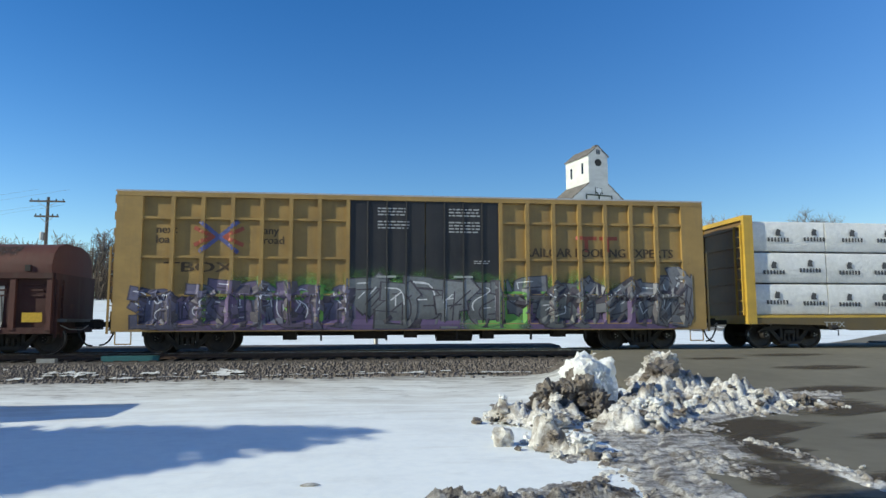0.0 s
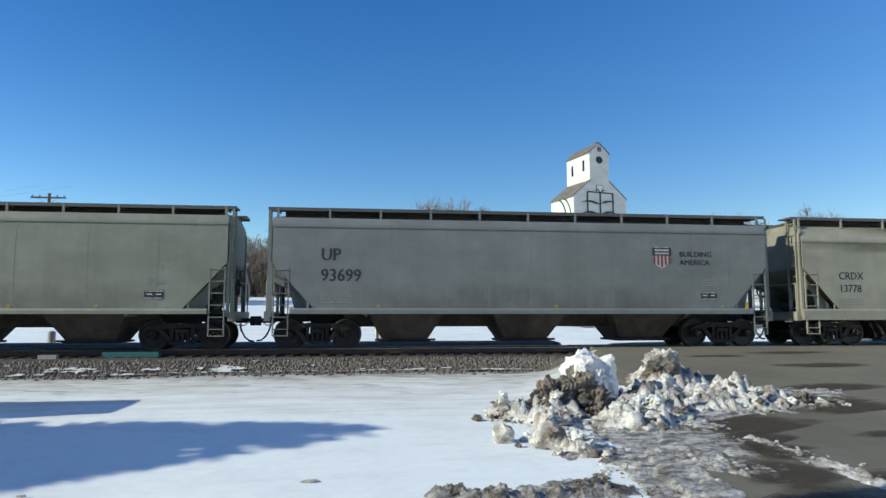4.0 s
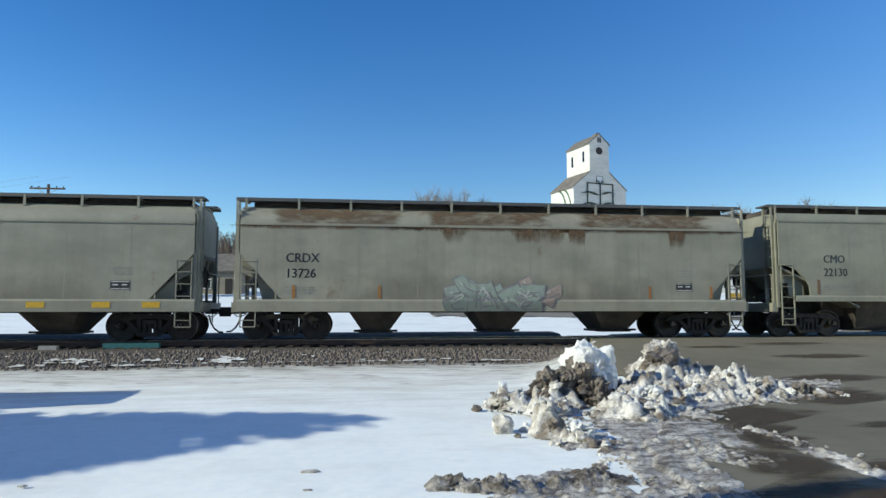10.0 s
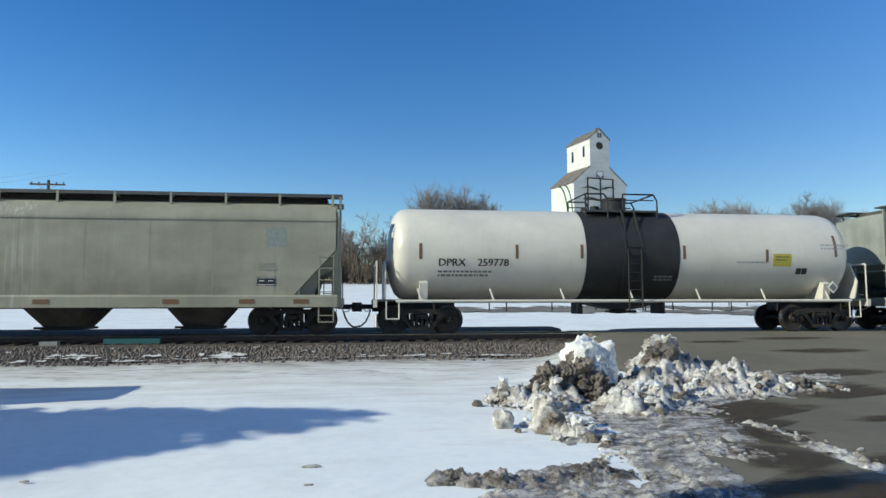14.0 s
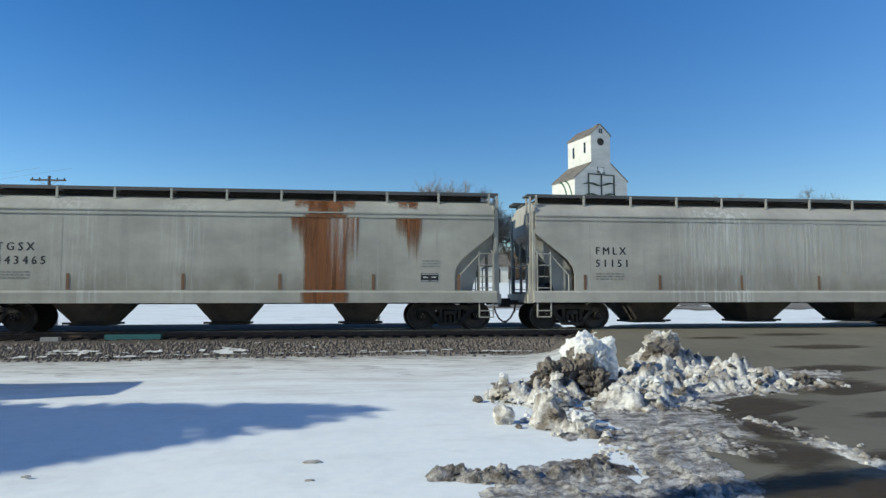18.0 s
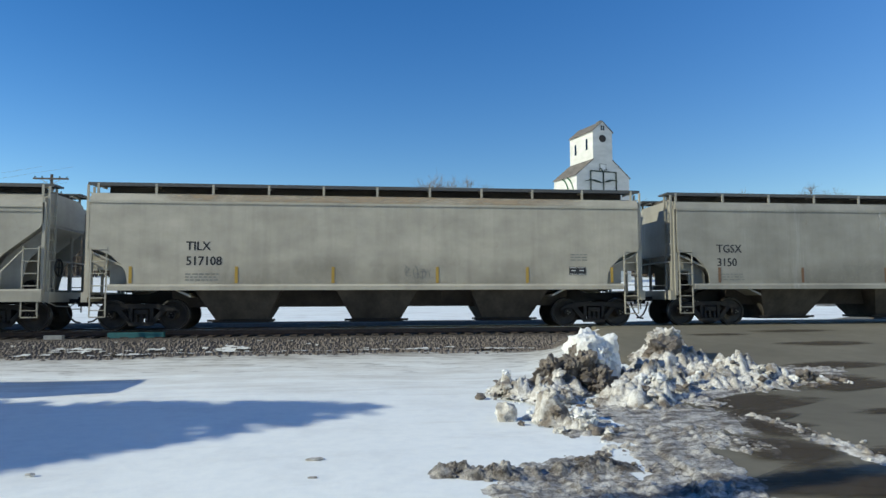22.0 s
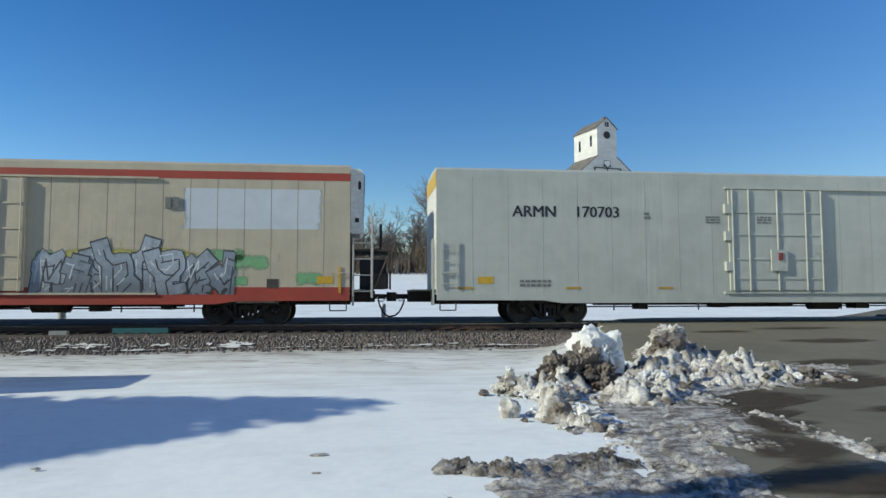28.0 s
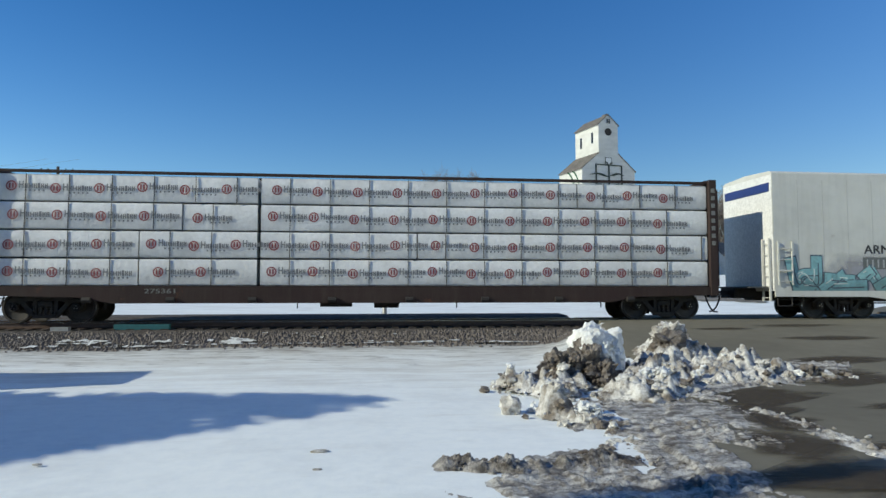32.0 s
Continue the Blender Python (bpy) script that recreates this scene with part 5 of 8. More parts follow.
def hopper(i, label, mat, style="tri", marks=(), mark_at=(2.0, 2.42), mark_size=0.4, bays=3, board=4.39, knuckle=3.55, eave=4.16, sill=(0.88, 1.25), seams=9, reflect=(), ink=INK, ladder_top=2.5, seam_d=0.006, seam_mat=None, post_mat=None):
    """A covered hopper wagon. style: the cut of the side sheet at its ends: tri, round or curve; rib for outside posts."""
    half = length(i) / 2
    c = wagon(i, "covered_hopper", label, "hopper wagon")
    b = half - 0.66
    deep = sill[1] - sill[0] > 0.25
    zs, zk = sill[1], knuckle
    if style == "round":
        cut = [(b, 3.2), (b - 0.05, 3.05), (b - 1.05, 2.25), (b - 1.22, 2.02), (b - 1.28, 1.8), (b - 1.28, zs)]
    elif style == "curve":
        cut = [(b, 2.4), (b - 0.28, 2.38), (b - 0.62, 2.24), (b - 0.9, 2.0), (b - 1.06, 1.7), (b - 1.1, zs)]
    elif style == "rib":
        cut = [(b, 3.0), (b - 1.1, 2.2), (b - 1.2, zs)]
    else:
        cut = [(b, 2.66), (b - 0.12, 2.5), (b - 1.25, zs)]
    outline = [(-x, z) for x, z in cut[::-1]] + [(-b, zk)] + [(b, zk)] + cut
    for s in (-1, 1):
        part("side_sheet", Shape().prism(outline, "y", s * SIDE - 0.02, s * SIDE + 0.02), mat, c)
    roof = [(-SIDE - 0.02, zk), (-SIDE - 0.005, zk + 0.1), (-SIDE + 0.06, zk + 0.26), (-1.28, eave - 0.1), (-0.95, eave), (0.95, eave), (1.28, eave - 0.1), (SIDE - 0.06, zk + 0.26), (SIDE + 0.005, zk + 0.1), (SIDE + 0.02, zk)]
    part("roof", Shape().prism(roof, "x", -b, b), mat, c, smooth=True)
    for s in (-1, 1):
        part("roof_bead", Shape().box(-b, b, s * SIDE - 0.045, s * SIDE + 0.045, zk - 0.035, zk + 0.035), mat, c)
        if style == "round":
            part("roof_bead", Shape().box(-b, b, s * SIDE - 0.035, s * SIDE + 0.035, zk + 0.09, zk + 0.13), mat, c)
        part("end_sheet", Shape().box(s * b - 0.03, s * b + 0.03, -SIDE + 0.02, SIDE - 0.02, cut[0][1], eave - 0.2), mat, c)
        z_low = 1.05
        p = [(s * b, cut[0][1]), (s * (b - 2.9), z_low), (s * (b - 2.9), z_low - 0.06), (s * (b + 0.02), cut[0][1] - 0.06)]
        part("slope_sheet", Shape().prism(p, "y", -SIDE + 0.03, SIDE - 0.03), mat, c)
        part("slope_web", Shape().prism([(s * (b - 0.75), 1.1), (s * (b - 0.75), cut[0][1] - 0.6), (s * (b - 2.55), 1.1)], "y", -0.04, 0.04), mat, c)
        part("bolster_web", Shape().prism([(s * (b - 2.3), 1.45), (s * (b - 1.1), 1.0), (s * (b - 1.1), 0.8), (s * (b - 2.6), 0.8)], "y", -0.35, 0.35), IRON, c)
        web = cut + [(cut[-1][0] + 0.6, zs), (b - 0.5, zs + 0.42 * (cut[0][1] - zs)), (b - 0.02, cut[0][1] - 0.6)]
        for y in (-1, 1):
            part("end_web", Shape().prism([(s * x, z) for x, z in web], "y", y * (SIDE - 0.3) - 0.01, y * (SIDE - 0.3) + 0.01), mat, c)
    # seams of the side sheets
    seam = Shape().box(-0.006 - seam_d, 0.006 + seam_d, -0.003, 0, 0, zk - zs - 0.05).mesh("seam", seam_mat or mat)
    for k in range(1, seams):
        x = -b + 2 * b * k / seams
        if abs(x) < b - 1.3 and style != "rib":
            part("seam", seam, seam_mat or mat, c, at=(x, -SIDE - 0.02, zs + 0.03))
    if style == "rib":
        rib = Shape().prism([(-0.045, -0.09), (0.045, -0.09), (0.075, 0), (-0.075, 0)], "z", 0, zk - zs - 0.05).mesh("side_post", post_mat or mat)
        for k in range(17):
            x = -b + 1.25 + (2 * b - 2.5) * k / 16
            for s in (-1, 1):
                part("side_post", rib, post_mat or mat, c, at=pose(x, s * (SIDE + 0.02), zs, 0, 0, 0 if s < 0 else 180))
    # side sills
    for s in (-1, 1):
        e = half - 0.6 if deep else b - 0.55
        part("side_sill", Shape().prism([(s * (SIDE - 0.05), sill[0]), (s * (SIDE + 0.06), sill[0]), (s * (SIDE + 0.06), sill[1] - 0.06), (s * (SIDE + 0.025), sill[1]), (s * (SIDE - 0.05), sill[1])], "x", -e, e), mat, c)
    part("centre_sill", Shape().box(-half + 0.55, half - 0.55, -0.32, 0.32, 0.84, 1.1), IRON, c)
    # discharge bays
    gap = (2 * b - 4.3) / bays
    for k in range(bays):
        cx = (k - (bays - 1) / 2) * gap
        zt = sill[0] + 0.03 if deep else zs - 0.03
        tw, bw = (0.22 * gap, 0.11 * gap) if deep else (0.32 * gap, 0.18 * gap)
        ty = 1.3 if deep else 1.5
        s = Shape()
        v = [(cx - tw, -ty, zt), (cx + tw, -ty, zt), (cx + tw, ty, zt), (cx - tw, ty, zt), (cx - bw, -0.75, 0.27), (cx + bw, -0.75, 0.27), (cx + bw, 0.75, 0.27), (cx - bw, 0.75, 0.27)]
        s.add(v, [(0, 1, 2, 3), (4, 7, 6, 5), (0, 4, 5, 1), (1, 5, 6, 2), (2, 6, 7, 3), (3, 7, 4, 0)])
        if not deep:
            part("cross_ridge", Shape().prism([(-0.8, zt), (0.8, zt), (0.5, 0.68), (-0.5, 0.68)], "x", cx - gap / 2 + 0.002, cx + gap / 2 - 0.002), UNDER, c)
        bay = part("discharge_bay", s, GRIME if not deep else UNDER, c)
        part("outlet_gate", Shape().box(cx - bw - 0.1, cx + bw + 0.1, -0.8, 0.8, 0.2, 0.27).tube((cx - bw - 0.25, -0.85, 0.27), (cx + bw + 0.25, -0.85, 0.27), 0.035), IRON, bay)
    # roof walk, hatches
    for s in (-1, 1):
        part("running_board", Shape().box(-half + 0.48, half - 0.48, s * 0.98 - 0.33, s * 0.98 + 0.33, board - 0.05, board), GRATE, c)
        part("board_edge", Shape().box(-half + 0.48, half - 0.48, s * 1.32 - 0.012, s * 1.32 + 0.012, board - 0.10, board + 0.005), GRATE, c)
    part("hatch_trough", Shape().box(-b + 0.3, b - 0.3, -0.9, 0.9, eave - 0.02, board - 0.06), UNDER, c)
    n = 11
    bracket = Shape().box(-0.035, 0.035, -1.34, -1.31, eave - 0.14, board - 0.02).box(-0.03, 0.03, -1.31, -0.66, board - 0.11, board - 0.06).mesh("board_bracket", mat)
    for k in range(n):
        x = -b + 0.12 + (2 * b - 0.24) * k / (n - 1)
        part("board_bracket", bracket, mat, c, at=(x, 0, 0))
        part("board_bracket", bracket, mat, c, at=pose(x, 0, 0, 0, 0, 180))
    cover = Shape().box(-0.7, 0.7, -0.42, 0.42, board - 0.058, board - 0.02).mesh("hatch_cover", GALV)
    for k in range(8):
        part("hatch_cover", cover, GALV, c, at=(-b + 1.5 + (2 * b - 3) * k / 7, 0, 0))
    # ends
    for s in (-1, 1):
        x = s * (b + 0.03)
        for y in (-1.5, 1.5):
            part("end_post", Shape().box(x - 0.045, x + 0.045, y - 0.06, y + 0.06, 1.0, eave - 0.35), mat, c)
            ladder(c, s * (b - 0.06), s * (b - 0.5), y * 1.06, 0.5, ladder_top, mat)
            part("grab_iron", Shape().path([(s * (b - 0.5), y * 1.05, 2.4), (s * (b - 1.1), y * 1.05, 1.75), (s * (b - 1.1), y * 1.05, 1.25)], 0.022, 5), mat, c)
        end_ladder(c, s * (b + 0.12), -1.45, -1.0, 1.15, board - 0.1, mat)
        part("end_platform", Shape().box(s * (b - 0.1), s * (half - 0.45), -1.35, 1.35, 1.02, 1.08), GRATE, c)
        part("end_sill", Shape().box(s * (half - 0.62), s * (half - 0.44), -1.5, 1.5, 0.86, 1.16), mat, c)
        part("handrail", Shape().path([(s * (half - 0.5), -1.4, 1.1), (s * (half - 0.5), -1.4, 2.1), (s * (half - 0.5), 1.4, 2.1), (s * (half - 0.5), 1.4, 1.1)], 0.022, 6), mat, c)
        for y in (-0.75, 0.75):
            part("end_brace", Shape().tube((s * (b - 0.1), y, 1.05), (s * (b - 0.1), y, eave - 1.2), 0.05), mat, c)
        part("air_reservoir", Shape().lathe([(0.001, -0.6), (0.18, -0.55), (0.2, -0.4), (0.2, 0.4), (0.18, 0.55), (0.001, 0.6)], "y", 12, at=(s * (b - 0.75), 0, 1.35)), IRON, c)
        part("step", Shape().path([(s * (b - 0.05), -SIDE, 0.9), (s * (b - 0.05), -SIDE, 0.42), (s * (b - 0.5), -SIDE, 0.42), (s * (b - 0.5), -SIDE, 0.9)], 0.02, 5), mat, c)
    part("brake_wheel", Shape().lathe([(0.25, half - 0.47), (0.28, half - 0.44), (0.25, half - 0.41)], "x", 18, at=(0, -0.9, 1.9)).tube((half - 0.44, -0.9, 1.65), (half - 0.44, -0.9, 2.15), 0.02).tube((half - 0.44, -1.15, 1.9), (half - 0.44, -0.65, 1.9), 0.02), IRON, c)
    running_gear(c, half, half - 2.02)
    y = -SIDE - (0.025 if style != "rib" else 0.115)
    z = mark_at[1]
    for k, t in enumerate(marks):
        letters(t, mark_size, -b + mark_at[0], z - k * mark_size * 1.18, y, ink, c, squeeze=0.92)
    if style != "rib":
        e = b - (1.3 if style != "tri" else 1.0)
        part("soot_stain", Shape().add([(-e, -SIDE - 0.0225, zs + 0.01), (e, -SIDE - 0.0225, zs + 0.01), (e, -SIDE - 0.0225, zs + 1.25), (-e, -SIDE - 0.0225, zs + 1.25)], [(0, 1, 2, 3)]), SOOT_LOW, c)
        bars(-b + mark_at[0], z - len(marks) * mark_size * 1.18 + 0.2, y, 0.95, 0.26, 3, FAINT, c, seed=i, fill=0.45)
        placard(c, b - 2.35, zs + 0.28, y)
        bars(b - 2.3, zs + 0.95, y, 0.55, 0.26, 3, FAINT, c, seed=i + 50, fill=0.4)
        if reflect:
            reflectors(c, [-b + 2 * b * k for k in reflect[0]], zs + 0.03, y, reflect[1], 0.09, reflect[2])
    return c, b, y


GRIME = two_tone("sooty_bay_paint", (0.042, 0.035, 0.029), (0.112, 0.096, 0.077), 1.2, 0.85, 0.25, 0.01, stretch=(1, 1, 0.5))
UNDER = two_tone("sooty_steel", (0.035, 0.03, 0.026), (0.085, 0.07, 0.058), 1.5, 0.85, 0.3, 0.01)


def sheet_stain(car, x0, x1, z0, z1, y, mat, seed=0, name="rust_stain"):
    """A run-down stain, thin as paint, with ragged sides."""
    e = 0.25 * (x1 - x0)
    part(name, Shape().add([(x0 - e, y - 0.003, z0), (x1 + e, y - 0.003, z0), (x1 + e, y - 0.003, z1), (x0 - e, y - 0.003, z1)], [(0, 1, 2, 3)]), mat, car)


def roof_stain(car, x0, x1, mat, zk=3.55, eave=4.16):
    """A stain over the curve of a hopper's roof."""
    ys = [(-SIDE - 0.026, zk + 0.04), (-SIDE - 0.012, zk + 0.1), (-SIDE + 0.053, zk + 0.262), (-1.285, eave - 0.092)]
    v = [(x, y, z) for y, z in ys for x in (x0, x1)]
    part("rust_stain", Shape().add(v, [(2 * k, 2 * k + 1, 2 * k + 3, 2 * k + 2) for k in range(3)]), mat, car)


WORN_NAVY = plain("worn_navy", (0.02, 0.022, 0.04), 0.6)
WORN_RED = plain("worn_red", (0.20, 0.035, 0.035), 0.6)
PALE_MARK = plain("worn_white", (0.42, 0.42, 0.40), 0.6)


def shield(car, x, z, y, w=0.62):
    """A striped shield with a blue head, without lettering."""
    s = Shape()
    pts = [(-0.5, 0.45), (-0.3, 0.55), (0, 0.5), (0.3, 0.55), (0.5, 0.45), (0.47, 0.0), (0.3, -0.4), (0, -0.58), (-0.3, -0.4), (-0.47, 0)]
    s.prism([(x + a * w, z + b * w) for a, b in pts], "y", y - 0.004, y)
    p = part("emblem", s, PALE_MARK, car, "worn red, white and blue striped shield")
    part("emblem_head", Shape().box(x - 0.5 * w, x + 0.5 * w, y - 0.009, y - 0.005, z + 0.1 * w, z + 0.5 * w), WORN_NAVY, p)
    part("emblem_bars", Shape().box(x - 0.38 * w, x + 0.38 * w, y - 0.012, y - 0.01, z + 0.33 * w, z + 0.42 * w).box(x - 0.38 * w, x + 0.38 * w, y - 0.012, y - 0.01, z + 0.17 * w, z + 0.25 * w), PALE_MARK, p)
    st = Shape()
    for k in range(5):
        a = -0.40 + k * 0.2
        st.box(x + (a - 0.05) * w, x + (a + 0.05) * w, y - 0.009, y - 0.005, z - (0.5 - abs(a) * 0.55) * w, z + 0.1 * w)
    part("emblem_stripes", st, WORN_RED, p)


# 0: lumber wagon with a yellow frame
DIM_PRINT = plain("dim_print", (0.18, 0.185, 0.195), 0.6)
DULL_RED = plain("dull_red_print", (0.25, 0.06, 0.065), 0.6)
PRINT = plain("dark_print", (0.06, 0.06, 0.065), 0.6)
def centrebeam(i, label, frame_mat, layers, wrap, logo, body_label, deck=1.12, top=4.62, spans=(0.35,), strap=None, sill_mat=None, bulk_mat=None, post=0.16):
    half = length(i) / 2
    c = wagon(i, "centrebeam_flatcar", label, "lumber wagon")
    b = half - 0.72
    part("deck", Shape().box(-b, b, -1.4, 1.4, deck - 0.3, deck), frame_mat, c)
    for s in (-1, 1):
        part("side_sill", Shape().prism([(-b, deck - 0.02), (b, deck - 0.02), (b, deck - 0.28), (b - 2.6, deck - 0.34), (b - 3.6, deck - 0.52), (-b + 3.6, deck - 0.52), (-b + 2.6, deck - 0.34), (-b, deck - 0.28)], "y", s * 1.42 - 0.03, s * 1.42 + 0.03), sill_mat or frame_mat, c)
        if sill_mat:
            part("sill_edge", Shape().box(-b, b, s * 1.455 - 0.004, s * 1.455 + 0.004, deck - 0.09, deck - 0.02), frame_mat, c)
        e = part("bulkhead", Shape().box(s * b - 0.06, s * b + 0.06, -1.42, 1.42, deck, top), bulk_mat or UNDER, c, "tall end bulkhead")
        for y in (-1.42, 1.42):
            part("post", Shape().box(s * b - post, s * b + post, y - 0.08, y + 0.08, deck - 0.3, top + 0.03), frame_mat, e)
        part("cap", Shape().box(s * b - 0.16, s * b + 0.16, -1.34, 1.34, top - 0.12, top + 0.03), frame_mat, e)
        for k in range(5):
            z = deck + 0.5 + k * 0.62
            part("rib", Shape().box(s * (b + 0.06), s * (b + 0.14), -1.34, 1.34, z - 0.05, z + 0.05), bulk_mat or UNDER, e)
        end_ladder(c, s * (b + 0.2), -1.35, -0.95, deck, top - 0.3, frame_mat)
    part("top_chord", Shape().box(-b, b, -0.2, 0.2, top - 0.16, top + 0.02), frame_mat, c)
    for k in range(15):
        x = -b + 2 * b * (k + 0.5) / 15
        part("centre_post", Shape().box(x - 0.08, x + 0.08, -0.12, 0.12, deck, top - 0.1), frame_mat, c)
    hgt = (top - 0.12 - deck) / layers
    through_cut = (-b + 0.14) + (2 * b - 0.28) * 0.347      # the one joint that runs through all layers
    r = random.Random(i + 3)
    for side in (-1, 1):
        for ly in range(layers):
            x = -b + 0.14
            z0, z1 = deck + 0.02 + ly * hgt, deck + ly * hgt + hgt - 0.035
            cuts = [(-b + 0.14) + (2 * b - 0.28) * f for f in (spans[ly] if layers > 3 else spans)]
            edges = [x] + cuts + [b - 0.14]
            for xa, xb in zip(edges, edges[1:]):
                d = r.uniform(-0.02, 0.02)
                ya, yb = side * (1.34 + d), side * 0.16
                if layers > 3 and abs(xb - through_cut) < 0.01:
                    xb -= 0.07
                sh = Shape()
                # wrapped bundle with softened, slightly slack faces
                n = max(3, int((xb - xa) / 0.6))
                v, f = [], []
                for q in range(n + 1):
                    xx = xa + 0.02 + (xb - xa - 0.04) * q / n
                    o = 0.012 * r.uniform(-1, 1)
                    v += [(xx, yb, z0), (xx, ya - side * 0.03, z0), (xx, ya + side * o, z0 + 0.05), (xx, ya + side * (o + 0.012 * r.uniform(-1, 1)), (z0 + z1) / 2), (xx, ya + side * o, z1 - 0.05), (xx, ya - side * 0.03, z1), (xx, yb, z1)]
                for q in range(n):
                    f += [(q * 7 + k, q * 7 + k + 1, q * 7 + 8 + k, q * 7 + 7 + k) for k in range(6)]
                f += [tuple(range(6, -1, -1)), tuple(range(n * 7, n * 7 + 7))]
                sh.add(v, f)
                bun = part("lumber_pack", sh, wrap, c, body_label, smooth=True)
                if side < 0:
                    yl = -(1.34 + d + 0.026)
                    k = 0
                    xx = xa + 0.35 + r.uniform(0, 0.3)
                    while xx < xb - 0.6:
                        lg = Shape()
                        logo(lg, xx, (z0 + z1) / 2 + r.uniform(-0.05, 0.05), yl, k)
                        part("printed_mark", lg, [DULL_RED, PRINT if layers < 4 else DIM_PRINT], bun)
                        xx += 1.33 if layers < 4 else 1.24
                        k += 1
                    xx = xa + 0.9
                    while strap and xx < xb - 0.2:
                        part("strap", Shape().box(xx - 0.008, xx + 0.008, yl - 0.004, yl + 0.02, z0, z1), IRON, bun)
                        xx += strap
    for k in range(8):
        x = -b + 2.9 + (2 * b - 5.8) * k / 7
        part("winch", Shape().lathe([(0.001, -0.12), (0.09, -0.12), (0.09, 0.12), (0.001, 0.12)], "x", 8, at=(x, -1.5, deck - 0.42)), IRON, c)
    running_gear(c, half, half - 2.3)
    for k in (-0.35, -0.1, 0.12, 0.33):
        part("cable_drop", Shape().tube((k * 2 * b, -1.3, deck - 0.5), (k * 2 * b, -1.3, 0.42), 0.02), IRON, c)
    part("brake_gear", Shape().box(-1.6, -0.6, -0.7, 0.2, 0.45, 0.72).lathe([(0.001, 0.1), (0.2, 0.12), (0.2, 0.9), (0.001, 0.95)], "x", 10, at=(0, -0.5, 0.6)), IRON, c)
    return c, b


def bear_mark(s, x, z, y, k):
    """A short printed word as bars under a small tree shape."""
    for a, w in ((0.0, 0.1), (0.13, 0.09), (0.25, 0.09), (0.37, 0.09), (0.49, 0.07), (0.59, 0.09), (0.71, 0.09)):
        s.box(x + a, x + a + w - 0.025, y - 0.003, y, z - 0.2, z - 0.06, 1)
    s.prism([(x + 0.3, z), (x + 0.5, z), (x + 0.47, z + 0.1), (x + 0.5, z + 0.2), (x + 0.36, z + 0.24), (x + 0.3, z + 0.12)], "y", y - 0.003, y, 1)


def ring_mark(s, x, z, y, k):
    """A red ring beside a word in bars."""
    n = 14
    pts = [(math.cos(2 * math.pi * q / n), math.sin(2 * math.pi * q / n)) for q in range(n)]
    v = [(x + 0.155 * a, y, z + 0.155 * b) for a, b in pts] + [(x + 0.115 * a, y, z + 0.115 * b) for a, b in pts]
    s.add(v, [(q, (q + 1) % n, n + (q + 1) % n, n + q) for q in range(n)], 0)
    s.box(x - 0.07, x - 0.02, y - 0.003, y, z - 0.08, z + 0.08, 0).box(x + 0.02, x + 0.07, y - 0.003, y, z - 0.08, z + 0.08, 0)
    for a, w, h in ((0.21, 0.15, 0.21), (0.37, 0.10, 0.14), (0.48, 0.14, 0.14), (0.63, 0.10, 0.14), (0.74, 0.08, 0.16), (0.83, 0.10, 0.14), (0.94, 0.10, 0.14)):
        s.box(x + a, x + a + 0.035, y - 0.003, y, z - 0.07, z - 0.07 + h, 1).box(x + a + w - 0.045, x + a + w - 0.015, y - 0.003, y, z - 0.07, z - 0.07 + h, 1)
        s.box(x + a + 0.035, x + a + w - 0.045, y - 0.003, y, z - 0.07 + h * 0.42, z - 0.07 + h * 0.6, 1)
    for k in range(5):
        s.box(x + 0.38 + k * 0.125, x + 0.43 + k * 0.125, y - 0.003, y, z - 0.16, z - 0.11, 1)


WRAP = two_tone("white_wrap", (0.60, 0.595, 0.58), (0.74, 0.735, 0.72), 0.9, 0.4, 0.5, 0.04)
FRAME_YELLOW = paint("centrebeam_yellow", (0.52, 0.33, 0.045), 31, 0.4, 0.25)
FRAME_BROWN = paint("centrebeam_brown", (0.026, 0.012, 0.011), 32, 0.3, 0.2, rough=0.9)
c, b = centrebeam(0, "yellow centrebeam flatcar stacked with white-wrapped lumber bundles", FRAME_YELLOW, 3, WRAP, bear_mark, "white-wrapped bundle of lumber with dark printing", top=4.45, spans=(0.13, 0.42, 0.7),
           sill_mat=paint("sooty_yellow_sill", (0.11, 0.075, 0.025), 33, 0.6, 0.3), bulk_mat=paint("bulkhead_ochre", (0.20, 0.115, 0.035), 34, 0.5, 0.4))

letters("TTZX", 0.24, -b + 2.6, 0.72, -1.462, GALV, c, squeeze=1.2)


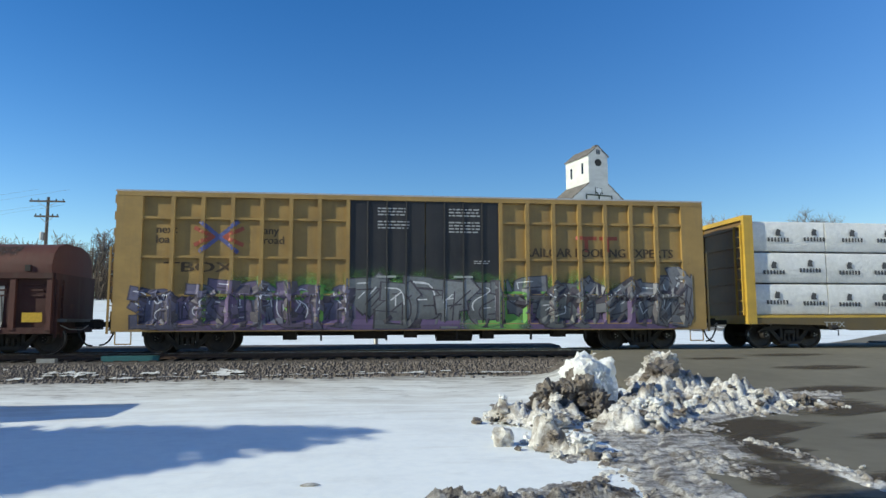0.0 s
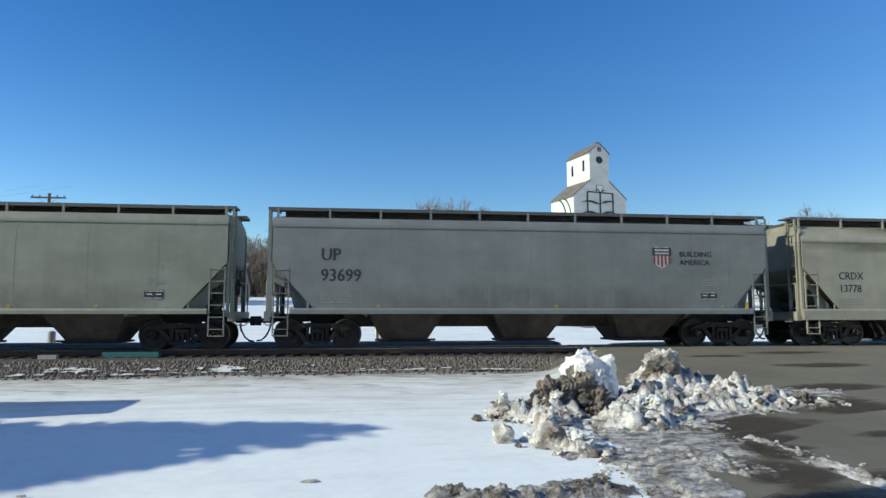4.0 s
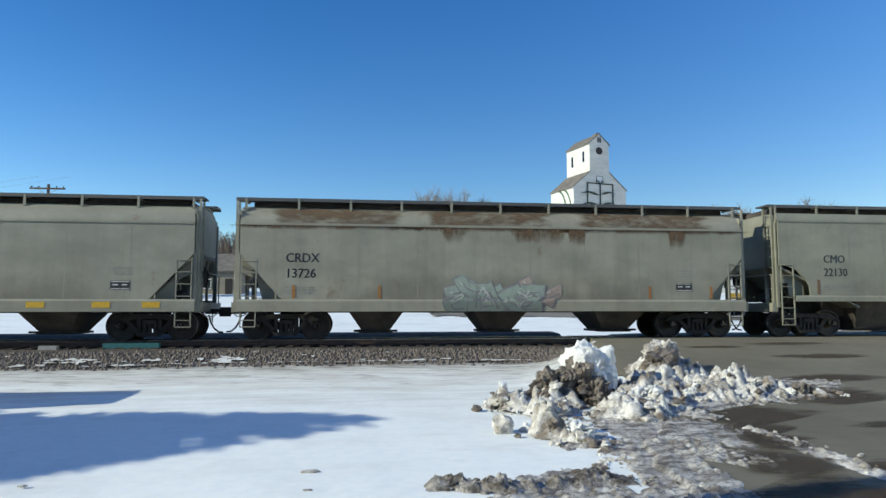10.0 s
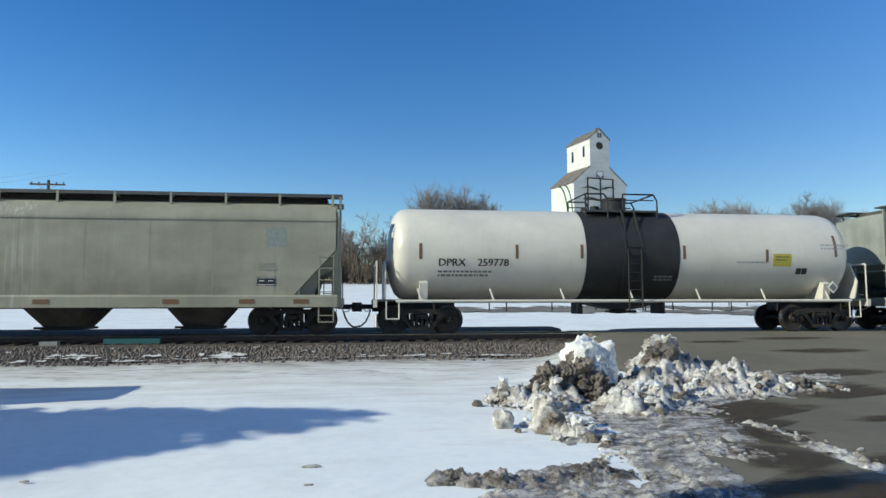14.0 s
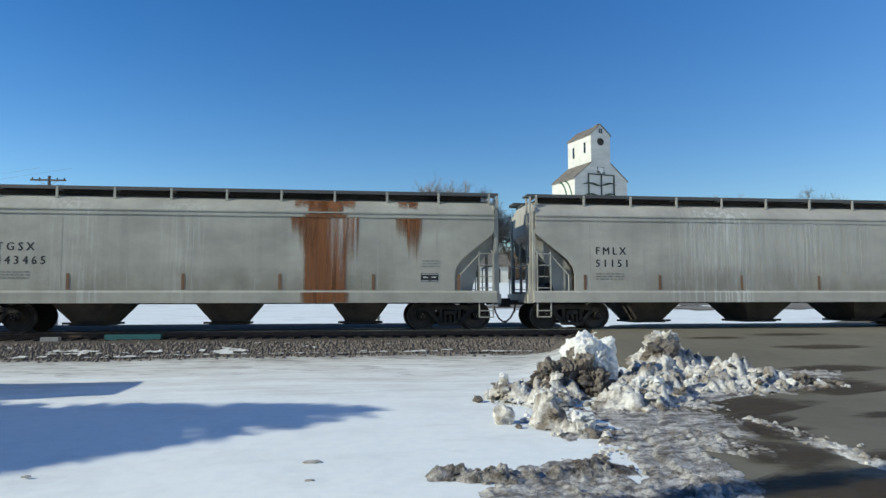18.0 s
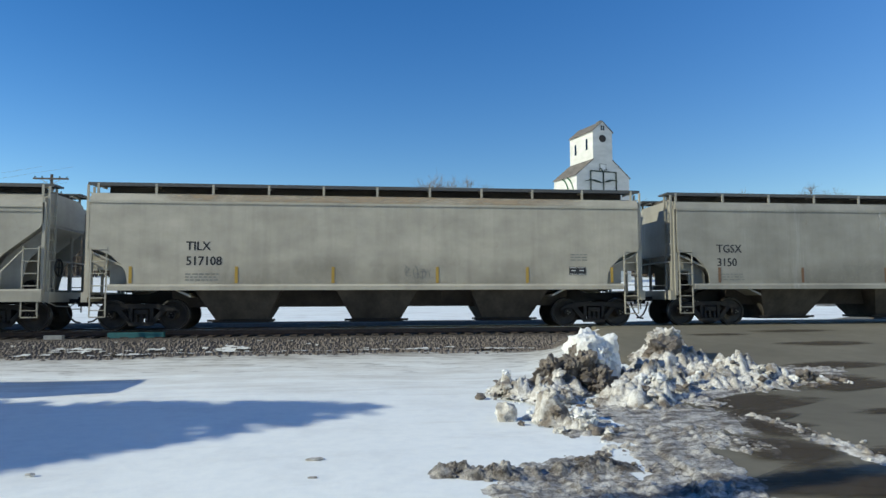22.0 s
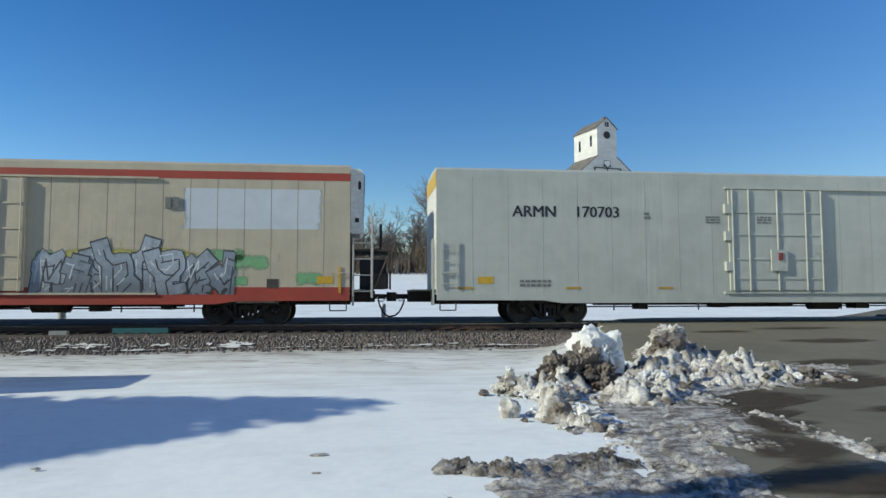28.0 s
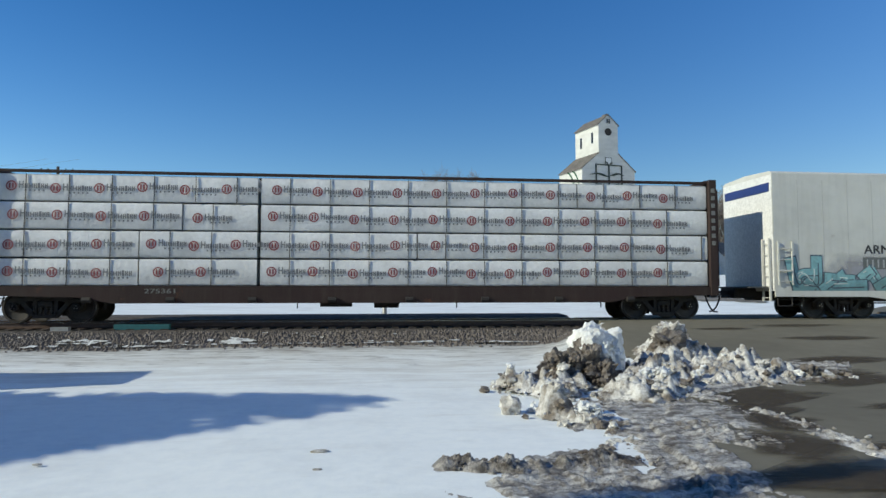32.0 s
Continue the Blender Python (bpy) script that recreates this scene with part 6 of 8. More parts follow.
# 1: yellow boxcar
GREYED = plain("greyed_lettering", (0.40, 0.40, 0.40), 0.6)
def boxcar(i):
    half = length(i) / 2
    gold = paint("boxcar_gold", (0.315, 0.20, 0.062), 1, 0.4, 0.12)
    door = paint("boxcar_black", (0.012, 0.012, 0.016), 2, 0.2, 0.05)
    c = wagon(i, "boxcar", "ochre-yellow ribbed boxcar with black double doors and graffiti", "boxcar")
    b, z0, z1 = half - 0.95, 0.72, 4.86
    part("body", Shape().box(-b, b, -1.46, 1.46, z0, z1), gold, c)
    part("roof", Shape().prism([(-1.58, z1), (1.58, z1), (1.5, z1 + 0.06), (0, z1 + 0.14), (-1.5, z1 + 0.06)], "x", -b - 0.05, b + 0.05), GALV, c)
    for s in (-1, 1):
        part("top_chord", Shape().box(-b, b, s * 1.46, s * 1.58, z1 - 0.14, z1), gold, c)
        part("side_sill", Shape().box(-b, b, s * 1.46, s * 1.58, z0 - 0.06, z0 + 0.16), gold, c)
        for x in (-b, b - 0.75):
            part("corner_panel", Shape().box(x, x + 0.75, s * 1.46, s * 1.57, z0 + 0.16, z1 - 0.14), gold, c)
        for x0, x1 in ((-b + 0.75, -2.42), (2.42, b - 0.75)):
            n = 7
            for k in range(1, n + 1):
                x = x0 + (x1 - x0) * k / n if x0 < 0 else x0 + (x1 - x0) * (k - 1) / n
                part("side_post", Shape().box(x - 0.06, x + 0.06, s * 1.46, s * 1.58, z0 + 0.16, z1 - 0.14), gold, c)
            for z in (1.75, 2.9, 4.08):
                part("side_rail", Shape().box(x0, x1, s * 1.46, s * 1.545, z - 0.04, z + 0.04), gold, c)
        for x0, x1 in ((-2.42, 0.0), (0.0, 2.42)):
            d = part("door", Shape().box(x0 + 0.02, x1 - 0.02, s * 1.46, s * 1.53, z0 + 0.1, z1 - 0.08), door, c, "black plug door")
            for k in range(1, 4):
                x = x0 + (x1 - x0) * k / 4
                part("lock_rod", Shape().tube((x, s * 1.555, z0 + 0.15), (x, s * 1.555, z1 - 0.12), 0.022), door, d)
            part("handle", Shape().box(x0 + 0.9, x0 + 1.5, s * 1.54, s * 1.57, 2.3, 2.36), GALV, d)
        e = part("end_wall", Shape().box(s * b - 0.03, s * b + 0.03, -1.46, 1.46, z0, z1), gold, c)
        for k in range(8):
            z = z0 + 0.3 + k * 0.5
            part("corrugation", Shape().prism([(-1.4, z), (1.4, z), (1.4, z + 0.25), (-1.4, z + 0.25)], "x", s * (b + 0.03), s * (b + 0.1)), gold, e)
        end_ladder(c, s * (b + 0.16), -1.42, -1.0, 0.6, 3.2, gold)
        part("step", Shape().path([(s * (b - 0.1), -1.5, 0.7), (s * (b - 0.1), -1.5, 0.3), (s * (b - 0.55), -1.5, 0.3), (s * (b - 0.55), -1.5, 0.7)], 0.02, 5), gold, c)
        part("end_sill", Shape().box(s * b, s * (half - 0.5), -0.4, 0.4, 0.68, 1.02), IRON, c)
    running_gear(c, half, half - 3.0)
    part("under_gear", Shape().box(-2.2, -1.2, -0.8, 0.2, 0.4, 0.7).lathe([(0.001, 0.4), (0.2, 0.45), (0.2, 1.6), (0.001, 1.65)], "x", 10, at=(0, -0.6, 0.5)).tube((-4, -0.3, 0.55), (4, -0.3, 0.55), 0.03), IRON, c)
    part("centre_sill", Shape().box(-b + 0.5, b - 0.5, -0.3, 0.3, 0.5, 0.72), IRON, c)
    for k, x in enumerate((-4.4, -0.6, 1.9, 4.3)):
        part("hanger_box", Shape().box(x, x + 0.4, -0.9, -0.4, 0.38 + 0.05 * (k % 2), 0.66), IRON, c)
    for x in (-3.2, -1.2, 1.0, 3.4, 5.2):
        part("cable_drop", Shape().box(x - 0.03, x + 0.03, -1.4, -1.34, 0.36, 0.68), IRON, c)
    for k, (x, z) in enumerate(((-1.5, 4.62), (0.75, 4.62), (-1.5, 4.2), (0.75, 4.2))):
        bars(x, z - 0.12, -1.535, 1.0 - 0.12 * (k == 0), 0.3 + 0.1 * (k == 3), 3 + (k == 3), GREYED, c, "warning_text", k + 3, 0.4)
    bars(1.55, 2.85, -1.535, 0.5, 0.13, 2, GREYED, c, "warning_text", 9, 0.5)
    # crossed-band emblem, faded words
    brown = plain("faded_brown_lettering", (0.07, 0.042, 0.018), 0.6)
    letters("next", 0.34, -8.15, 3.62, -1.468, brown, c)
    letters("load", 0.34, -8.15, 3.32, -1.468, brown, c)
    letters("any", 0.34, -5.0, 3.62, -1.468, brown, c)
    letters("road", 0.34, -5.0, 3.32, -1.468, brown, c)
    letters("TBOX", 0.42, -7.9, 2.45, -1.468, brown, c, squeeze=1.8)
    letters("RAILCAR POOLING EXPERTS", 0.4, 3.2, 3.0, -1.468, brown, c, squeeze=0.98)
    posts = [x for x0, x1 in ((-b + 0.75, -2.42), (2.42, b - 0.75)) for x in [(x0 + (x1 - x0) * (k if x0 < 0 else k - 1) / 7) for k in range(1, 8)]]

    def face(x, z):
        """The front of the ribbed side."""
        if abs(x) > b - 0.76:
            return -1.575
        if z < z0 + 0.17 or any(abs(x - p) < 0.07 for p in posts):
            return -1.585
        if abs(x) < 2.42:
            return -1.535
        return -1.55 if abs(z - 1.75) < 0.05 else -1.465

    s = Shape()
    for q, (pts, m) in enumerate(((((-6.85, 3.98), (-5.75, 3.06)), 1), (((-6.85, 3.06), (-5.75, 3.98)), 1),
                                  (((-7.0, 3.78), (-6.45, 3.52), (-7.0, 3.28)), 0), (((-5.6, 3.78), (-6.15, 3.52), (-5.6, 3.28)), 0))):
        stroke(s, run_of(list(pts), 0), 0.06, face, 0.002 + 0.003 * q, m)
    part("emblem", s, [plain("faded_red", (0.36, 0.085, 0.05)), plain("faded_blue", (0.11, 0.12, 0.28))], c, "faded red and blue crossed bands")
    s = Shape()
    for pts in (((4.95, 3.62), (5.6, 3.62)), ((5.28, 3.6), (5.28, 3.2)), ((5.75, 3.62), (6.3, 3.62)), ((6.0, 3.6), (6.0, 3.2))):
        stroke(s, run_of(list(pts), 0), 0.06, face, 0.002, 0)
    part("emblem", s, plain("faded_red_emblem", (0.30, 0.06, 0.03)), c)
    green = film("green_mist", (0.09, 0.26, 0.05), (0.16, 0.34, 0.09), (1, 1, 1), 1.3, (0.2, 0.42), True)
    violet = film("violet_mist", (0.07, 0.045, 0.11), (0.12, 0.08, 0.17), (1, 1, 1), 1.1, (0.13, 0.3), True)
    mist(c, -b + 0.02, b - 0.02, z0 - 0.03, 3.25, face, green)
    mist(c, -b + 0.4, 2.4, z0 - 0.03, 2.3, lambda x, z: face(x, z) - 0.002, violet)
    mist(c, 2.6, b - 0.5, z0 - 0.03, 2.2, lambda x, z: face(x, z) - 0.002, violet)
    blues = spray("spray_lilac", ((0.085, 0.078, 0.135), (0.14, 0.145, 0.20), (0.07, 0.07, 0.13), (0.10, 0.075, 0.14), (0.50, 0.50, 0.56), (0.035, 0.028, 0.05)))
    silver = spray("spray_silver", ((0.105, 0.115, 0.125), (0.15, 0.16, 0.17), (0.12, 0.125, 0.145), (0.50, 0.51, 0.53), (0.03, 0.025, 0.04)))
    graffiti(c, -b + 0.5, -2.3, z0, 2.15, face, blues, 6, 11, fat=0.13)
    graffiti(c, -2.3, 2.4, z0, 2.3, face, silver, 12, 5, fat=0.17)
    graffiti(c, 2.75, b - 0.6, z0, 2.25, face, silver, 8, 6, True, 0.17)


boxcar(1)


# 2: coil wagon with two hoods
def coil_car(i):
    half = length(i) / 2
    red = paint("coil_red", (0.050, 0.0125, 0.0095), 3, 0.45, 0.3, rough=0.8)
    hood = paint("hood_red", (0.082, 0.019, 0.0125), 4, 0.35, 0.3, rough=0.7)
    c = wagon(i, "coil_wagon", "rust-red steel coil wagon under two ribbed hoods, with faded graffiti", "coil wagon")
    b, z0, z1 = half - 0.72, 0.62, 2.34
    part("body", Shape().box(-b, b, -1.44, 1.44, z0 + 0.1, z1), red, c)
    for s in (-1, 1):
        part("top_chord", Shape().box(-b, b, s * 1.44, s * 1.6, z1 - 0.12, z1 + 0.05), red, c)
        part("side_sill", Shape().box(-b, b, s * 1.44, s * 1.56, z0, z0 + 0.18), red, c)
        for k in range(17):
            x = -b + 0.08 + (2 * b - 0.16) * k / 16
            part("side_post", Shape().box(x - 0.075, x + 0.075, s * 1.44, s * 1.58, z0 + 0.1, z1 - 0.1), hood, c)
            if k < 16 and s < 0:
                for q in range(3):
                    z = 1.7 + q * 0.16
                    part("louvre", Shape().box(x + 0.25, x + 0.8, -1.47, -1.44, z, z + 0.05), red, c)
        part("end_wall", Shape().box(s * b - 0.05, s * b + 0.05, -1.5, 1.5, z0, z1 + 0.05), red, c)
        end_ladder(c, s * (b + 0.1), -1.45, -1.05, 0.5, 2.2, red)
        part("end_deck", Shape().box(s * b, s * (half - 0.35), -1.4, 1.4, 0.95, 1.05), GRATE, c)
    for h in (-1, 1):
        lo, hi = (-b + 0.05, -0.08) if h < 0 else (0.08, b - 0.05)
        prof_ = [(-1.5, z1 + 0.05), (-1.5, z1 + 0.3), (-1.38, z1 + 0.62), (-1.1, z1 + 0.85), (-0.6, z1 + 0.98), (0.6, z1 + 0.98), (1.1, z1 + 0.85), (1.38, z1 + 0.62), (1.5, z1 + 0.3), (1.5, z1 + 0.05)]
        hd = part("hood", Shape().prism(prof_, "x", lo, hi), hood, c, "rust-red removable hood", smooth=True)
        for k in range(4):
            x = lo + (hi - lo) * k / 3
            x = min(max(x, lo + 0.06), hi - 0.06)
            part("hood_rib", Shape().prism([(a * 1.02, z1 + 0.05 + (zz - z1 - 0.05) * 1.03) for a, zz in prof_], "x", x - 0.05, x + 0.05), hood, hd)
        cx = (lo + hi) / 2
        lb = Shape()
        for s in (-0.42, 0.42):
            lb.prism([(cx + s - 0.07, z1 + 0.95), (cx + s + 0.07, z1 + 0.95), (cx + s + 0.05, z1 + 1.42), (cx + s - 0.05, z1 + 1.42)], "y", -0.35, 0.35)
        lb.box(cx - 0.47, cx + 0.47, -0.35, 0.35, z1 + 1.36, z1 + 1.46)
        part("lifting_bracket", lb, IRON, hd)
        part("lifting_plate", Shape().box(cx - 1.7, cx + 1.7, -0.5, 0.5, z1 + 0.97, z1 + 1.03), hood, hd)
        bars(cx - 1.3, z1 + 0.66, -1.385, 1.9, 0.1, 1, WHITE, hd, "stencil", h + 5, 0.9)
        for k in range(4):
            part("hook", Shape().box(lo + 0.9 + k * 2.1, lo + 1.05 + k * 2.1, -1.55, -1.5, z1 + 0.1, z1 + 0.28), IRON, hd)
    soot = film("soot_stain", (0.02, 0.012, 0.012), (0.04, 0.02, 0.018), (1.5, 1.5, 0.7), 2.4, (0.3, 0.46))
    for x, w_ in ((-7.6, 1.5), (-4.1, 1.2), (0.2, 1.0), (1.1, 1.4), (2.7, 1.5), (6.0, 1.2)):
        s = Shape()
        s.add([(x, -1.508, z1 + 0.08), (x + w_, -1.508, z1 + 0.08), (x + w_, -1.508, z1 + 0.3), (x, -1.508, z1 + 0.3), (x + w_, -1.392, z1 + 0.62), (x, -1.392, z1 + 0.62), (x + w_, -1.11, z1 + 0.86), (x, -1.11, z1 + 0.86)], [(0, 1, 2, 3), (3, 2, 4, 5), (5, 4, 6, 7)])
        part("soot_stain", s, soot, c)
    part("name_panel", Shape().box(-b + 1.62, -b + 2.86, -1.592, -1.441, 1.15, 2.15), BLACK, c, "black panel behind white letters")
    letters("U  P", 0.27, -b + 1.88, 1.86, -1.6, WHITE, c, squeeze=1.1)
    letters("9 7 6 1 8", 0.28, -b + 1.72, 1.52, -1.6, WHITE, c, squeeze=0.88)
    reflectors(c, (-b + 0.5, b - 0.5), 0.95, -1.6, 0.28, 0.55, YELLOW)
    greens = spray("spray_faded", ((0.03, 0.065, 0.035), (0.02, 0.035, 0.04), (0.14, 0.13, 0.03), (0.03, 0.028, 0.05), (0.10, 0.11, 0.05), (0.012, 0.018, 0.016)))
    pale = spray("spray_white", ((0.17, 0.17, 0.17), (0.025, 0.022, 0.022), (0.22, 0.22, 0.215), (0.36, 0.36, 0.35), (0.02, 0.018, 0.018)))

    def face(x, z):
        k = (x + b - 0.08) / (2 * b - 0.16) * 16
        return -1.585 if abs(k - round(k)) * (2 * b - 0.16) / 16 < 0.085 else -1.565 if z < z0 + 0.19 else -1.445

    graffiti(c, -b + 2.9, -1.0, z0 + 0.04, 1.75, face, greens, 21, 5)
    graffiti(c, -1.0, b - 2.6, z0 + 0.06, 1.7, face, pale, 22, 5, spikes=True)
    graffiti(c, b - 3.3, b - 1.5, z0 + 0.06, 2.1, face, pale, 23, 2)
    running_gear(c, half, half - 1.95)
    part("under_gear", Shape().box(-1.4, 0.2, -0.6, 0.3, 0.42, 0.62).lathe([(0.001, 0.6), (0.17, 0.65), (0.17, 1.5), (0.001, 1.55)], "x", 10, at=(0, -0.7, 0.5)), IRON, c)
    for x in (-4.3, -1.6, 2.0, 4.6):
        part("cable_drop", Shape().tube((x, -1.3, 0.62), (x, -1.3, 0.22), 0.025), IRON, c)


coil_car(2)

# ---- covered hoppers ----
def hopper_face(x, z):
    """The front of a smooth hopper side with a deep sill."""
    return -SIDE - (0.064 if z < 1.22 else 0.024)


OCHRE = plain("ochre_reflector", (0.42, 0.27, 0.05), 0.5)
BROWNISH = plain("brown_reflector", (0.17, 0.09, 0.045), 0.55)
c, b, y = hopper(3, "beige-grey covered hopper with a smooth side and a rusty end", paint("hopper_beige", (0.285, 0.27, 0.213), 5, 0.3, 0.15), "tri", ("CRDX", "13778"), (1.28, 2.24), 0.36, seams=2, reflect=((0.27, 0.44, 0.6, 0.73, 0.9), 0.35, OCHRE))
moss = film("olive_grime", (0.13, 0.125, 0.07), (0.19, 0.18, 0.11), (0.4, 1, 3), 1.4, (0.12, 0.5), False, 0.7)
sheet_stain(c, -b + 1.6, b - 1.4, 3.0, 3.5, y, moss, name="grime_streak")
roof_stain(c, -b + 0.4, b - 0.02, moss)
scrawl(c, 4.2, 5.4, 1.5, 1.95, y, FADED, 142, 6, 0.02)
bars(0.9, 1.1, y - 0.045, 0.9, 0.11, 2, FADED, c, seed=77)
s = Shape()
stroke(s, run_of([(1.1, 2.92), (0.2, 2.72), (-0.65, 2.36), (-0.5, 2.18), (0.1, 2.24), (1.3, 2.2)], 2), 0.05, y, 0.004, 0)
part("tag", s, film("faint_smear", (0.13, 0.125, 0.10), (0.17, 0.165, 0.14), (1, 1, 1), 3.0, (0.1, 0.45)), c)
for x in (-4.4, 3.9):
    part("stencil_ring", Shape().lathe([(0.10, y - 0.006), (0.14, y - 0.006)], "y", 16, at=(x, 0, 2.15)), WHITE, c)

c, b, y = hopper(4, "blue-grey covered hopper with a striped shield and yellow sill marks", paint("hopper_bluegrey", (0.162, 0.175, 0.172), 6, 0.3, 0.1), "tri", ("UP", "93699"), (1.45, 2.72), 0.54, bays=3, knuckle=3.78, sill=(1.08, 1.26), seams=12, reflect=((0.2, 0.55, 0.9), 0.07, OCHRE))
shield(c, 4.4, 2.92, y, 0.64)
letters("BUILDING", 0.25, 5.0, 2.95, y, INK, c)
letters("AMERICA", 0.25, 5.0, 2.68, y, INK, c)

c, b, y = hopper(5, "grey-green covered hopper with its old number painted over", paint("hopper_greygreen", (0.213, 0.220, 0.179), 7, 0.28, 0.12), "tri", ("CMO", "100046"), (1.65, 2.97), 0.44, knuckle=3.82, sill=(1.08, 1.24), seams=8, reflect=((0.13, 0.28, 0.45, 0.62, 0.77), 0.08, OCHRE))
PATCH = plain("overpaint_patch", (0.135, 0.14, 0.135), 0.6)
part("paint_patch", Shape().box(-b + 1.6, -b + 3.1, y + 0.002, y + 0.006, 2.88, 3.36), PATCH, c)
part("paint_patch", Shape().box(-b + 1.6, -b + 3.7, y + 0.002, y + 0.006, 2.36, 2.74), PATCH, c)

c, b, y = hopper(6, "olive-grey covered hopper with yellow marks and worn scrawls", paint("hopper_olive", (0.207, 0.204, 0.152), 8, 0.32, 0.15), "tri", ("FURX", "843597"), (1.45, 2.3), 0.4, reflect=((0.1, 0.25, 0.4, 0.55, 0.7, 0.93), 0.6, OCHRE))
OLIVE_INK = plain("olive_black_spray", (0.035, 0.032, 0.018))
scrawl(c, -4.6, -2.6, 1.32, 2.05, y, OLIVE_INK, 11, 4, 0.03)
scrawl(c, -2.3, -1.1, 1.45, 2.0, y, OLIVE_INK, 13, 3, 0.025)
scrawl(c, -4.7, -2.8, 1.3, 1.75, y, plain("dull_ochre_spray", (0.24, 0.20, 0.10)), 15, 4, 0.03)
scrawl(c, 1.4, 3.4, 1.35, 1.75, y, OLIVE_INK, 12, 6, 0.018)
scrawl(c, 6.3, 7.4, 1.9, 2.6, y, OLIVE_INK, 17, 3, 0.02)
part("paint_patch", Shape().box(-0.75, 0.55, y - 0.004, y, 1.35, 1.85), two_tone("brown_overpaint", (0.085, 0.07, 0.055), (0.14, 0.12, 0.10), 3, 0.7), c, "brown painted-over patch")

c, b, y = hopper(7, "tan covered hopper with closely spaced outside posts and rusty panels", paint("hopper_tan", (0.218, 0.175, 0.120), 9, 0.5, 0.55, rough=0.7), "rib", (), post_mat=paint("post_cream", (0.31, 0.265, 0.195), 42, 0.35, 0.3, rough=0.7), board=4.43, knuckle=4.0, eave=4.16, sill=(1.1, 1.26), reflect=())
for k in range(16):
    if k % 3 != 1:
        x = -b + 1.33 + (2 * b - 2.5) * k / 16
        sheet_stain(c, x, x + 0.62, 2.3 + 0.3 * (k % 4), 4.0, -SIDE - 0.021, RUST_BROWN)
for k, ch in enumerate(("N", "A", "H", "X")):
    letters(ch, 0.36, -b + 2.1 + k * 0.5, 2.48, -SIDE - 0.025, INK, c)
for k, ch in enumerate(("1", "0", "0", "3", "7", "0")):
    letters(ch, 0.36, -b + 1.75 + k * 0.5, 2.0, -SIDE - 0.025, INK, c)
placard(c, b - 2.9, 1.5, -SIDE - 0.115, 0.45, 0.24)
reflectors(c, [-b + 1.25 + (2 * b - 2.5) * k / 16 for k in (0, 3, 6, 10, 13, 16)], 1.3, -SIDE - 0.113, 0.55, 0.09, OCHRE)

c, b, y = hopper(8, "light grey-green covered hopper with wide panels and a blue mark", paint("hopper_sage", (0.230, 0.226, 0.173), 10, 0.25, 0.1), "curve", ("CMO", "22130"), (1.6, 2.5), 0.38, board=4.5, knuckle=3.92, eave=4.2, sill=(1.2, 1.4), seam_d=0.02, seam_mat=SEAM, seams=12, reflect=((0.09, 0.3, 0.52, 0.72, 0.94), 0.5, BROWNISH))
BLUE = plain("blue_owner_mark", (0.03, 0.07, 0.30), 0.5)
s = Shape()
for k, w_ in enumerate((0.36, 0.36, 0.28, 0.36)):
    x = 4.72 + k * 0.37
    s.prism([(x, 3.34), (x + 0.1, 3.34), (x + 0.1, 3.66), (x + w_, 3.66), (x + w_, 3.8), (x, 3.8)], "y", y - 0.006, y)
    s.prism([(x + 0.2, 3.34), (x + w_ - 0.02, 3.34), (x + w_ - 0.02, 3.58), (x + 0.2, 3.48)], "y", y - 0.006, y)
part("owner_mark", s, BLUE, c, "bold blue owner's mark")

c, b, y = hopper(9, "pale grey covered hopper rusting along its roof, with pastel graffiti", paint("hopper_rusty", (0.264, 0.254, 0.200), 11, 0.3, 0.35), "tri", ("CRDX", "13726"), (1.36, 2.38), 0.4, reflect=((0.1, 0.26, 0.8, 0.93), 0.4, ORANGE))
for x0, x1 in ((-b + 0.2, -2.5), (-3.2, 2.4), (1.6, b - 0.2)):
    sheet_stain(c, x0, x1, 3.3, 3.52, -SIDE - 0.024, RUST_BROWN)
    roof_stain(c, x0, x1, BROWN_HOLD)
for x0, x1, z in ((-1.9, -1.2, 2.9), (0.4, 1.9, 2.95), (2.2, 2.7, 2.9), (5.6, 6.1, 2.8)):
    sheet_stain(c, x0, x1, z - 0.2, 3.5, y, RUST_BROWN)
past = spray("spray_pastel", ((0.20, 0.24, 0.20), (0.27, 0.21, 0.18), (0.24, 0.25, 0.22), (0.13, 0.22, 0.27), (0.36, 0.36, 0.33), (0.15, 0.14, 0.15)))
graffiti(c, -1.85, 1.75, 0.88, 1.75, hopper_face, past, 38, 5, True, 0.22)

c, b, y = hopper(10, "pale grey covered hopper with yellow patches and green bubble graffiti", paint("hopper_pale", (0.247, 0.243, 0.195), 12, 0.25, 0.12), "tri", ("SCFX", "516452"), (1.5, 2.5), 0.36)
reflectors(c, (-b + 1.4, -3.8, -0.7, 1.4, 3.8, 5.6, 7.0), 1.0, -SIDE - 0.065, 0.17, 0.5, YELLOW)
part("paint_patch", Shape().box(-b + 1.45, -b + 2.7, y + 0.002, y + 0.006, 2.45, 2.75), plain("blue_patch", (0.25, 0.29, 0.31)), c)
grn = spray("spray_green", ((0.055, 0.15, 0.065), (0.065, 0.17, 0.08), (0.05, 0.135, 0.06), (0.10, 0.22, 0.11), (0.44, 0.46, 0.42)))
graffiti(c, -2.9, 0.9, 0.92, 2.0, hopper_face, grn, 44, 3, fat=0.3)
part("tag_ring", Shape().lathe([(0.2, -SIDE - 0.03), (0.3, -SIDE - 0.03)], "y", 22, at=(1.45, 0, 1.8)), grn[0], c)
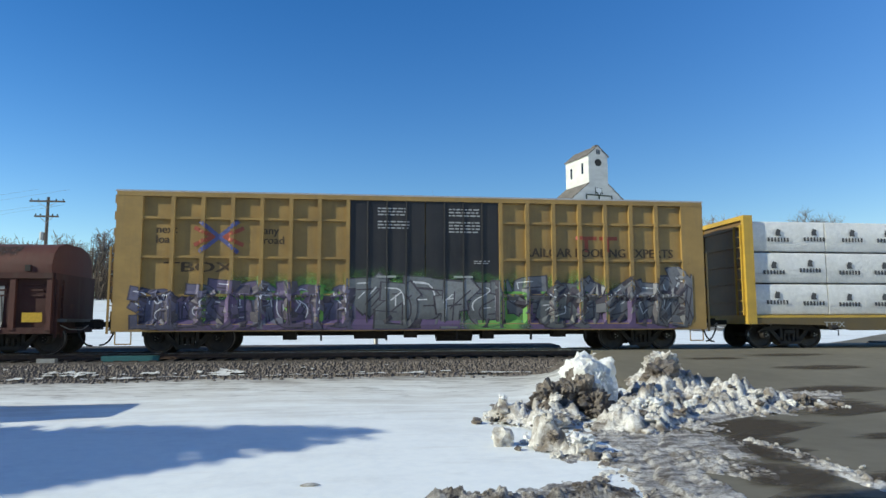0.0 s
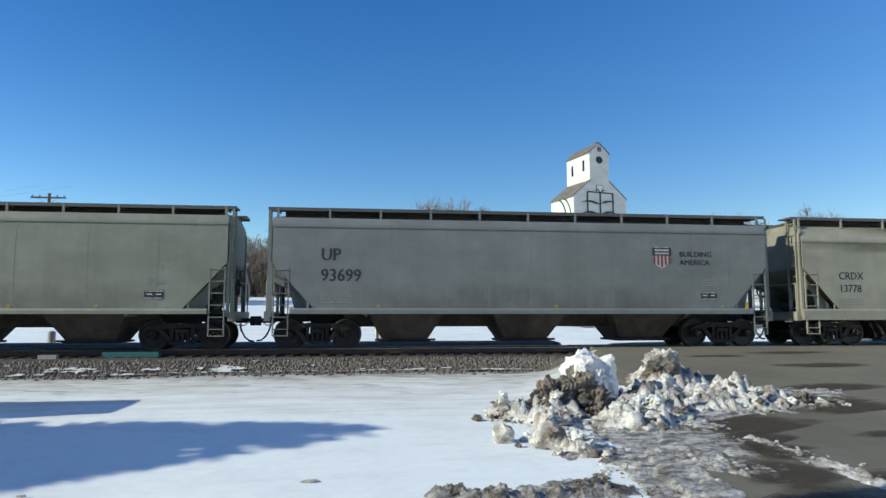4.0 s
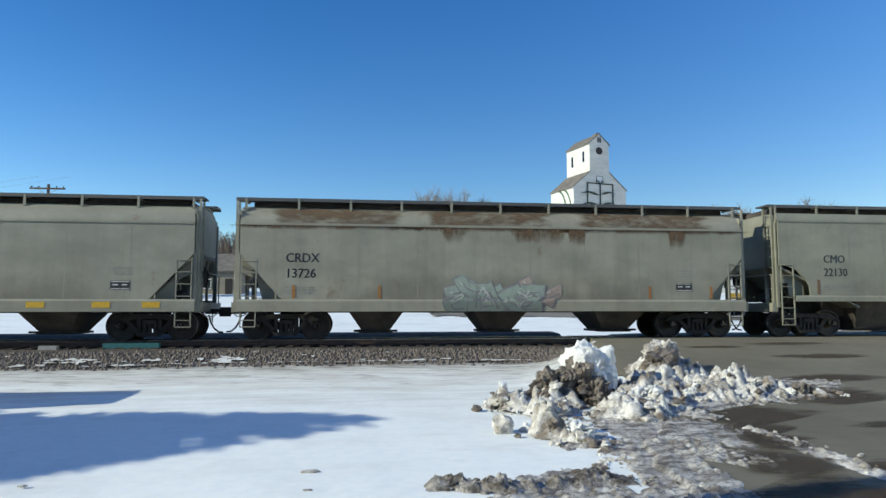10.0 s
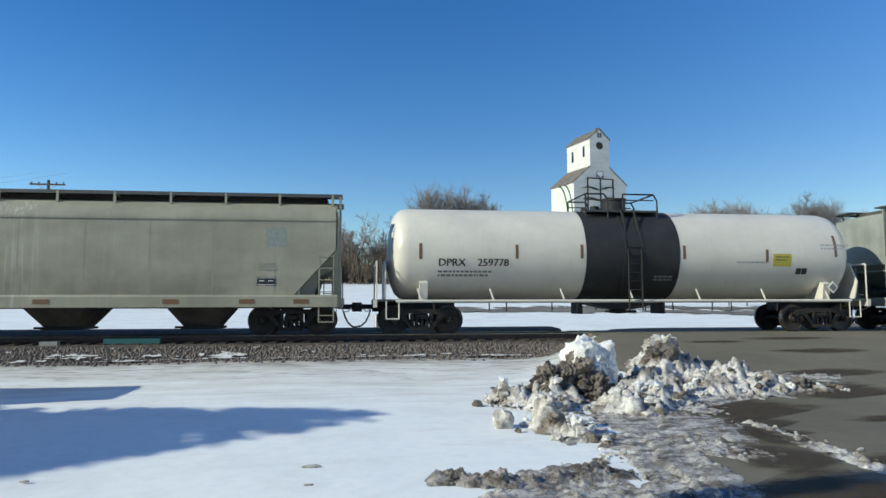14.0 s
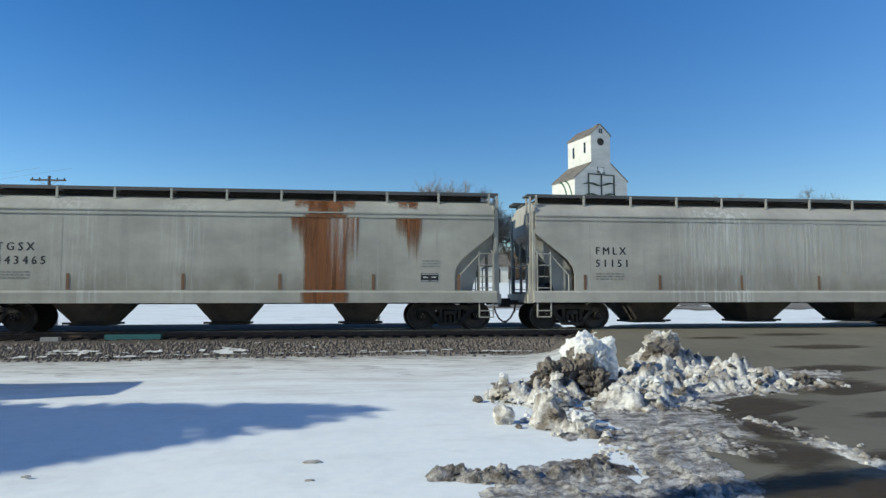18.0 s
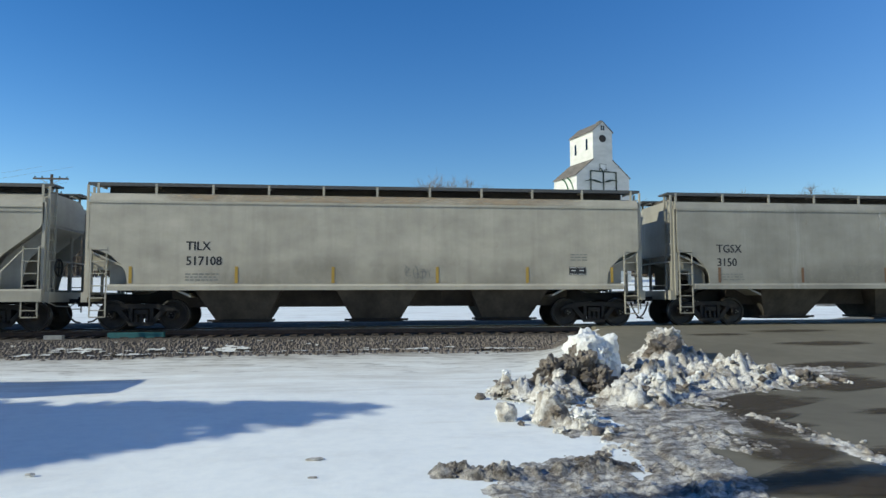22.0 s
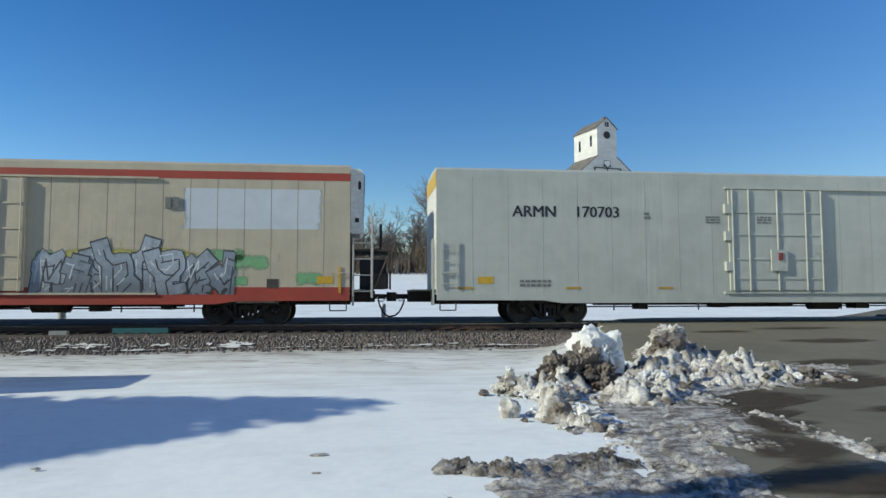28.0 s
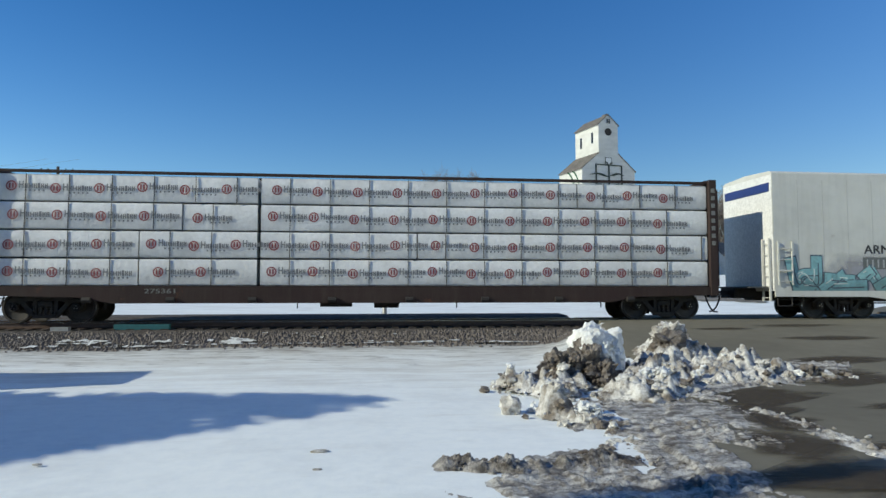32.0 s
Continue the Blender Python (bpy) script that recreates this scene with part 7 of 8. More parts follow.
scrawl(c, -5.0, -3.4, 1.45, 2.2, y, FADED, 14, 4, 0.03)

c, b, y = hopper(11, "grey covered hopper with a yellow sill line and striped shield", paint("hopper_grey", (0.25, 0.265, 0.228), 13, 0.42, 0.12, (0.42, 0.44, 0.42), 0.4), "curve", ("CHTT", "721159"), (1.9, 2.75), 0.55, knuckle=3.85, sill=(1.16, 1.3), seams=13)
part("yellow_line", Shape().box(-b + 1.3, b - 1.4, -SIDE - 0.066, -SIDE - 0.06, 1.2, 1.27), OCHRE, c)
shield(c, 4.4, 2.85, y, 0.78)
letters("BUILDING", 0.25, 5.0, 2.82, y, INK, c)
letters("AMERICA", 0.25, 5.0, 2.58, y, INK, c)


# ---- tank wagons ----
def on_tank(s, x0, x1, z0, z1, R, zc, lift, m=0):
    """A patch that hugs the near side of a lying cylinder."""
    n = max(1, int(abs(z1 - z0) / 0.06))
    v = []
    for k in range(n + 1):
        z = z0 + (z1 - z0) * k / n
        y = -math.sqrt(max(0.01, R * R - (z - zc) ** 2)) - lift
        v += [(x0, y, z), (x1, y, z)]
    return s.add(v, [(2 * k, 2 * k + 1, 2 * k + 3, 2 * k + 2) for k in range(n)], m)


LABEL_YELLOW = plain("label_yellow", (0.46, 0.40, 0.05), 0.5)


def tank_car(i, marks, seed, yellow_x, col=(0.63, 0.595, 0.52)):
    half = length(i) / 2
    white = paint("tank_white_" + str(seed), col, seed, 0.10, 0.02, rough=0.4, dent=0.2, even=True)
    c = wagon(i, "tank_wagon", "cream-white tank wagon with a broad black band under its dome", "tank wagon")
    b, R, zc = half - 1.02, 1.52, 2.62
    prof_ = [(0.001, -b - 0.05), (0.6, -b - 0.01), (1.05, -b + 0.08), (1.32, -b + 0.2), (1.47, -b + 0.36), (R, -b + 0.6)]
    n_ring = 9
    for k in range(1, n_ring):
        prof_.append((R, -b + 0.6 + (2 * b - 1.2) * k / n_ring))
    prof_ += [(r_, -x_) for r_, x_ in prof_[:6][::-1]]
    part("tank", Shape().lathe(prof_, "x", 56, at=(0, 0, zc)), white, c, smooth=True)
    part("black_band", Shape().lathe([(R + 0.004, -1.6), (R + 0.012, -1.6), (R + 0.012, 1.6), (R + 0.004, 1.6)], "x", 56, at=(0, 0, zc)), BLACK, c, "broad black band round the middle", smooth=True)
    for x in (-5.0, -2.6, 2.6, 5.0):
        part("weld_seam", Shape().lathe([(R, x - 0.02), (R + 0.004, x), (R, x + 0.02)], "x", 48, at=(0, 0, zc)), white, c)
    for x in (-0.28, 0.3):
        part("strap", Shape().lathe([(R + 0.012, x - 0.05), (R + 0.03, x - 0.05), (R + 0.03, x + 0.05), (R + 0.012, x + 0.05)], "x", 48, at=(0, 0, zc)), BLACK, c)
    dm = part("dome", Shape().lathe([(0.4, zc + R - 0.05), (0.4, zc + R + 0.38), (0.44, zc + R + 0.4), (0.44, zc + R + 0.46), (0.001, zc + R + 0.52)], "z", 20, at=(-0.05, 0, 0)), BLACK, c, "black manway housing", smooth=True)
    part("valve", Shape().lathe([(0.16, zc + R - 0.02), (0.16, zc + R + 0.2), (0.001, zc + R + 0.24)], "z", 12, at=(-0.75, 0, 0)).lathe([(0.12, zc + R - 0.02), (0.12, zc + R + 0.14), (0.001, zc + R + 0.16)], "z", 12, at=(-1.1, 0.1, 0)), BLACK, dm)
    for s in (-1, 1):
        part("platform", Shape().box(-1.35, 1.15, s * 0.75 - 0.2, s * 0.75 + 0.2, zc + R - 0.1, zc + R - 0.04), GRATE, c)
        y = s * 0.95
        for x0, x1 in ((-1.4, -0.75), (-0.1, 0.98)):
            part("handrail", Shape().path([(x0, y, zc + R - 0.3), (x0, y, zc + R + 0.5), (x1, y, zc + R + 0.5), (x1 + 0.12, y, zc + R + 0.3), (x1 + 0.12, y, zc + R - 0.3)], 0.028, 6).tube((x0, y, zc + R + 0.3), (x1, y, zc + R + 0.3), 0.02), BLACK, c)
        end_rail = Shape().path([(-1.4, -0.95, zc + R + 0.5), (-1.4, 0.95, zc + R + 0.5)], 0.028, 6).path([(0.98, -0.95, zc + R + 0.5), (0.98, 0.95, zc + R + 0.5)], 0.028, 6)
    part("handrail", end_rail, BLACK, c)
    for s in (-1, 1):
        yy = s * (R + 0.04)
        ld = Shape()
        for x in (-0.2, 0.25):
            ld.path([(x, yy, 0.75), (x, yy, zc), (x, s * 1.28, zc + 0.95), (x, s * 0.95, zc + R)], 0.025, 6)
        for k in range(8):
            ld.tube((-0.2, yy, 0.85 + k * 0.28), (0.25, yy, 0.85 + k * 0.28), 0.018, 5)
        part("ladder", ld, BLACK, c)
        part("side_running_rail", Shape().tube((-half + 1.2, s * 1.42, 1.05), (half - 1.2, s * 1.42, 1.05), 0.05, 8), white, c)
        for k in range(7):
            x = -half + 2.0 + (2 * half - 4.0) * k / 6
            part("rail_bracket", Shape().tube((x, s * 1.42, 1.05), (x - 0.12, s * 1.34, 1.45), 0.03), white, c)
            part("rail_drop", Shape().tube((x + 0.4, s * 1.42, 1.05), (x + 0.4, s * 1.4, 0.72), 0.022), IRON, c)
        part("stub_sill", Shape().box(s * (half - 3.2), s * (half - 0.5), -0.32, 0.32, 0.72, 1.12), IRON, c)
        part("saddle", Shape().prism([(-1.3, 1.02), (1.3, 1.02), (1.42, 1.62), (1.2, 1.7), (0.8, 1.35), (-0.8, 1.35), (-1.2, 1.7), (-1.42, 1.62)], "x", s * (half - 2.2), s * (half - 1.95)), white, c)
        part("end_platform", Shape().box(s * (half - 1.3), s * (half - 0.5), -1.4, 1.4, 1.05, 1.1), GRATE, c)
        part("end_sill", Shape().box(s * (half - 0.62), s * (half - 0.5), -1.45, 1.45, 0.86, 1.1), white, c)
        part("head_shield", Shape().prism([(-1.2, 1.12), (1.2, 1.12), (1.35, 1.7), (1.0, 2.35), (-1.0, 2.35), (-1.35, 1.7)], "x", s * (b + 0.12), s * (b + 0.16)), white, c)
        part("end_handrail", Shape().path([(s * (half - 0.6), -1.4, 1.1), (s * (half - 0.6), -1.4, 2.3), (s * (half - 0.6), 1.4, 2.3), (s * (half - 0.6), 1.4, 1.1)], 0.025, 6), white, c)
        part("step", Shape().path([(s * (half - 0.9), -1.45, 1.05), (s * (half - 0.9), -1.45, 0.5), (s * (half - 1.3), -1.45, 0.5), (s * (half - 1.3), -1.45, 1.05)], 0.022, 5), white, c)
    part("sump", Shape().prism([(-1.5, 1.2), (1.5, 1.2), (1.35, 1.0), (0.35, 0.78), (-0.35, 0.78), (-1.35, 1.0)], "y", -0.55, 0.55), BLACK, c)
    part("bottom_outlet", Shape().lathe([(0.001, 0.62), (0.28, 0.64), (0.28, 0.9), (0.45, 1.2)], "z", 14).tube((-0.55, -0.3, 0.7), (0.55, -0.3, 0.7), 0.04), BLACK, c)
    for x in (-1.46, 1.46):
        part("bottom_outlet_guard", Shape().box(x - 0.04, x + 0.04, -0.5, 0.5, 0.62, 1.2), BLACK, c)
    lean = math.degrees(math.asin(0.32 / R))
    y = -math.sqrt(R * R - 0.42 ** 2) - 0.012
    for t, x in ((marks[0], -b + 1.5), (marks[1], -b + 2.75)):
        letters(t, 0.34, x, zc - 0.46, y - 0.008, INK, c, tilt=lean)
    for k, (x, z, w_) in enumerate(((-b + 1.5, zc - 0.66, 1.7), (-b + 1.5, zc - 0.78, 1.6), (yellow_x + 1.75, zc + 0.28, 1.0), (yellow_x + 1.75, zc + 0.16, 1.0), (yellow_x - 1.3, zc - 0.32, 1.1), (0.75, zc - 0.8, 0.6), (0.75, zc - 0.9, 0.6))):
        s, x_e, r = Shape(), x + w_, random.Random(k)
        while x < x_e:
            e = x + r.uniform(0.05, 0.16)
            on_tank(s, x, e, z, z + 0.06, R, zc, 0.02 if k > 4 else 0.006)
            x = e + 0.035
        part("small_print", s, (FADED, FADED, GREYED, GREYED, GALV, FADED, FADED)[k], c)
    for x, z, h_ in ((-b + 0.95, zc - 0.25, 0.5), (-1.75, zc - 0.2, 0.45), (1.75, zc - 0.2, 0.45), (b - 0.75, zc - 0.1, 0.75), (-3.9, zc - 0.22, 0.45), (yellow_x - 0.22, zc - 0.28, 0.42)):
        part("reflector", on_tank(Shape(), x - 0.05, x + 0.05, z, z + h_, R, zc, 0.006), BROWNISH, c)
    pl = part("hazard_label", on_tank(Shape(), yellow_x, yellow_x + 0.66, zc - 0.42, zc, R, zc, 0.006), LABEL_YELLOW, c, "yellow warning label")
    part("print", on_tank(on_tank(Shape(), yellow_x + 0.08, yellow_x + 0.58, zc - 0.12, zc - 0.09, R, zc, 0.01), yellow_x + 0.08, yellow_x + 0.5, zc - 0.22, zc - 0.19, R, zc, 0.01), INK, pl)
    for k in (0, 1):
        part("stencil_panel", on_tank(Shape(), yellow_x + 0.86 + 0.21 * k, yellow_x + 1.05 + 0.21 * k, zc - 0.68, zc - 0.48, R, zc, 0.006), INK, c)
    for x in (b - 0.9, ):
        d = part("placard_holder", Shape().prism([(x, 1.3), (x + 0.2, 1.5), (x, 1.7), (x - 0.2, 1.5)], "y", -1.5, -1.47), WHITE, c, "white diamond placard")
        part("placard_edge", Shape().prism([(x, 1.36), (x + 0.14, 1.5), (x, 1.64), (x - 0.14, 1.5)], "y", -1.506, -1.502), FADED, d)
    running_gear(c, half, half - 2.05)


tank_car(12, ("DPRX", "259778"), 14, 4.9)

c, b, y = hopper(13, "pale grey covered hopper with square overpainted patches", paint("hopper_cefx", (0.309, 0.298, 0.227), 15, 0.25, 0.08, (0.7, 0.7, 0.68), 0.4), "tri", ("CEFX", "11680"), (1.62, 2.3), 0.36)
for x in (-b + 1.05, b - 2.1):
    part("paint_patch", Shape().box(x, x + 0.6, y + 0.001, y + 0.004, 2.7, 3.3), plain("blue_grey_patch", (0.245, 0.275, 0.25)), c)
reflectors(c, (-b + 1.7, -b + 2.1, -3.3, -0.2, 3.4, 5.6, 7.2), 0.98, -SIDE - 0.065, 0.14, 0.45, BROWNISH)

c, b, y = hopper(14, "grey covered hopper streaked with white runs, its number on pale patches", paint("hopper_streaked", (0.344, 0.331, 0.284), 16, 0.25, 0.08, (0.74, 0.74, 0.72), 0.6), "tri", ("FMLX", "1102"), (1.5, 2.2), 0.38, reflect=((0.085, 0.255, 0.42, 0.62, 0.78, 0.92), 0.48, BROWNISH))
part("number_patch", Shape().box(-b + 1.44, -b + 2.45, y + 0.002, y + 0.006, 1.68, 2.08), plain("white_patch", (0.52, 0.52, 0.49)), c)
for x0, x1, z in ((1.0, 2.6, 1.3), (2.3, 4.2, 1.7)):
    sheet_stain(c, x0, x1, z, 3.52, y - 0.001 * x0, WHITE_RUN, name="white_run")
c, b, y = hopper(15, "grey covered hopper with broad milky streaks down its side", paint("hopper_milky", (0.385, 0.37, 0.33), 17, 0.22, 0.05, (0.74, 0.75, 0.74), 0.75), "round", ("F M L X", "5 1 1 5 1"), (1.98, 2.42), 0.34, reflect=((0.1, 0.255, 0.43, 0.6, 0.77, 0.93), 0.48, BROWNISH))
for x0, x1, z in ((-3.2, -1.0, 1.6), (-1.3, 1.4, 1.25), (1.1, 3.5, 1.5)):
    sheet_stain(c, x0, x1, z, 3.52, y - 0.001 * (x0 + 4), WHITE_RUN, name="white_run")
c, b, y = hopper(16, "grey covered hopper with a wide orange rust stain down one side", paint("hopper_rustrun", (0.358, 0.350, 0.306), 18, 0.22, 0.08, (0.74, 0.75, 0.74), 0.5), "round", ("T G S X", "4 4 3 4 6 5"), (1.9, 2.42), 0.34, reflect=((0.1, 0.235, 0.43, 0.6, 0.77, 0.93), 0.48, BROWNISH))
for x0, x1 in ((2.42, 3.15), (2.8, 3.6)):
    sheet_stain(c, x0, x1, 1.27, 3.5, y - 0.001 * x0, RUST)
    sheet_stain(c, x0, x1, 3.5, 3.59, -SIDE - 0.046 - 0.001 * x0, RUST)
    roof_stain(c, x0 - 0.05, x1 + 0.05, RUST)
    sheet_stain(c, x0 - 0.05, x1 + 0.05, 0.89, 1.2, -SIDE - 0.062 - 0.001 * x0, RUST)
for x0, x1, zl in ((2.25, 2.7, 1.5), (3.4, 4.0, 1.27), (5.5, 5.95, 1.9), (5.55, 5.85, 1.35), (5.2, 5.6, 2.4), (2.0, 2.4, 2.6)):
    sheet_stain(c, x0, x1, zl, 3.5, y - 0.0012 * x0, RUST_RUN)
    roof_stain(c, x0, x1, RUST_RUN)
sheet_stain(c, 3.05, 3.95, 1.3, 3.5, y - 0.006, WHITE_RUN, 5, "white_run")
c, b, y = hopper(17, "pale grey covered hopper with thin white runs down its side", paint("hopper_runs", (0.367, 0.350, 0.303), 19, 0.22, 0.05, (0.74, 0.75, 0.74), 0.55), "round", ("F M L X", "5 1 3 0 4"), (1.82, 2.42), 0.34, reflect=((0.09, 0.235, 0.42, 0.6, 0.78, 0.92), 0.48, BROWNISH))
c, b, y = hopper(18, "mid-grey covered hopper with welded lower bays and white spatters", paint("hopper_midgrey", (0.295, 0.279, 0.237), 20, 0.25, 0.05, (0.7, 0.71, 0.7), 0.55), "curve", ("TGSX", "3150"), (1.35, 2.4), 0.38, board=4.42, knuckle=3.82, eave=4.18, sill=(1.2, 1.38), seams=1, reflect=((0.085, 0.26, 0.44, 0.61, 0.78, 0.945), 0.5, BROWNISH))
for k in range(9):
    x = -1.2 + 0.55 * k + 0.3 * math.sin(k * 5.0)
    sheet_stain(c, x, x + 0.12, 3.0 + 0.2 * math.sin(k * 3.1), 3.8, y, WHITE_RUN, name="white_run")
c, b, y = hopper(19, "cream-grey covered hopper with yellow marks along its sill", paint("hopper_creamgrey", (0.435, 0.40, 0.325), 21, 0.25, 0.1), "curve", ("TILX", "517108"), (2.75, 2.4), 0.38, board=4.46, knuckle=3.84, eave=4.2, sill=(1.2, 1.38), seams=1, reflect=((0.07, 0.25, 0.42, 0.61, 0.78, 0.945), 0.5, OCHRE))
roof_stain(c, -b + 0.2, b - 0.2, film("tan_roof_stain", (0.30, 0.22, 0.14), (0.40, 0.31, 0.21), (0.5, 2, 2), 1.5, (0.2, 0.55), most=0.7, hold=True), 3.84, 4.2)
scrawl(c, 0.8, 1.6, 1.55, 1.95, y, FADED, 16, 3, 0.014)
c, b, y = hopper(20, "grey covered hopper with green and maroon graffiti low on its side", paint("hopper_graffiti", (0.376, 0.350, 0.289), 22, 0.22, 0.1, (0.72, 0.72, 0.7), 0.3), "round", ("F M L X", "5 1 0 8 8"), (2.0, 2.42), 0.36, reflect=((0.085, 0.78, 0.925), 0.48, BROWNISH))
olive = spray("spray_olive", ((0.40, 0.41, 0.36), (0.38, 0.40, 0.33), (0.41, 0.42, 0.37), (0.17, 0.22, 0.06), (0.13, 0.17, 0.05)))
graffiti(c, -4.4, -0.9, 0.9, 2.1, hopper_face, olive, 51, 4, spikes=True)
scrawl(c, -4.6, -0.5, 0.95, 2.2, lambda x, z: hopper_face(x, z) - 0.016, olive[4], 52, 9, 0.03)
maroon = spray("spray_maroon", ((0.12, 0.045, 0.042), (0.13, 0.05, 0.046), (0.115, 0.043, 0.04), (0.17, 0.07, 0.065), (0.10, 0.036, 0.034)))
graffiti(c, 0.15, 3.3, 1.2, 2.15, hopper_face, maroon, 53, 4, fat=0.24)
graffiti(c, 0.7, 3.9, 0.9, 1.5, hopper_face, maroon, 57, 4, fat=0.3)
c, b, y = hopper(21, "grey covered hopper with white runs and small dark scribbles", paint("hopper_scribble", (0.367, 0.350, 0.289), 23, 0.24, 0.08, (0.74, 0.74, 0.72), 0.55), "tri", ("FMLX", "1191"), (1.6, 2.24), 0.38, reflect=((0.085, 0.255, 0.42, 0.62, 0.78, 0.92), 0.45, BROWNISH))
part("number_patch", Shape().box(-b + 1.55, -b + 2.5, y + 0.002, y + 0.006, 1.7, 2.12), plain("white_number_patch", (0.55, 0.55, 0.52)), c)
scrawl(c, 2.0, 2.95, 1.3, 2.0, y, INK, 61, 5, 0.02)
for x0, x1 in ((-b + 4.9, -b + 6.8), (-b + 6.3, -b + 8.7), (-b + 9.8, -b + 11.2)):
    sheet_stain(c, x0, x1, 1.27, 3.52, y - 0.001 * (x0 + b), WHITE_RUN, name="white_run")
    roof_stain(c, x0 + 0.1, x1 - 0.1, WHITE_RUN)
scrawl(c, -7.0, -1.5, 1.28, 1.6, y, plain("pale_teal_spray", (0.30, 0.335, 0.295)), 62, 14, 0.03)
tank_car(22, ("DPRX", "259771"), 24, 4.9, (0.56, 0.54, 0.49))


# ---- refrigerator wagons ----
def reefer(i, label, col, seed, trim=None, door_x=(0.6, 4.4), top=4.98, end_mat=None, unit=True, band=False, unit_top=None, n=22, side_ladder=True, plate=1.4, bogie=2.8):
    half = length(i) / 2
    mat = paint("reefer_" + str(seed), col, seed, 0.18, 0.03, tuple(min(0.7, q * 1.25) for q in col), 0.5, rough=0.5, dent=0.75, even=True)
    c = wagon(i, "refrigerator_wagon", label, "refrigerator wagon")
    b, z0 = half - 1.35, 0.95
    w = 1.54
    part("body", Shape().box(-b, b, -w, w, z0, top - 0.08), mat, c)
    part("roof", Shape().prism([(-w, top - 0.08), (w, top - 0.08), (w - 0.12, top), (0, top + 0.07), (-w + 0.12, top)], "x", -b, b), mat, c, smooth=True)
    dim = plain("reefer_seam_" + str(seed), tuple(q * (0.8 if seed != 26 else 0.62) for q in col), 0.7)
    seam = Shape().prism([(-0.011, 0), (0.011, 0), (0.008, -0.004), (-0.008, -0.004)], "z", z0 + 0.02, top - 0.3).mesh("panel_seam", dim)
    for k in range(1, n):
        x = -b + 2 * b * k / n
        if not door_x[0] - 0.1 < x < door_x[1] + 0.1:
            part("panel_seam", seam, dim, c, at=(x, -w, 0))
    for s in (-1, 1):
        part("side_sill", Shape().prism([(-b, z0), (b, z0), (b, z0 - 0.19), (b - 3.4, z0 - 0.2), (b - 4.0, z0 - 0.29), (-b + 4.0, z0 - 0.29), (-b + 3.4, z0 - 0.2), (-b, z0 - 0.19)], "y", s * w - 0.04, s * w + 0.015), trim or mat, c)
        if trim:
            part("trim_band", Shape().box(-b, b, s * w - 0.006, s * w + 0.006, top - 0.52, top - 0.28), trim, c, "red band under the eave")
            part("lower_band", Shape().box(-b, b, s * w - 0.006, s * w + 0.006, z0, z0 + 0.22), trim, c, "red band along the sill")
        part("end_frame", Shape().box(s * b, s * (half - 0.55), -0.45, 0.45, 0.7, 1.05), IRON, c)
        part("end_platform", Shape().box(s * b, s * (half - 0.6), -1.35, 1.35, 1.05, 1.1), GRATE, c)
        if side_ladder:
            ladder(c, s * (b - 0.12), s * (b - 0.62), -w - 0.05, 1.15, 2.6, mat)
        end_ladder(c, s * (b + 0.1), -1.45, -1.05, 0.6, 2.7, mat)
        part("grab_iron", Shape().path([(s * (b - 0.15), -w, 1.6), (s * (b - 0.15), -w - 0.08, 1.6), (s * (b - 0.55), -w - 0.08, 1.6), (s * (b - 0.55), -w, 1.6)], 0.016, 5), mat, c)
        part("step", Shape().path([(s * (b - 0.1), -w, 0.9), (s * (b - 0.1), -w, 0.45), (s * (b - 0.6), -w, 0.45), (s * (b - 0.6), -w, 0.9)], 0.02, 5), IRON, c)
    part("end_lining", Shape().box(-b - 0.012, -b - 0.004, -w + 0.02, w - 0.02, z0, top - 0.12), end_mat or mat, c)
    if band:
        part("end_band", Shape().box(-b - 0.022, -b - 0.014, -w + 0.02, w - 0.02, top - 0.62, top - 0.12), YELLOW, c, "yellow band across the end wall")
    # door
    d0, d1 = door_x
    part("door_track", Shape().box(d0 - 0.2, d1 + 3.7, -w - 0.1, -w, z0 + 0.0, z0 + 0.06).box(d0 - 0.1, d1 + 3.7, -w - 0.08, -w, top - 0.56, top - 0.5), mat, c)
    d = part("door", Shape().box(d0, d1, -w - 0.1, -w - 0.02, z0 + 0.12, top - 0.6), mat, c, "sliding plug door with lock rods")
    for f in (0.03, 0.2, 0.5, 0.8, 0.97):
        x = d0 + (d1 - d0) * f
        part("lock_rod", Shape().tube((x, -w - 0.14, z0 + 0.1), (x, -w - 0.14, top - 0.58), 0.024), mat, d)
    for z in (z0 + 0.5, z0 + 1.15, z0 + 1.95, z0 + 2.7):
        part("door_rib", Shape().box(d0 + 0.1, d1 - 0.1, -w - 0.125, -w - 0.1, z - 0.03, z + 0.03), mat, d)
    for z in (z0 + 0.9, z0 + 1.9, z0 + 2.8):
        part("hinge", Shape().box(d0 - 0.15, d0 + 0.1, -w - 0.14, -w, z - 0.15, z + 0.15), mat, d)
    lk = part("lock_box", Shape().box((d0 + d1) / 2 - 0.28, (d0 + d1) / 2 + 0.28, -w - 0.2, -w - 0.13, z0 + 0.75, z0 + 1.45), mat, d, "lock with red lever")
    part("lever", Shape().box((d0 + d1) / 2 - 0.04, (d0 + d1) / 2 + 0.1, -w - 0.235, -w - 0.2, z0 + 1.1, z0 + 1.35), WORN_RED, lk)
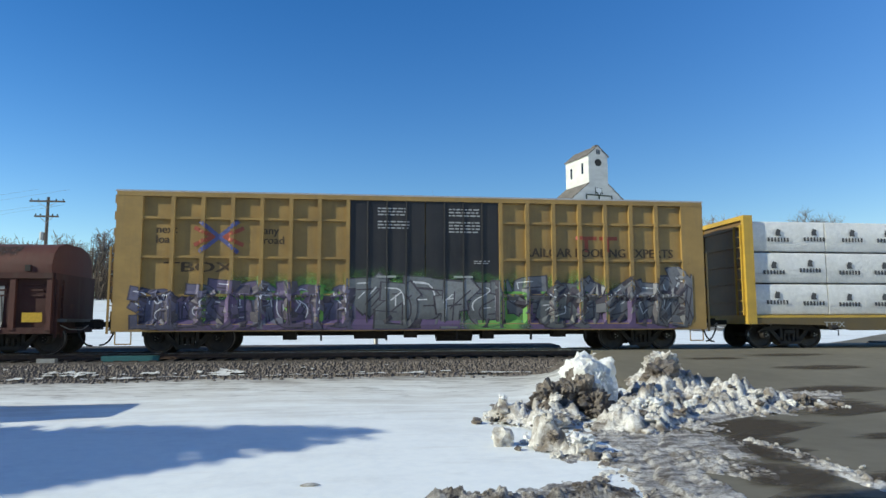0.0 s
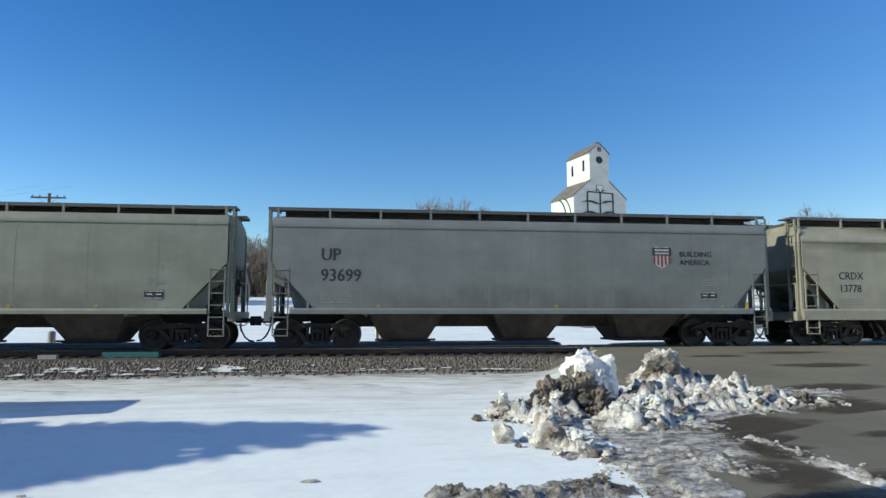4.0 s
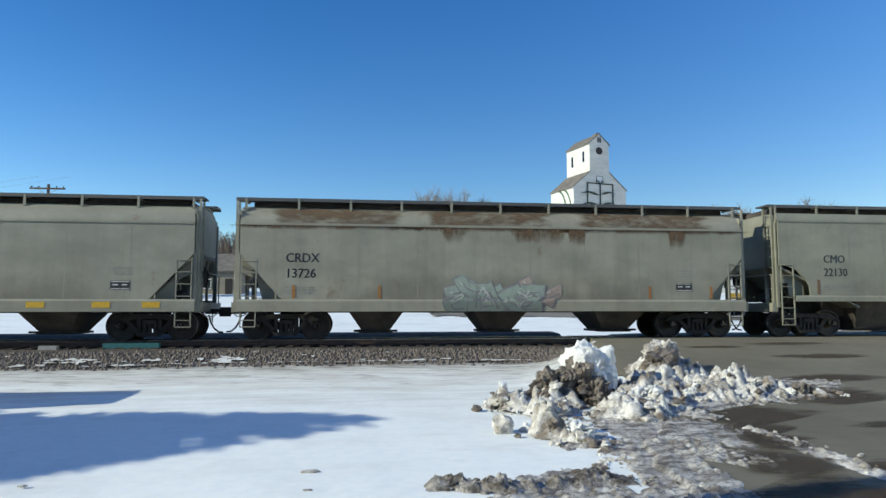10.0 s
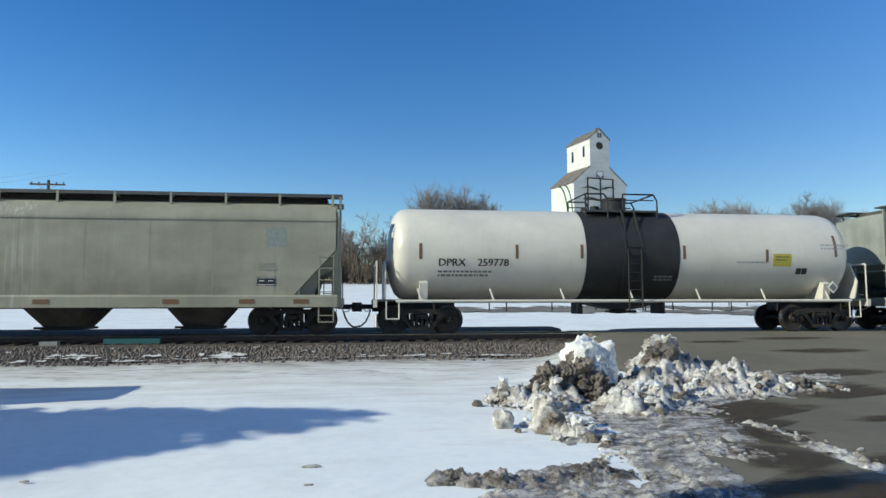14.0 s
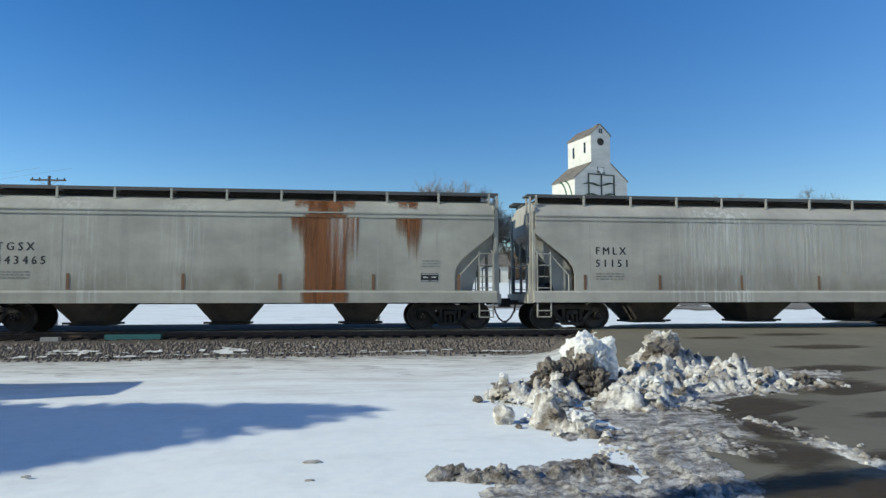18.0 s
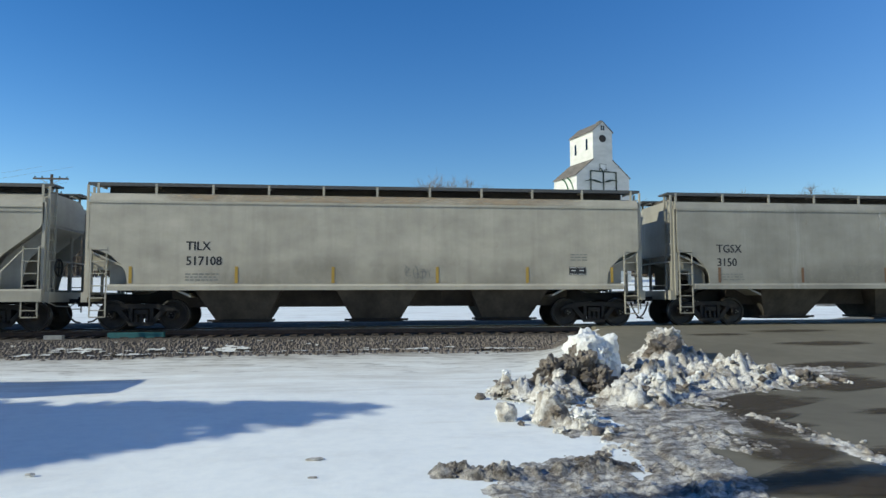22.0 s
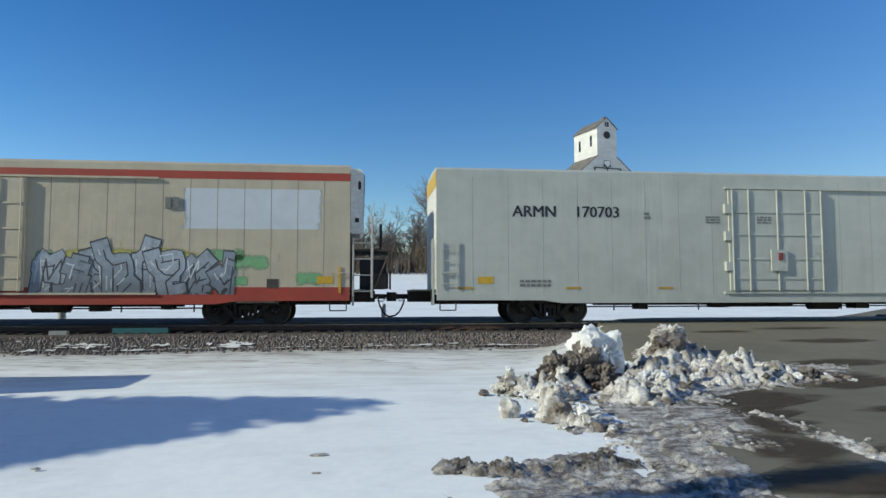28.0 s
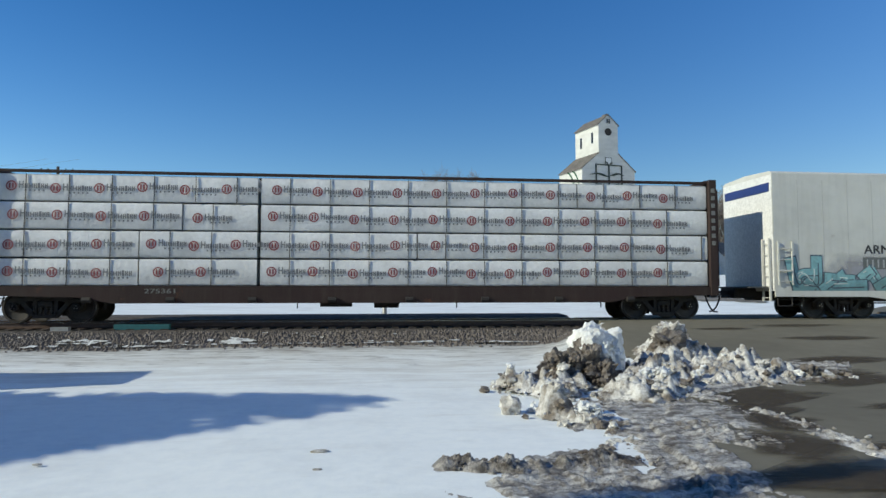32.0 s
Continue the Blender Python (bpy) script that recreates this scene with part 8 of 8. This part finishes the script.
    if unit:       # cooling unit at the leading end
        white = end_mat or mat
        part("end_panel", Shape().box(b + 0.004, b + 0.03, -w + 0.03, w - 0.03, 1.0, 2.86), BLACK, c)
        u = part("cooling_unit", Shape().prism([(b + 0.005, 2.87), (b + 0.3, 2.87), (b + 0.42, 3.0), (b + 0.42, top - 0.2), (b + 0.34, top - 0.07), (b + 0.005, top - 0.03)], "y", -1.12, 1.12), white, c, "white cooling unit with a dark grille")
        if unit_top:
            part("unit_cap", Shape().prism([(b + 0.006, top - 0.5), (b + 0.43, top - 0.5), (b + 0.43, top - 0.19), (b + 0.345, top - 0.06), (b + 0.006, top - 0.02)], "y", -1.13, 1.13), unit_top, u, "yellow upper casing")
        for k in range(5):
            z = top - 0.26 - k * 0.085
            part("grille_slat", Shape().box(b + 0.421, b + 0.445, -1.0, 1.0, z, z + 0.045), BLACK, u)
        part("dark_panel", Shape().prism([(-1.08, top - 0.62), (1.08, top - 0.62), (1.08, top - 1.3), (-0.55, top - 1.3), (-1.0, top - 1.1)], "x", b + 0.421, b + 0.436), BLACK, u, "dark air intake panel")
        part("intake", Shape().prism([(b + 0.24, 4.3), (b + 0.28, 4.25), (b + 0.33, 4.3), (b + 0.33, 4.5), (b + 0.28, 4.56), (b + 0.24, 4.5)], "y", -1.135, -1.119), BLACK, u)
        part("drain_hole", Shape().box(b + 0.14, b + 0.27, -1.13, -1.119, 3.22, 3.36), BLACK, u)
        part("fuel_tank", Shape().box(b + 0.3, b + 1.15, -1.05, 1.2, 1.12, 2.05), BLACK, c)
        part("shelf", Shape().box(b + 0.05, b + 1.3, -1.3, 1.3, 2.3, 2.36), UNDER, c)
        part("shelf_strut", Shape().box(b + 1.22, b + 1.28, -1.3, -1.24, 1.1, 2.3).tube((b + 1.25, -1.3, 2.28), (b + 0.74, -1.3, 1.12), 0.035), UNDER, c)
        part("valve_box", Shape().box(b + 0.75, b + 1.2, -1.25, -0.8, 1.12, 1.6), UNDER, c)
        part("standing_pipe", Shape().tube((b + 1.0, 0.6, 2.36), (b + 1.0, 0.6, 3.35), 0.05), UNDER, c)
        rail_mat = UNDER if unit_top else GALV
        part("ladder_rail", Shape().tube((b + 0.1, -w + 0.02, 0.85), (b + 0.1, -w + 0.02, 2.5), 0.022).tube((b + 0.68, -w + 0.02, 0.85), (b + 0.68, -w + 0.02, 3.4), 0.04), rail_mat, c)
        for k in range(4):
            part("rung", Shape().tube((b + 0.1, -w + 0.02, 1.04 + k * 0.5), (b + 0.68, -w + 0.02, 1.04 + k * 0.5), 0.02, 5), rail_mat, c)
    running_gear(c, half, b - bogie)
    part("under_gear", Shape().box(-1.5, 1.2, -0.5, 0.5, 0.55, 0.75).lathe([(0.001, 1.6), (0.22, 1.65), (0.22, 2.7), (0.001, 2.75)], "x", 10, at=(0, -0.7, 0.62)).tube((-6, -0.4, 0.6), (6, -0.4, 0.6), 0.03), IRON, c)
    part("train_pipe", Shape().tube((-b + 0.4, -0.9, 0.66), (b - 0.4, -0.9, 0.66), 0.03).tube((-b + 4.6, -0.2, 0.52), (b - 4.6, -0.2, 0.52), 0.025), IRON, c)
    part("centre_sill", Shape().box(-b, b, -0.3, 0.3, 0.62, 0.94), IRON, c)
    for k, x in enumerate((-4.6, -1.9, 0.4, 3.3, 5.4)):
        part("hanger_box", Shape().box(x, x + 0.35 + 0.15 * (k % 2), -0.85, -0.35, 0.44 + 0.05 * (k % 3), 0.7), IRON, c)
    for x in (-5.6, -2.7, 2.4, 4.4, 6.5):
        part("cable_drop", Shape().tube((x, -1.3, 0.8), (x, -1.3, 0.42), 0.025), IRON, c)
    for x in (-b + 1.3, b - plate):
        part("sill_plate", Shape().box(x, x + 0.5, -w - 0.012, -w - 0.004, 1.28, 1.5), YELLOW, c, "yellow stencil plate")
    return c, b, -w - 0.008


def reefer_face(d0, d1):
    """The front of a refrigerator wagon's side: sill, panels, door."""
    def depth(x, z):
        if d0 - 0.02 < x < d1 + 0.02 and z > 1.07:
            return -1.645
        return -1.557 if z < 0.96 else -1.548
    return depth


c, b, y = reefer(23, "dull white refrigerator wagon with a ribbed sliding door", (0.425, 0.44, 0.40), 25, None, (-1.73, 1.63), end_mat=CLAPBOARD, band=True, n=20, bogie=3.75, plate=1.15)
letters("ARMN", 0.51, -b + 2.42, 3.42, y, INK, c)
letters("170703", 0.51, -b + 4.45, 3.42, y, INK, c)
shield(c, b - 3.3, 3.68, y, 0.62)
letters("BUILDING", 0.22, b - 2.75, 3.72, y, INK, c)
letters("AMERICA", 0.22, b - 2.75, 3.5, y, INK, c)
for x, z, w_, n_ in ((-b + 2.65, 1.4, 1.0, 2), (-2.5, 3.5, 0.5, 3), (-0.75, 3.5, 0.5, 3), (b - 1.1, 1.9, 0.6, 3), (-b + 6.8, 3.6, 0.22, 2)):
    bars(x, z, y if not -1.75 < x < 1.6 else -1.647, w_, 0.26, n_, FADED, c, seed=int(x * 3 + 60))
reflectors(c, (-b + 0.9, -b + 4.4, -b + 7.5, -b + 16.7, -b + 19.5), 1.1, y, 0.08, 0.5, OCHRE)
part("stencil_plate", Shape().box(b - 0.5, b - 0.15, y - 0.006, y, 1.18, 1.36), YELLOW, c)
for z in (2.0, 3.8):
    part("door_stop", Shape().box(5.95, 6.11, y - 0.12, y, z, z + 0.3), GALV, c)

RED_TRIM = paint("red_trim", (0.33, 0.048, 0.028), 40, 0.2, 0.1)
c, b, y = reefer(24, "tan refrigerator wagon with red bands and colourful graffiti", (0.45, 0.395, 0.295), 26, RED_TRIM, (-2.0, 1.75), end_mat=WHITE, n=28, side_ladder=False, plate=1.0, bogie=3.2)
ORANGE_RED = plain("orange_red_emblem", (0.50, 0.07, 0.02), 0.5)
s = Shape()
q = -b + 2.1
s.prism([(q + 0.16, 3.3), (q, 3.46), (q, 3.86), (q + 0.2, 4.04), (q + 1.35, 4.04), (q + 1.27, 3.85), (q + 1.07, 3.85), (q + 1.02, 3.3), (q + 0.82, 3.3), (q + 0.78, 3.4), (q + 0.61, 3.3)], "y", y - 0.004, y)
em = part("emblem", s, ORANGE_RED, c, "orange-red emblem with a pale snowflake")
fl = Shape()
for k in range(3):
    a = k * math.pi / 3
    dx, dz = 0.2 * math.cos(a), 0.2 * math.sin(a)
    fl.tube((-b + 2.5 - dx, y - 0.008, 3.68 - dz), (-b + 2.5 + dx, y - 0.008, 3.68 + dz), 0.022, 4)
part("snowflake", fl, WHITE, em)
s = Shape()
for k in range(10):
    if k != 4:
        s.prism([(-b + 1.4 + k * 0.28, 2.8), (-b + 1.61 + k * 0.28, 2.8), (-b + 1.66 + k * 0.28, 3.1), (-b + 1.45 + k * 0.28, 3.1)], "y", y - 0.004, y)
part("name_bars", s, ORANGE_RED, c)
part("number_patch", Shape().box(-b + 2.25, -b + 3.3, y - 0.006, y + 0.001, 2.42, 2.74), WHITE, c)
letters("ARMN", 0.3, -b + 2.32, 2.48, y - 0.008, RED, c)
bars(-b + 2.4, 2.2, y, 1.0, 0.2, 1, PALE_MARK, c, seed=5, fill=0.8)
letters("PITTSBURGH", 0.22, -0.78, 4.02, -1.648, FADED, c)
mist(c, b - 5.1, b - 0.75, 2.94, 4.17, -1.5402, film("pale_overpaint", (0.43, 0.48, 0.52), (0.56, 0.60, 0.64), (1, 1, 1), 1.2, (0.055, 0.12), False, 0.93, hold=True), "paint_patch")
part("gold_plate", Shape().box(-2.67, -2.39, y - 0.006, y, 3.02, 3.3), YELLOW, c)
for x in (-5.5, -5.27):
    part("door_stop", Shape().box(b + x, b + x + 0.16, y - 0.05, y, 3.55, 3.88), FADED, c)
part("corner_post", Shape().box(b - 0.34, b - 0.27, y - 0.03, y, 1.0, 1.8), YELLOW, c)
y24 = reefer_face(-2.0, 1.75)
black = film("black_mist", (0.015, 0.015, 0.02), (0.03, 0.03, 0.035), (1, 1, 1), 2.6, (0.2, 0.26), True, 0.97)
mist(c, -b + 1.3, -2.1, 0.86, 2.9, y24, black)
blue_pink = spray("spray_bluepink", ((0.012, 0.075, 0.25), (0.022, 0.12, 0.33), (0.010, 0.05, 0.19), (0.018, 0.09, 0.28), (0.30, 0.36, 0.46), (0.010, 0.012, 0.022)), (0.26, 0.04, 0.13))
graffiti(c, -b + 3.15, -3.3, 0.78, 2.25, y24, blue_pink, 72, 7, True, 0.17, under=5)
pink = spray("spray_pink", ((0.36, 0.06, 0.17), (0.30, 0.05, 0.18), (0.5, 0.35, 0.42), (0.03, 0.012, 0.03)))
graffiti(c, -b + 1.9, -b + 3.3, 0.8, 1.4, y24, pink, 73, 3, False, 0.2)
scrawl(c, -b + 1.9, -b + 3.3, 1.5, 1.7, y24, GREYED, 70, 9, 0.018)
scrawl(c, -b + 0.4, -b + 1.5, 3.55, 3.9, y24, OLIVE_INK, 74, 4, 0.022)
scrawl(c, -b + 0.3, -b + 1.8, 3.15, 3.5, y24, OLIVE_INK, 75, 6, 0.022)
yel_mist = film("yellow_mist", (0.36, 0.26, 0.04), (0.42, 0.32, 0.08), (1, 1, 1), 1.5, (0.12, 0.25), True)
mist(c, -b + 0.85, -b + 1.65, 0.9, 2.1, y24, yel_mist)
for k in range(4):
    scrawl(c, -b + 0.95, -b + 1.5, 1.05 + k * 0.4, 1.38 + k * 0.4, y24, OLIVE_INK, 90 + k, 1, 0.12)
grey_blue = spray("spray_greyblue", ((0.20, 0.235, 0.275), (0.25, 0.285, 0.33), (0.16, 0.19, 0.23), (0.45, 0.48, 0.5), (0.03, 0.035, 0.045)))
lime = film("lime_mist", (0.13, 0.33, 0.15), (0.22, 0.42, 0.22), (1, 1, 1), 2.6, (0.22, 0.42), False, 0.85, hold="soft")
for x0, x1, z0, z1 in ((b - 4.4, b - 3.0, 1.8, 2.45), (b - 3.7, b - 2.3, 1.55, 2.3), (b - 3.6, b - 3.0, 1.1, 1.6), (b - 1.75, b - 0.7, 1.1, 1.75), (1.95, 2.6, 1.7, 2.4)):
    mist(c, x0, x1, z0, z1, y24, lime)
straw = film("straw_mist", (0.40, 0.38, 0.08), (0.45, 0.42, 0.14), (1, 1, 1), 2.2, (0.2, 0.42), False, 0.8, hold="soft")
mist(c, 2.2, b - 4.0, 1.5, 2.5, y24, straw)
mist(c, b - 3.6, b - 2.0, 0.7, 0.94, y24, film("sill_wear", (0.16, 0.12, 0.09), (0.22, 0.17, 0.13), (1, 1, 1), 2.0, (0.1, 0.4), False, 0.8, hold=True), "worn_paint")
graffiti(c, 2.0, b - 3.6, 0.74, 2.3, y24, grey_blue, 81, 8, True, 0.15)
part("vent_plate", Shape().box(b - 2.5, b - 2.15, y - 0.006, y, 1.14, 1.42), UNDER, c)

c, b, y = reefer(25, "off-white refrigerator wagon with turquoise graffiti along its foot", (0.595, 0.585, 0.535), 27, None, (-1.6, 2.1), end_mat=WHITE, unit_top=YELLOW)
letters("ARMN", 0.43, -b + 3.25, 2.2, y, INK, c, squeeze=1.1)
part("number_shadow", Shape().box(-b + 3.2, -b + 4.85, y - 0.004, y, 1.68, 2.08), PATCH, c)
letters("111192", 0.4, -b + 3.25, 1.73, y - 0.006, GALV, c)
shield(c, b - 2.75, 3.35, y, 0.66)
letters("BUILDING", 0.22, b - 2.3, 3.36, y, INK, c)
letters("AMERICA", 0.22, b - 2.3, 3.12, y, INK, c)
y25 = reefer_face(-1.6, 2.1)
haze = film("lilac_haze", (0.31, 0.305, 0.34), (0.37, 0.365, 0.39), (1, 1, 1), 1.0, (0.12, 0.32), True, 0.8)
mist(c, -b + 0.05, b - 0.05, 0.88, 2.7, y25, haze)
turq = spray("spray_turquoise", ((0.13, 0.30, 0.32), (0.19, 0.37, 0.38), (0.27, 0.38, 0.34), (0.16, 0.33, 0.35), (0.5, 0.56, 0.54), (0.05, 0.08, 0.11)))
graffiti(c, -b + 0.3, -1.2, 0.88, 2.15, y25, turq, 83, 7, False, 0.15)
graffiti(c, 6.0, b - 0.3, 0.88, 2.05, y25, turq, 84, 4, False, 0.15)
lil = spray("spray_bats", ((0.26, 0.24, 0.30), (0.31, 0.30, 0.36), (0.42, 0.40, 0.46), (0.1, 0.09, 0.14)))
graffiti(c, 3.0, 5.8, 0.92, 1.95, y25, lil, 85, 2, True)
graffiti(c, -1.0, 3.8, 1.1, 1.9, y25, lil, 86, 5)
drip = film("rust_drip", (0.12, 0.065, 0.03), (0.20, 0.12, 0.065), (3, 3, 0.3), 2.2, (0.14, 0.5), most=0.6)
for x, q in ((b - 7.6, 3.5), (b - 7.3, 3.1), (b - 6.7, 3.6), (b - 5.9, 3.7), (b - 5.2, 3.2)):
    sheet_stain(c, x, x + 0.16, q, 4.44, y, drip)
part("gold_plate", Shape().box(-3.2, -2.95, y - 0.006, y, 2.2, 2.48), YELLOW, c)
part("end_band", Shape().box(-b - 0.03, -b - 0.014, -1.4, 1.4, 4.3, 4.6), NAVY, c, "blue band across the end wall")

c, b = centrebeam(26, "dark brown centrebeam flatcar stacked with white-wrapped lumber bundles", FRAME_BROWN, 4, WRAP, ring_mark, "white-wrapped bundle of lumber with red ring marks", deck=1.1, top=4.6, spans=((0.187, 0.347), (0.187, 0.347, 0.565), (0.243, 0.347), (0.347, 0.8)), strap=1.22, post=0.12)
part("top_edge", Shape().box(-b, b, -1.36, -1.22, 4.5, 4.58), FRAME_BROWN, c)
s = Shape()
for k in range(8):
    s.box(b - 0.07, b + 0.06, -1.506, -1.502, 4.2 - k * 0.25, 4.34 - k * 0.25)
part("name_bars", s, FADED, c)
letters("275361", 0.2, -b + 4.5, 0.88, -1.46, FADED, c, squeeze=1.6)


def run(t):
    """How far the train has rolled."""
    return SPEED * t + GAIN * t * t / 2


def when(way):
    """The time at which it has rolled so far, within the clip."""
    return min(SECONDS, max(0.0, (math.sqrt(max(0.0, SPEED * SPEED + 2 * GAIN * way)) - SPEED) / GAIN))


def motions():
    """The train rolls by, gathering pace a little; its wheels turn."""
    for ob, x in CARS:
        walk(ob, [(t, pose(x + run(t), TRACK_Y, RAIL_Z)) for t in range(0, 33, 2)])
    where = dict((ob.name, x) for ob, x in CARS)
    for ob, car, dx, local in WHEELS:
        x0 = where[car.name] + dx
        t0, t1 = when(-19 - x0), when(25 - x0)
        rows = [(0.0, pose(local, 0, 0.457))]
        turn = 0.0
        if t1 > t0:
            k0, k1 = math.ceil(t0 * FPS), math.floor(t1 * FPS)
            for k in range(max(1, k0), k1 + 1):
                turn += math.degrees((run(k / FPS) - run((k - 1) / FPS)) / 0.457)
                rows.append((k / FPS, Matrix.Translation((local, 0, 0.457)) @ Matrix.Rotation(radians(turn), 4, "Y")))
        if rows[-1][0] < SECONDS - 0.01:
            rows.append((SECONDS, rows[-1][1]))
        if len(rows) > 2 and rows[1][0] > 0.1:
            rows.insert(1, (rows[1][0] - 1 / FPS, rows[0][1]))
        walk(ob, rows)


motions()
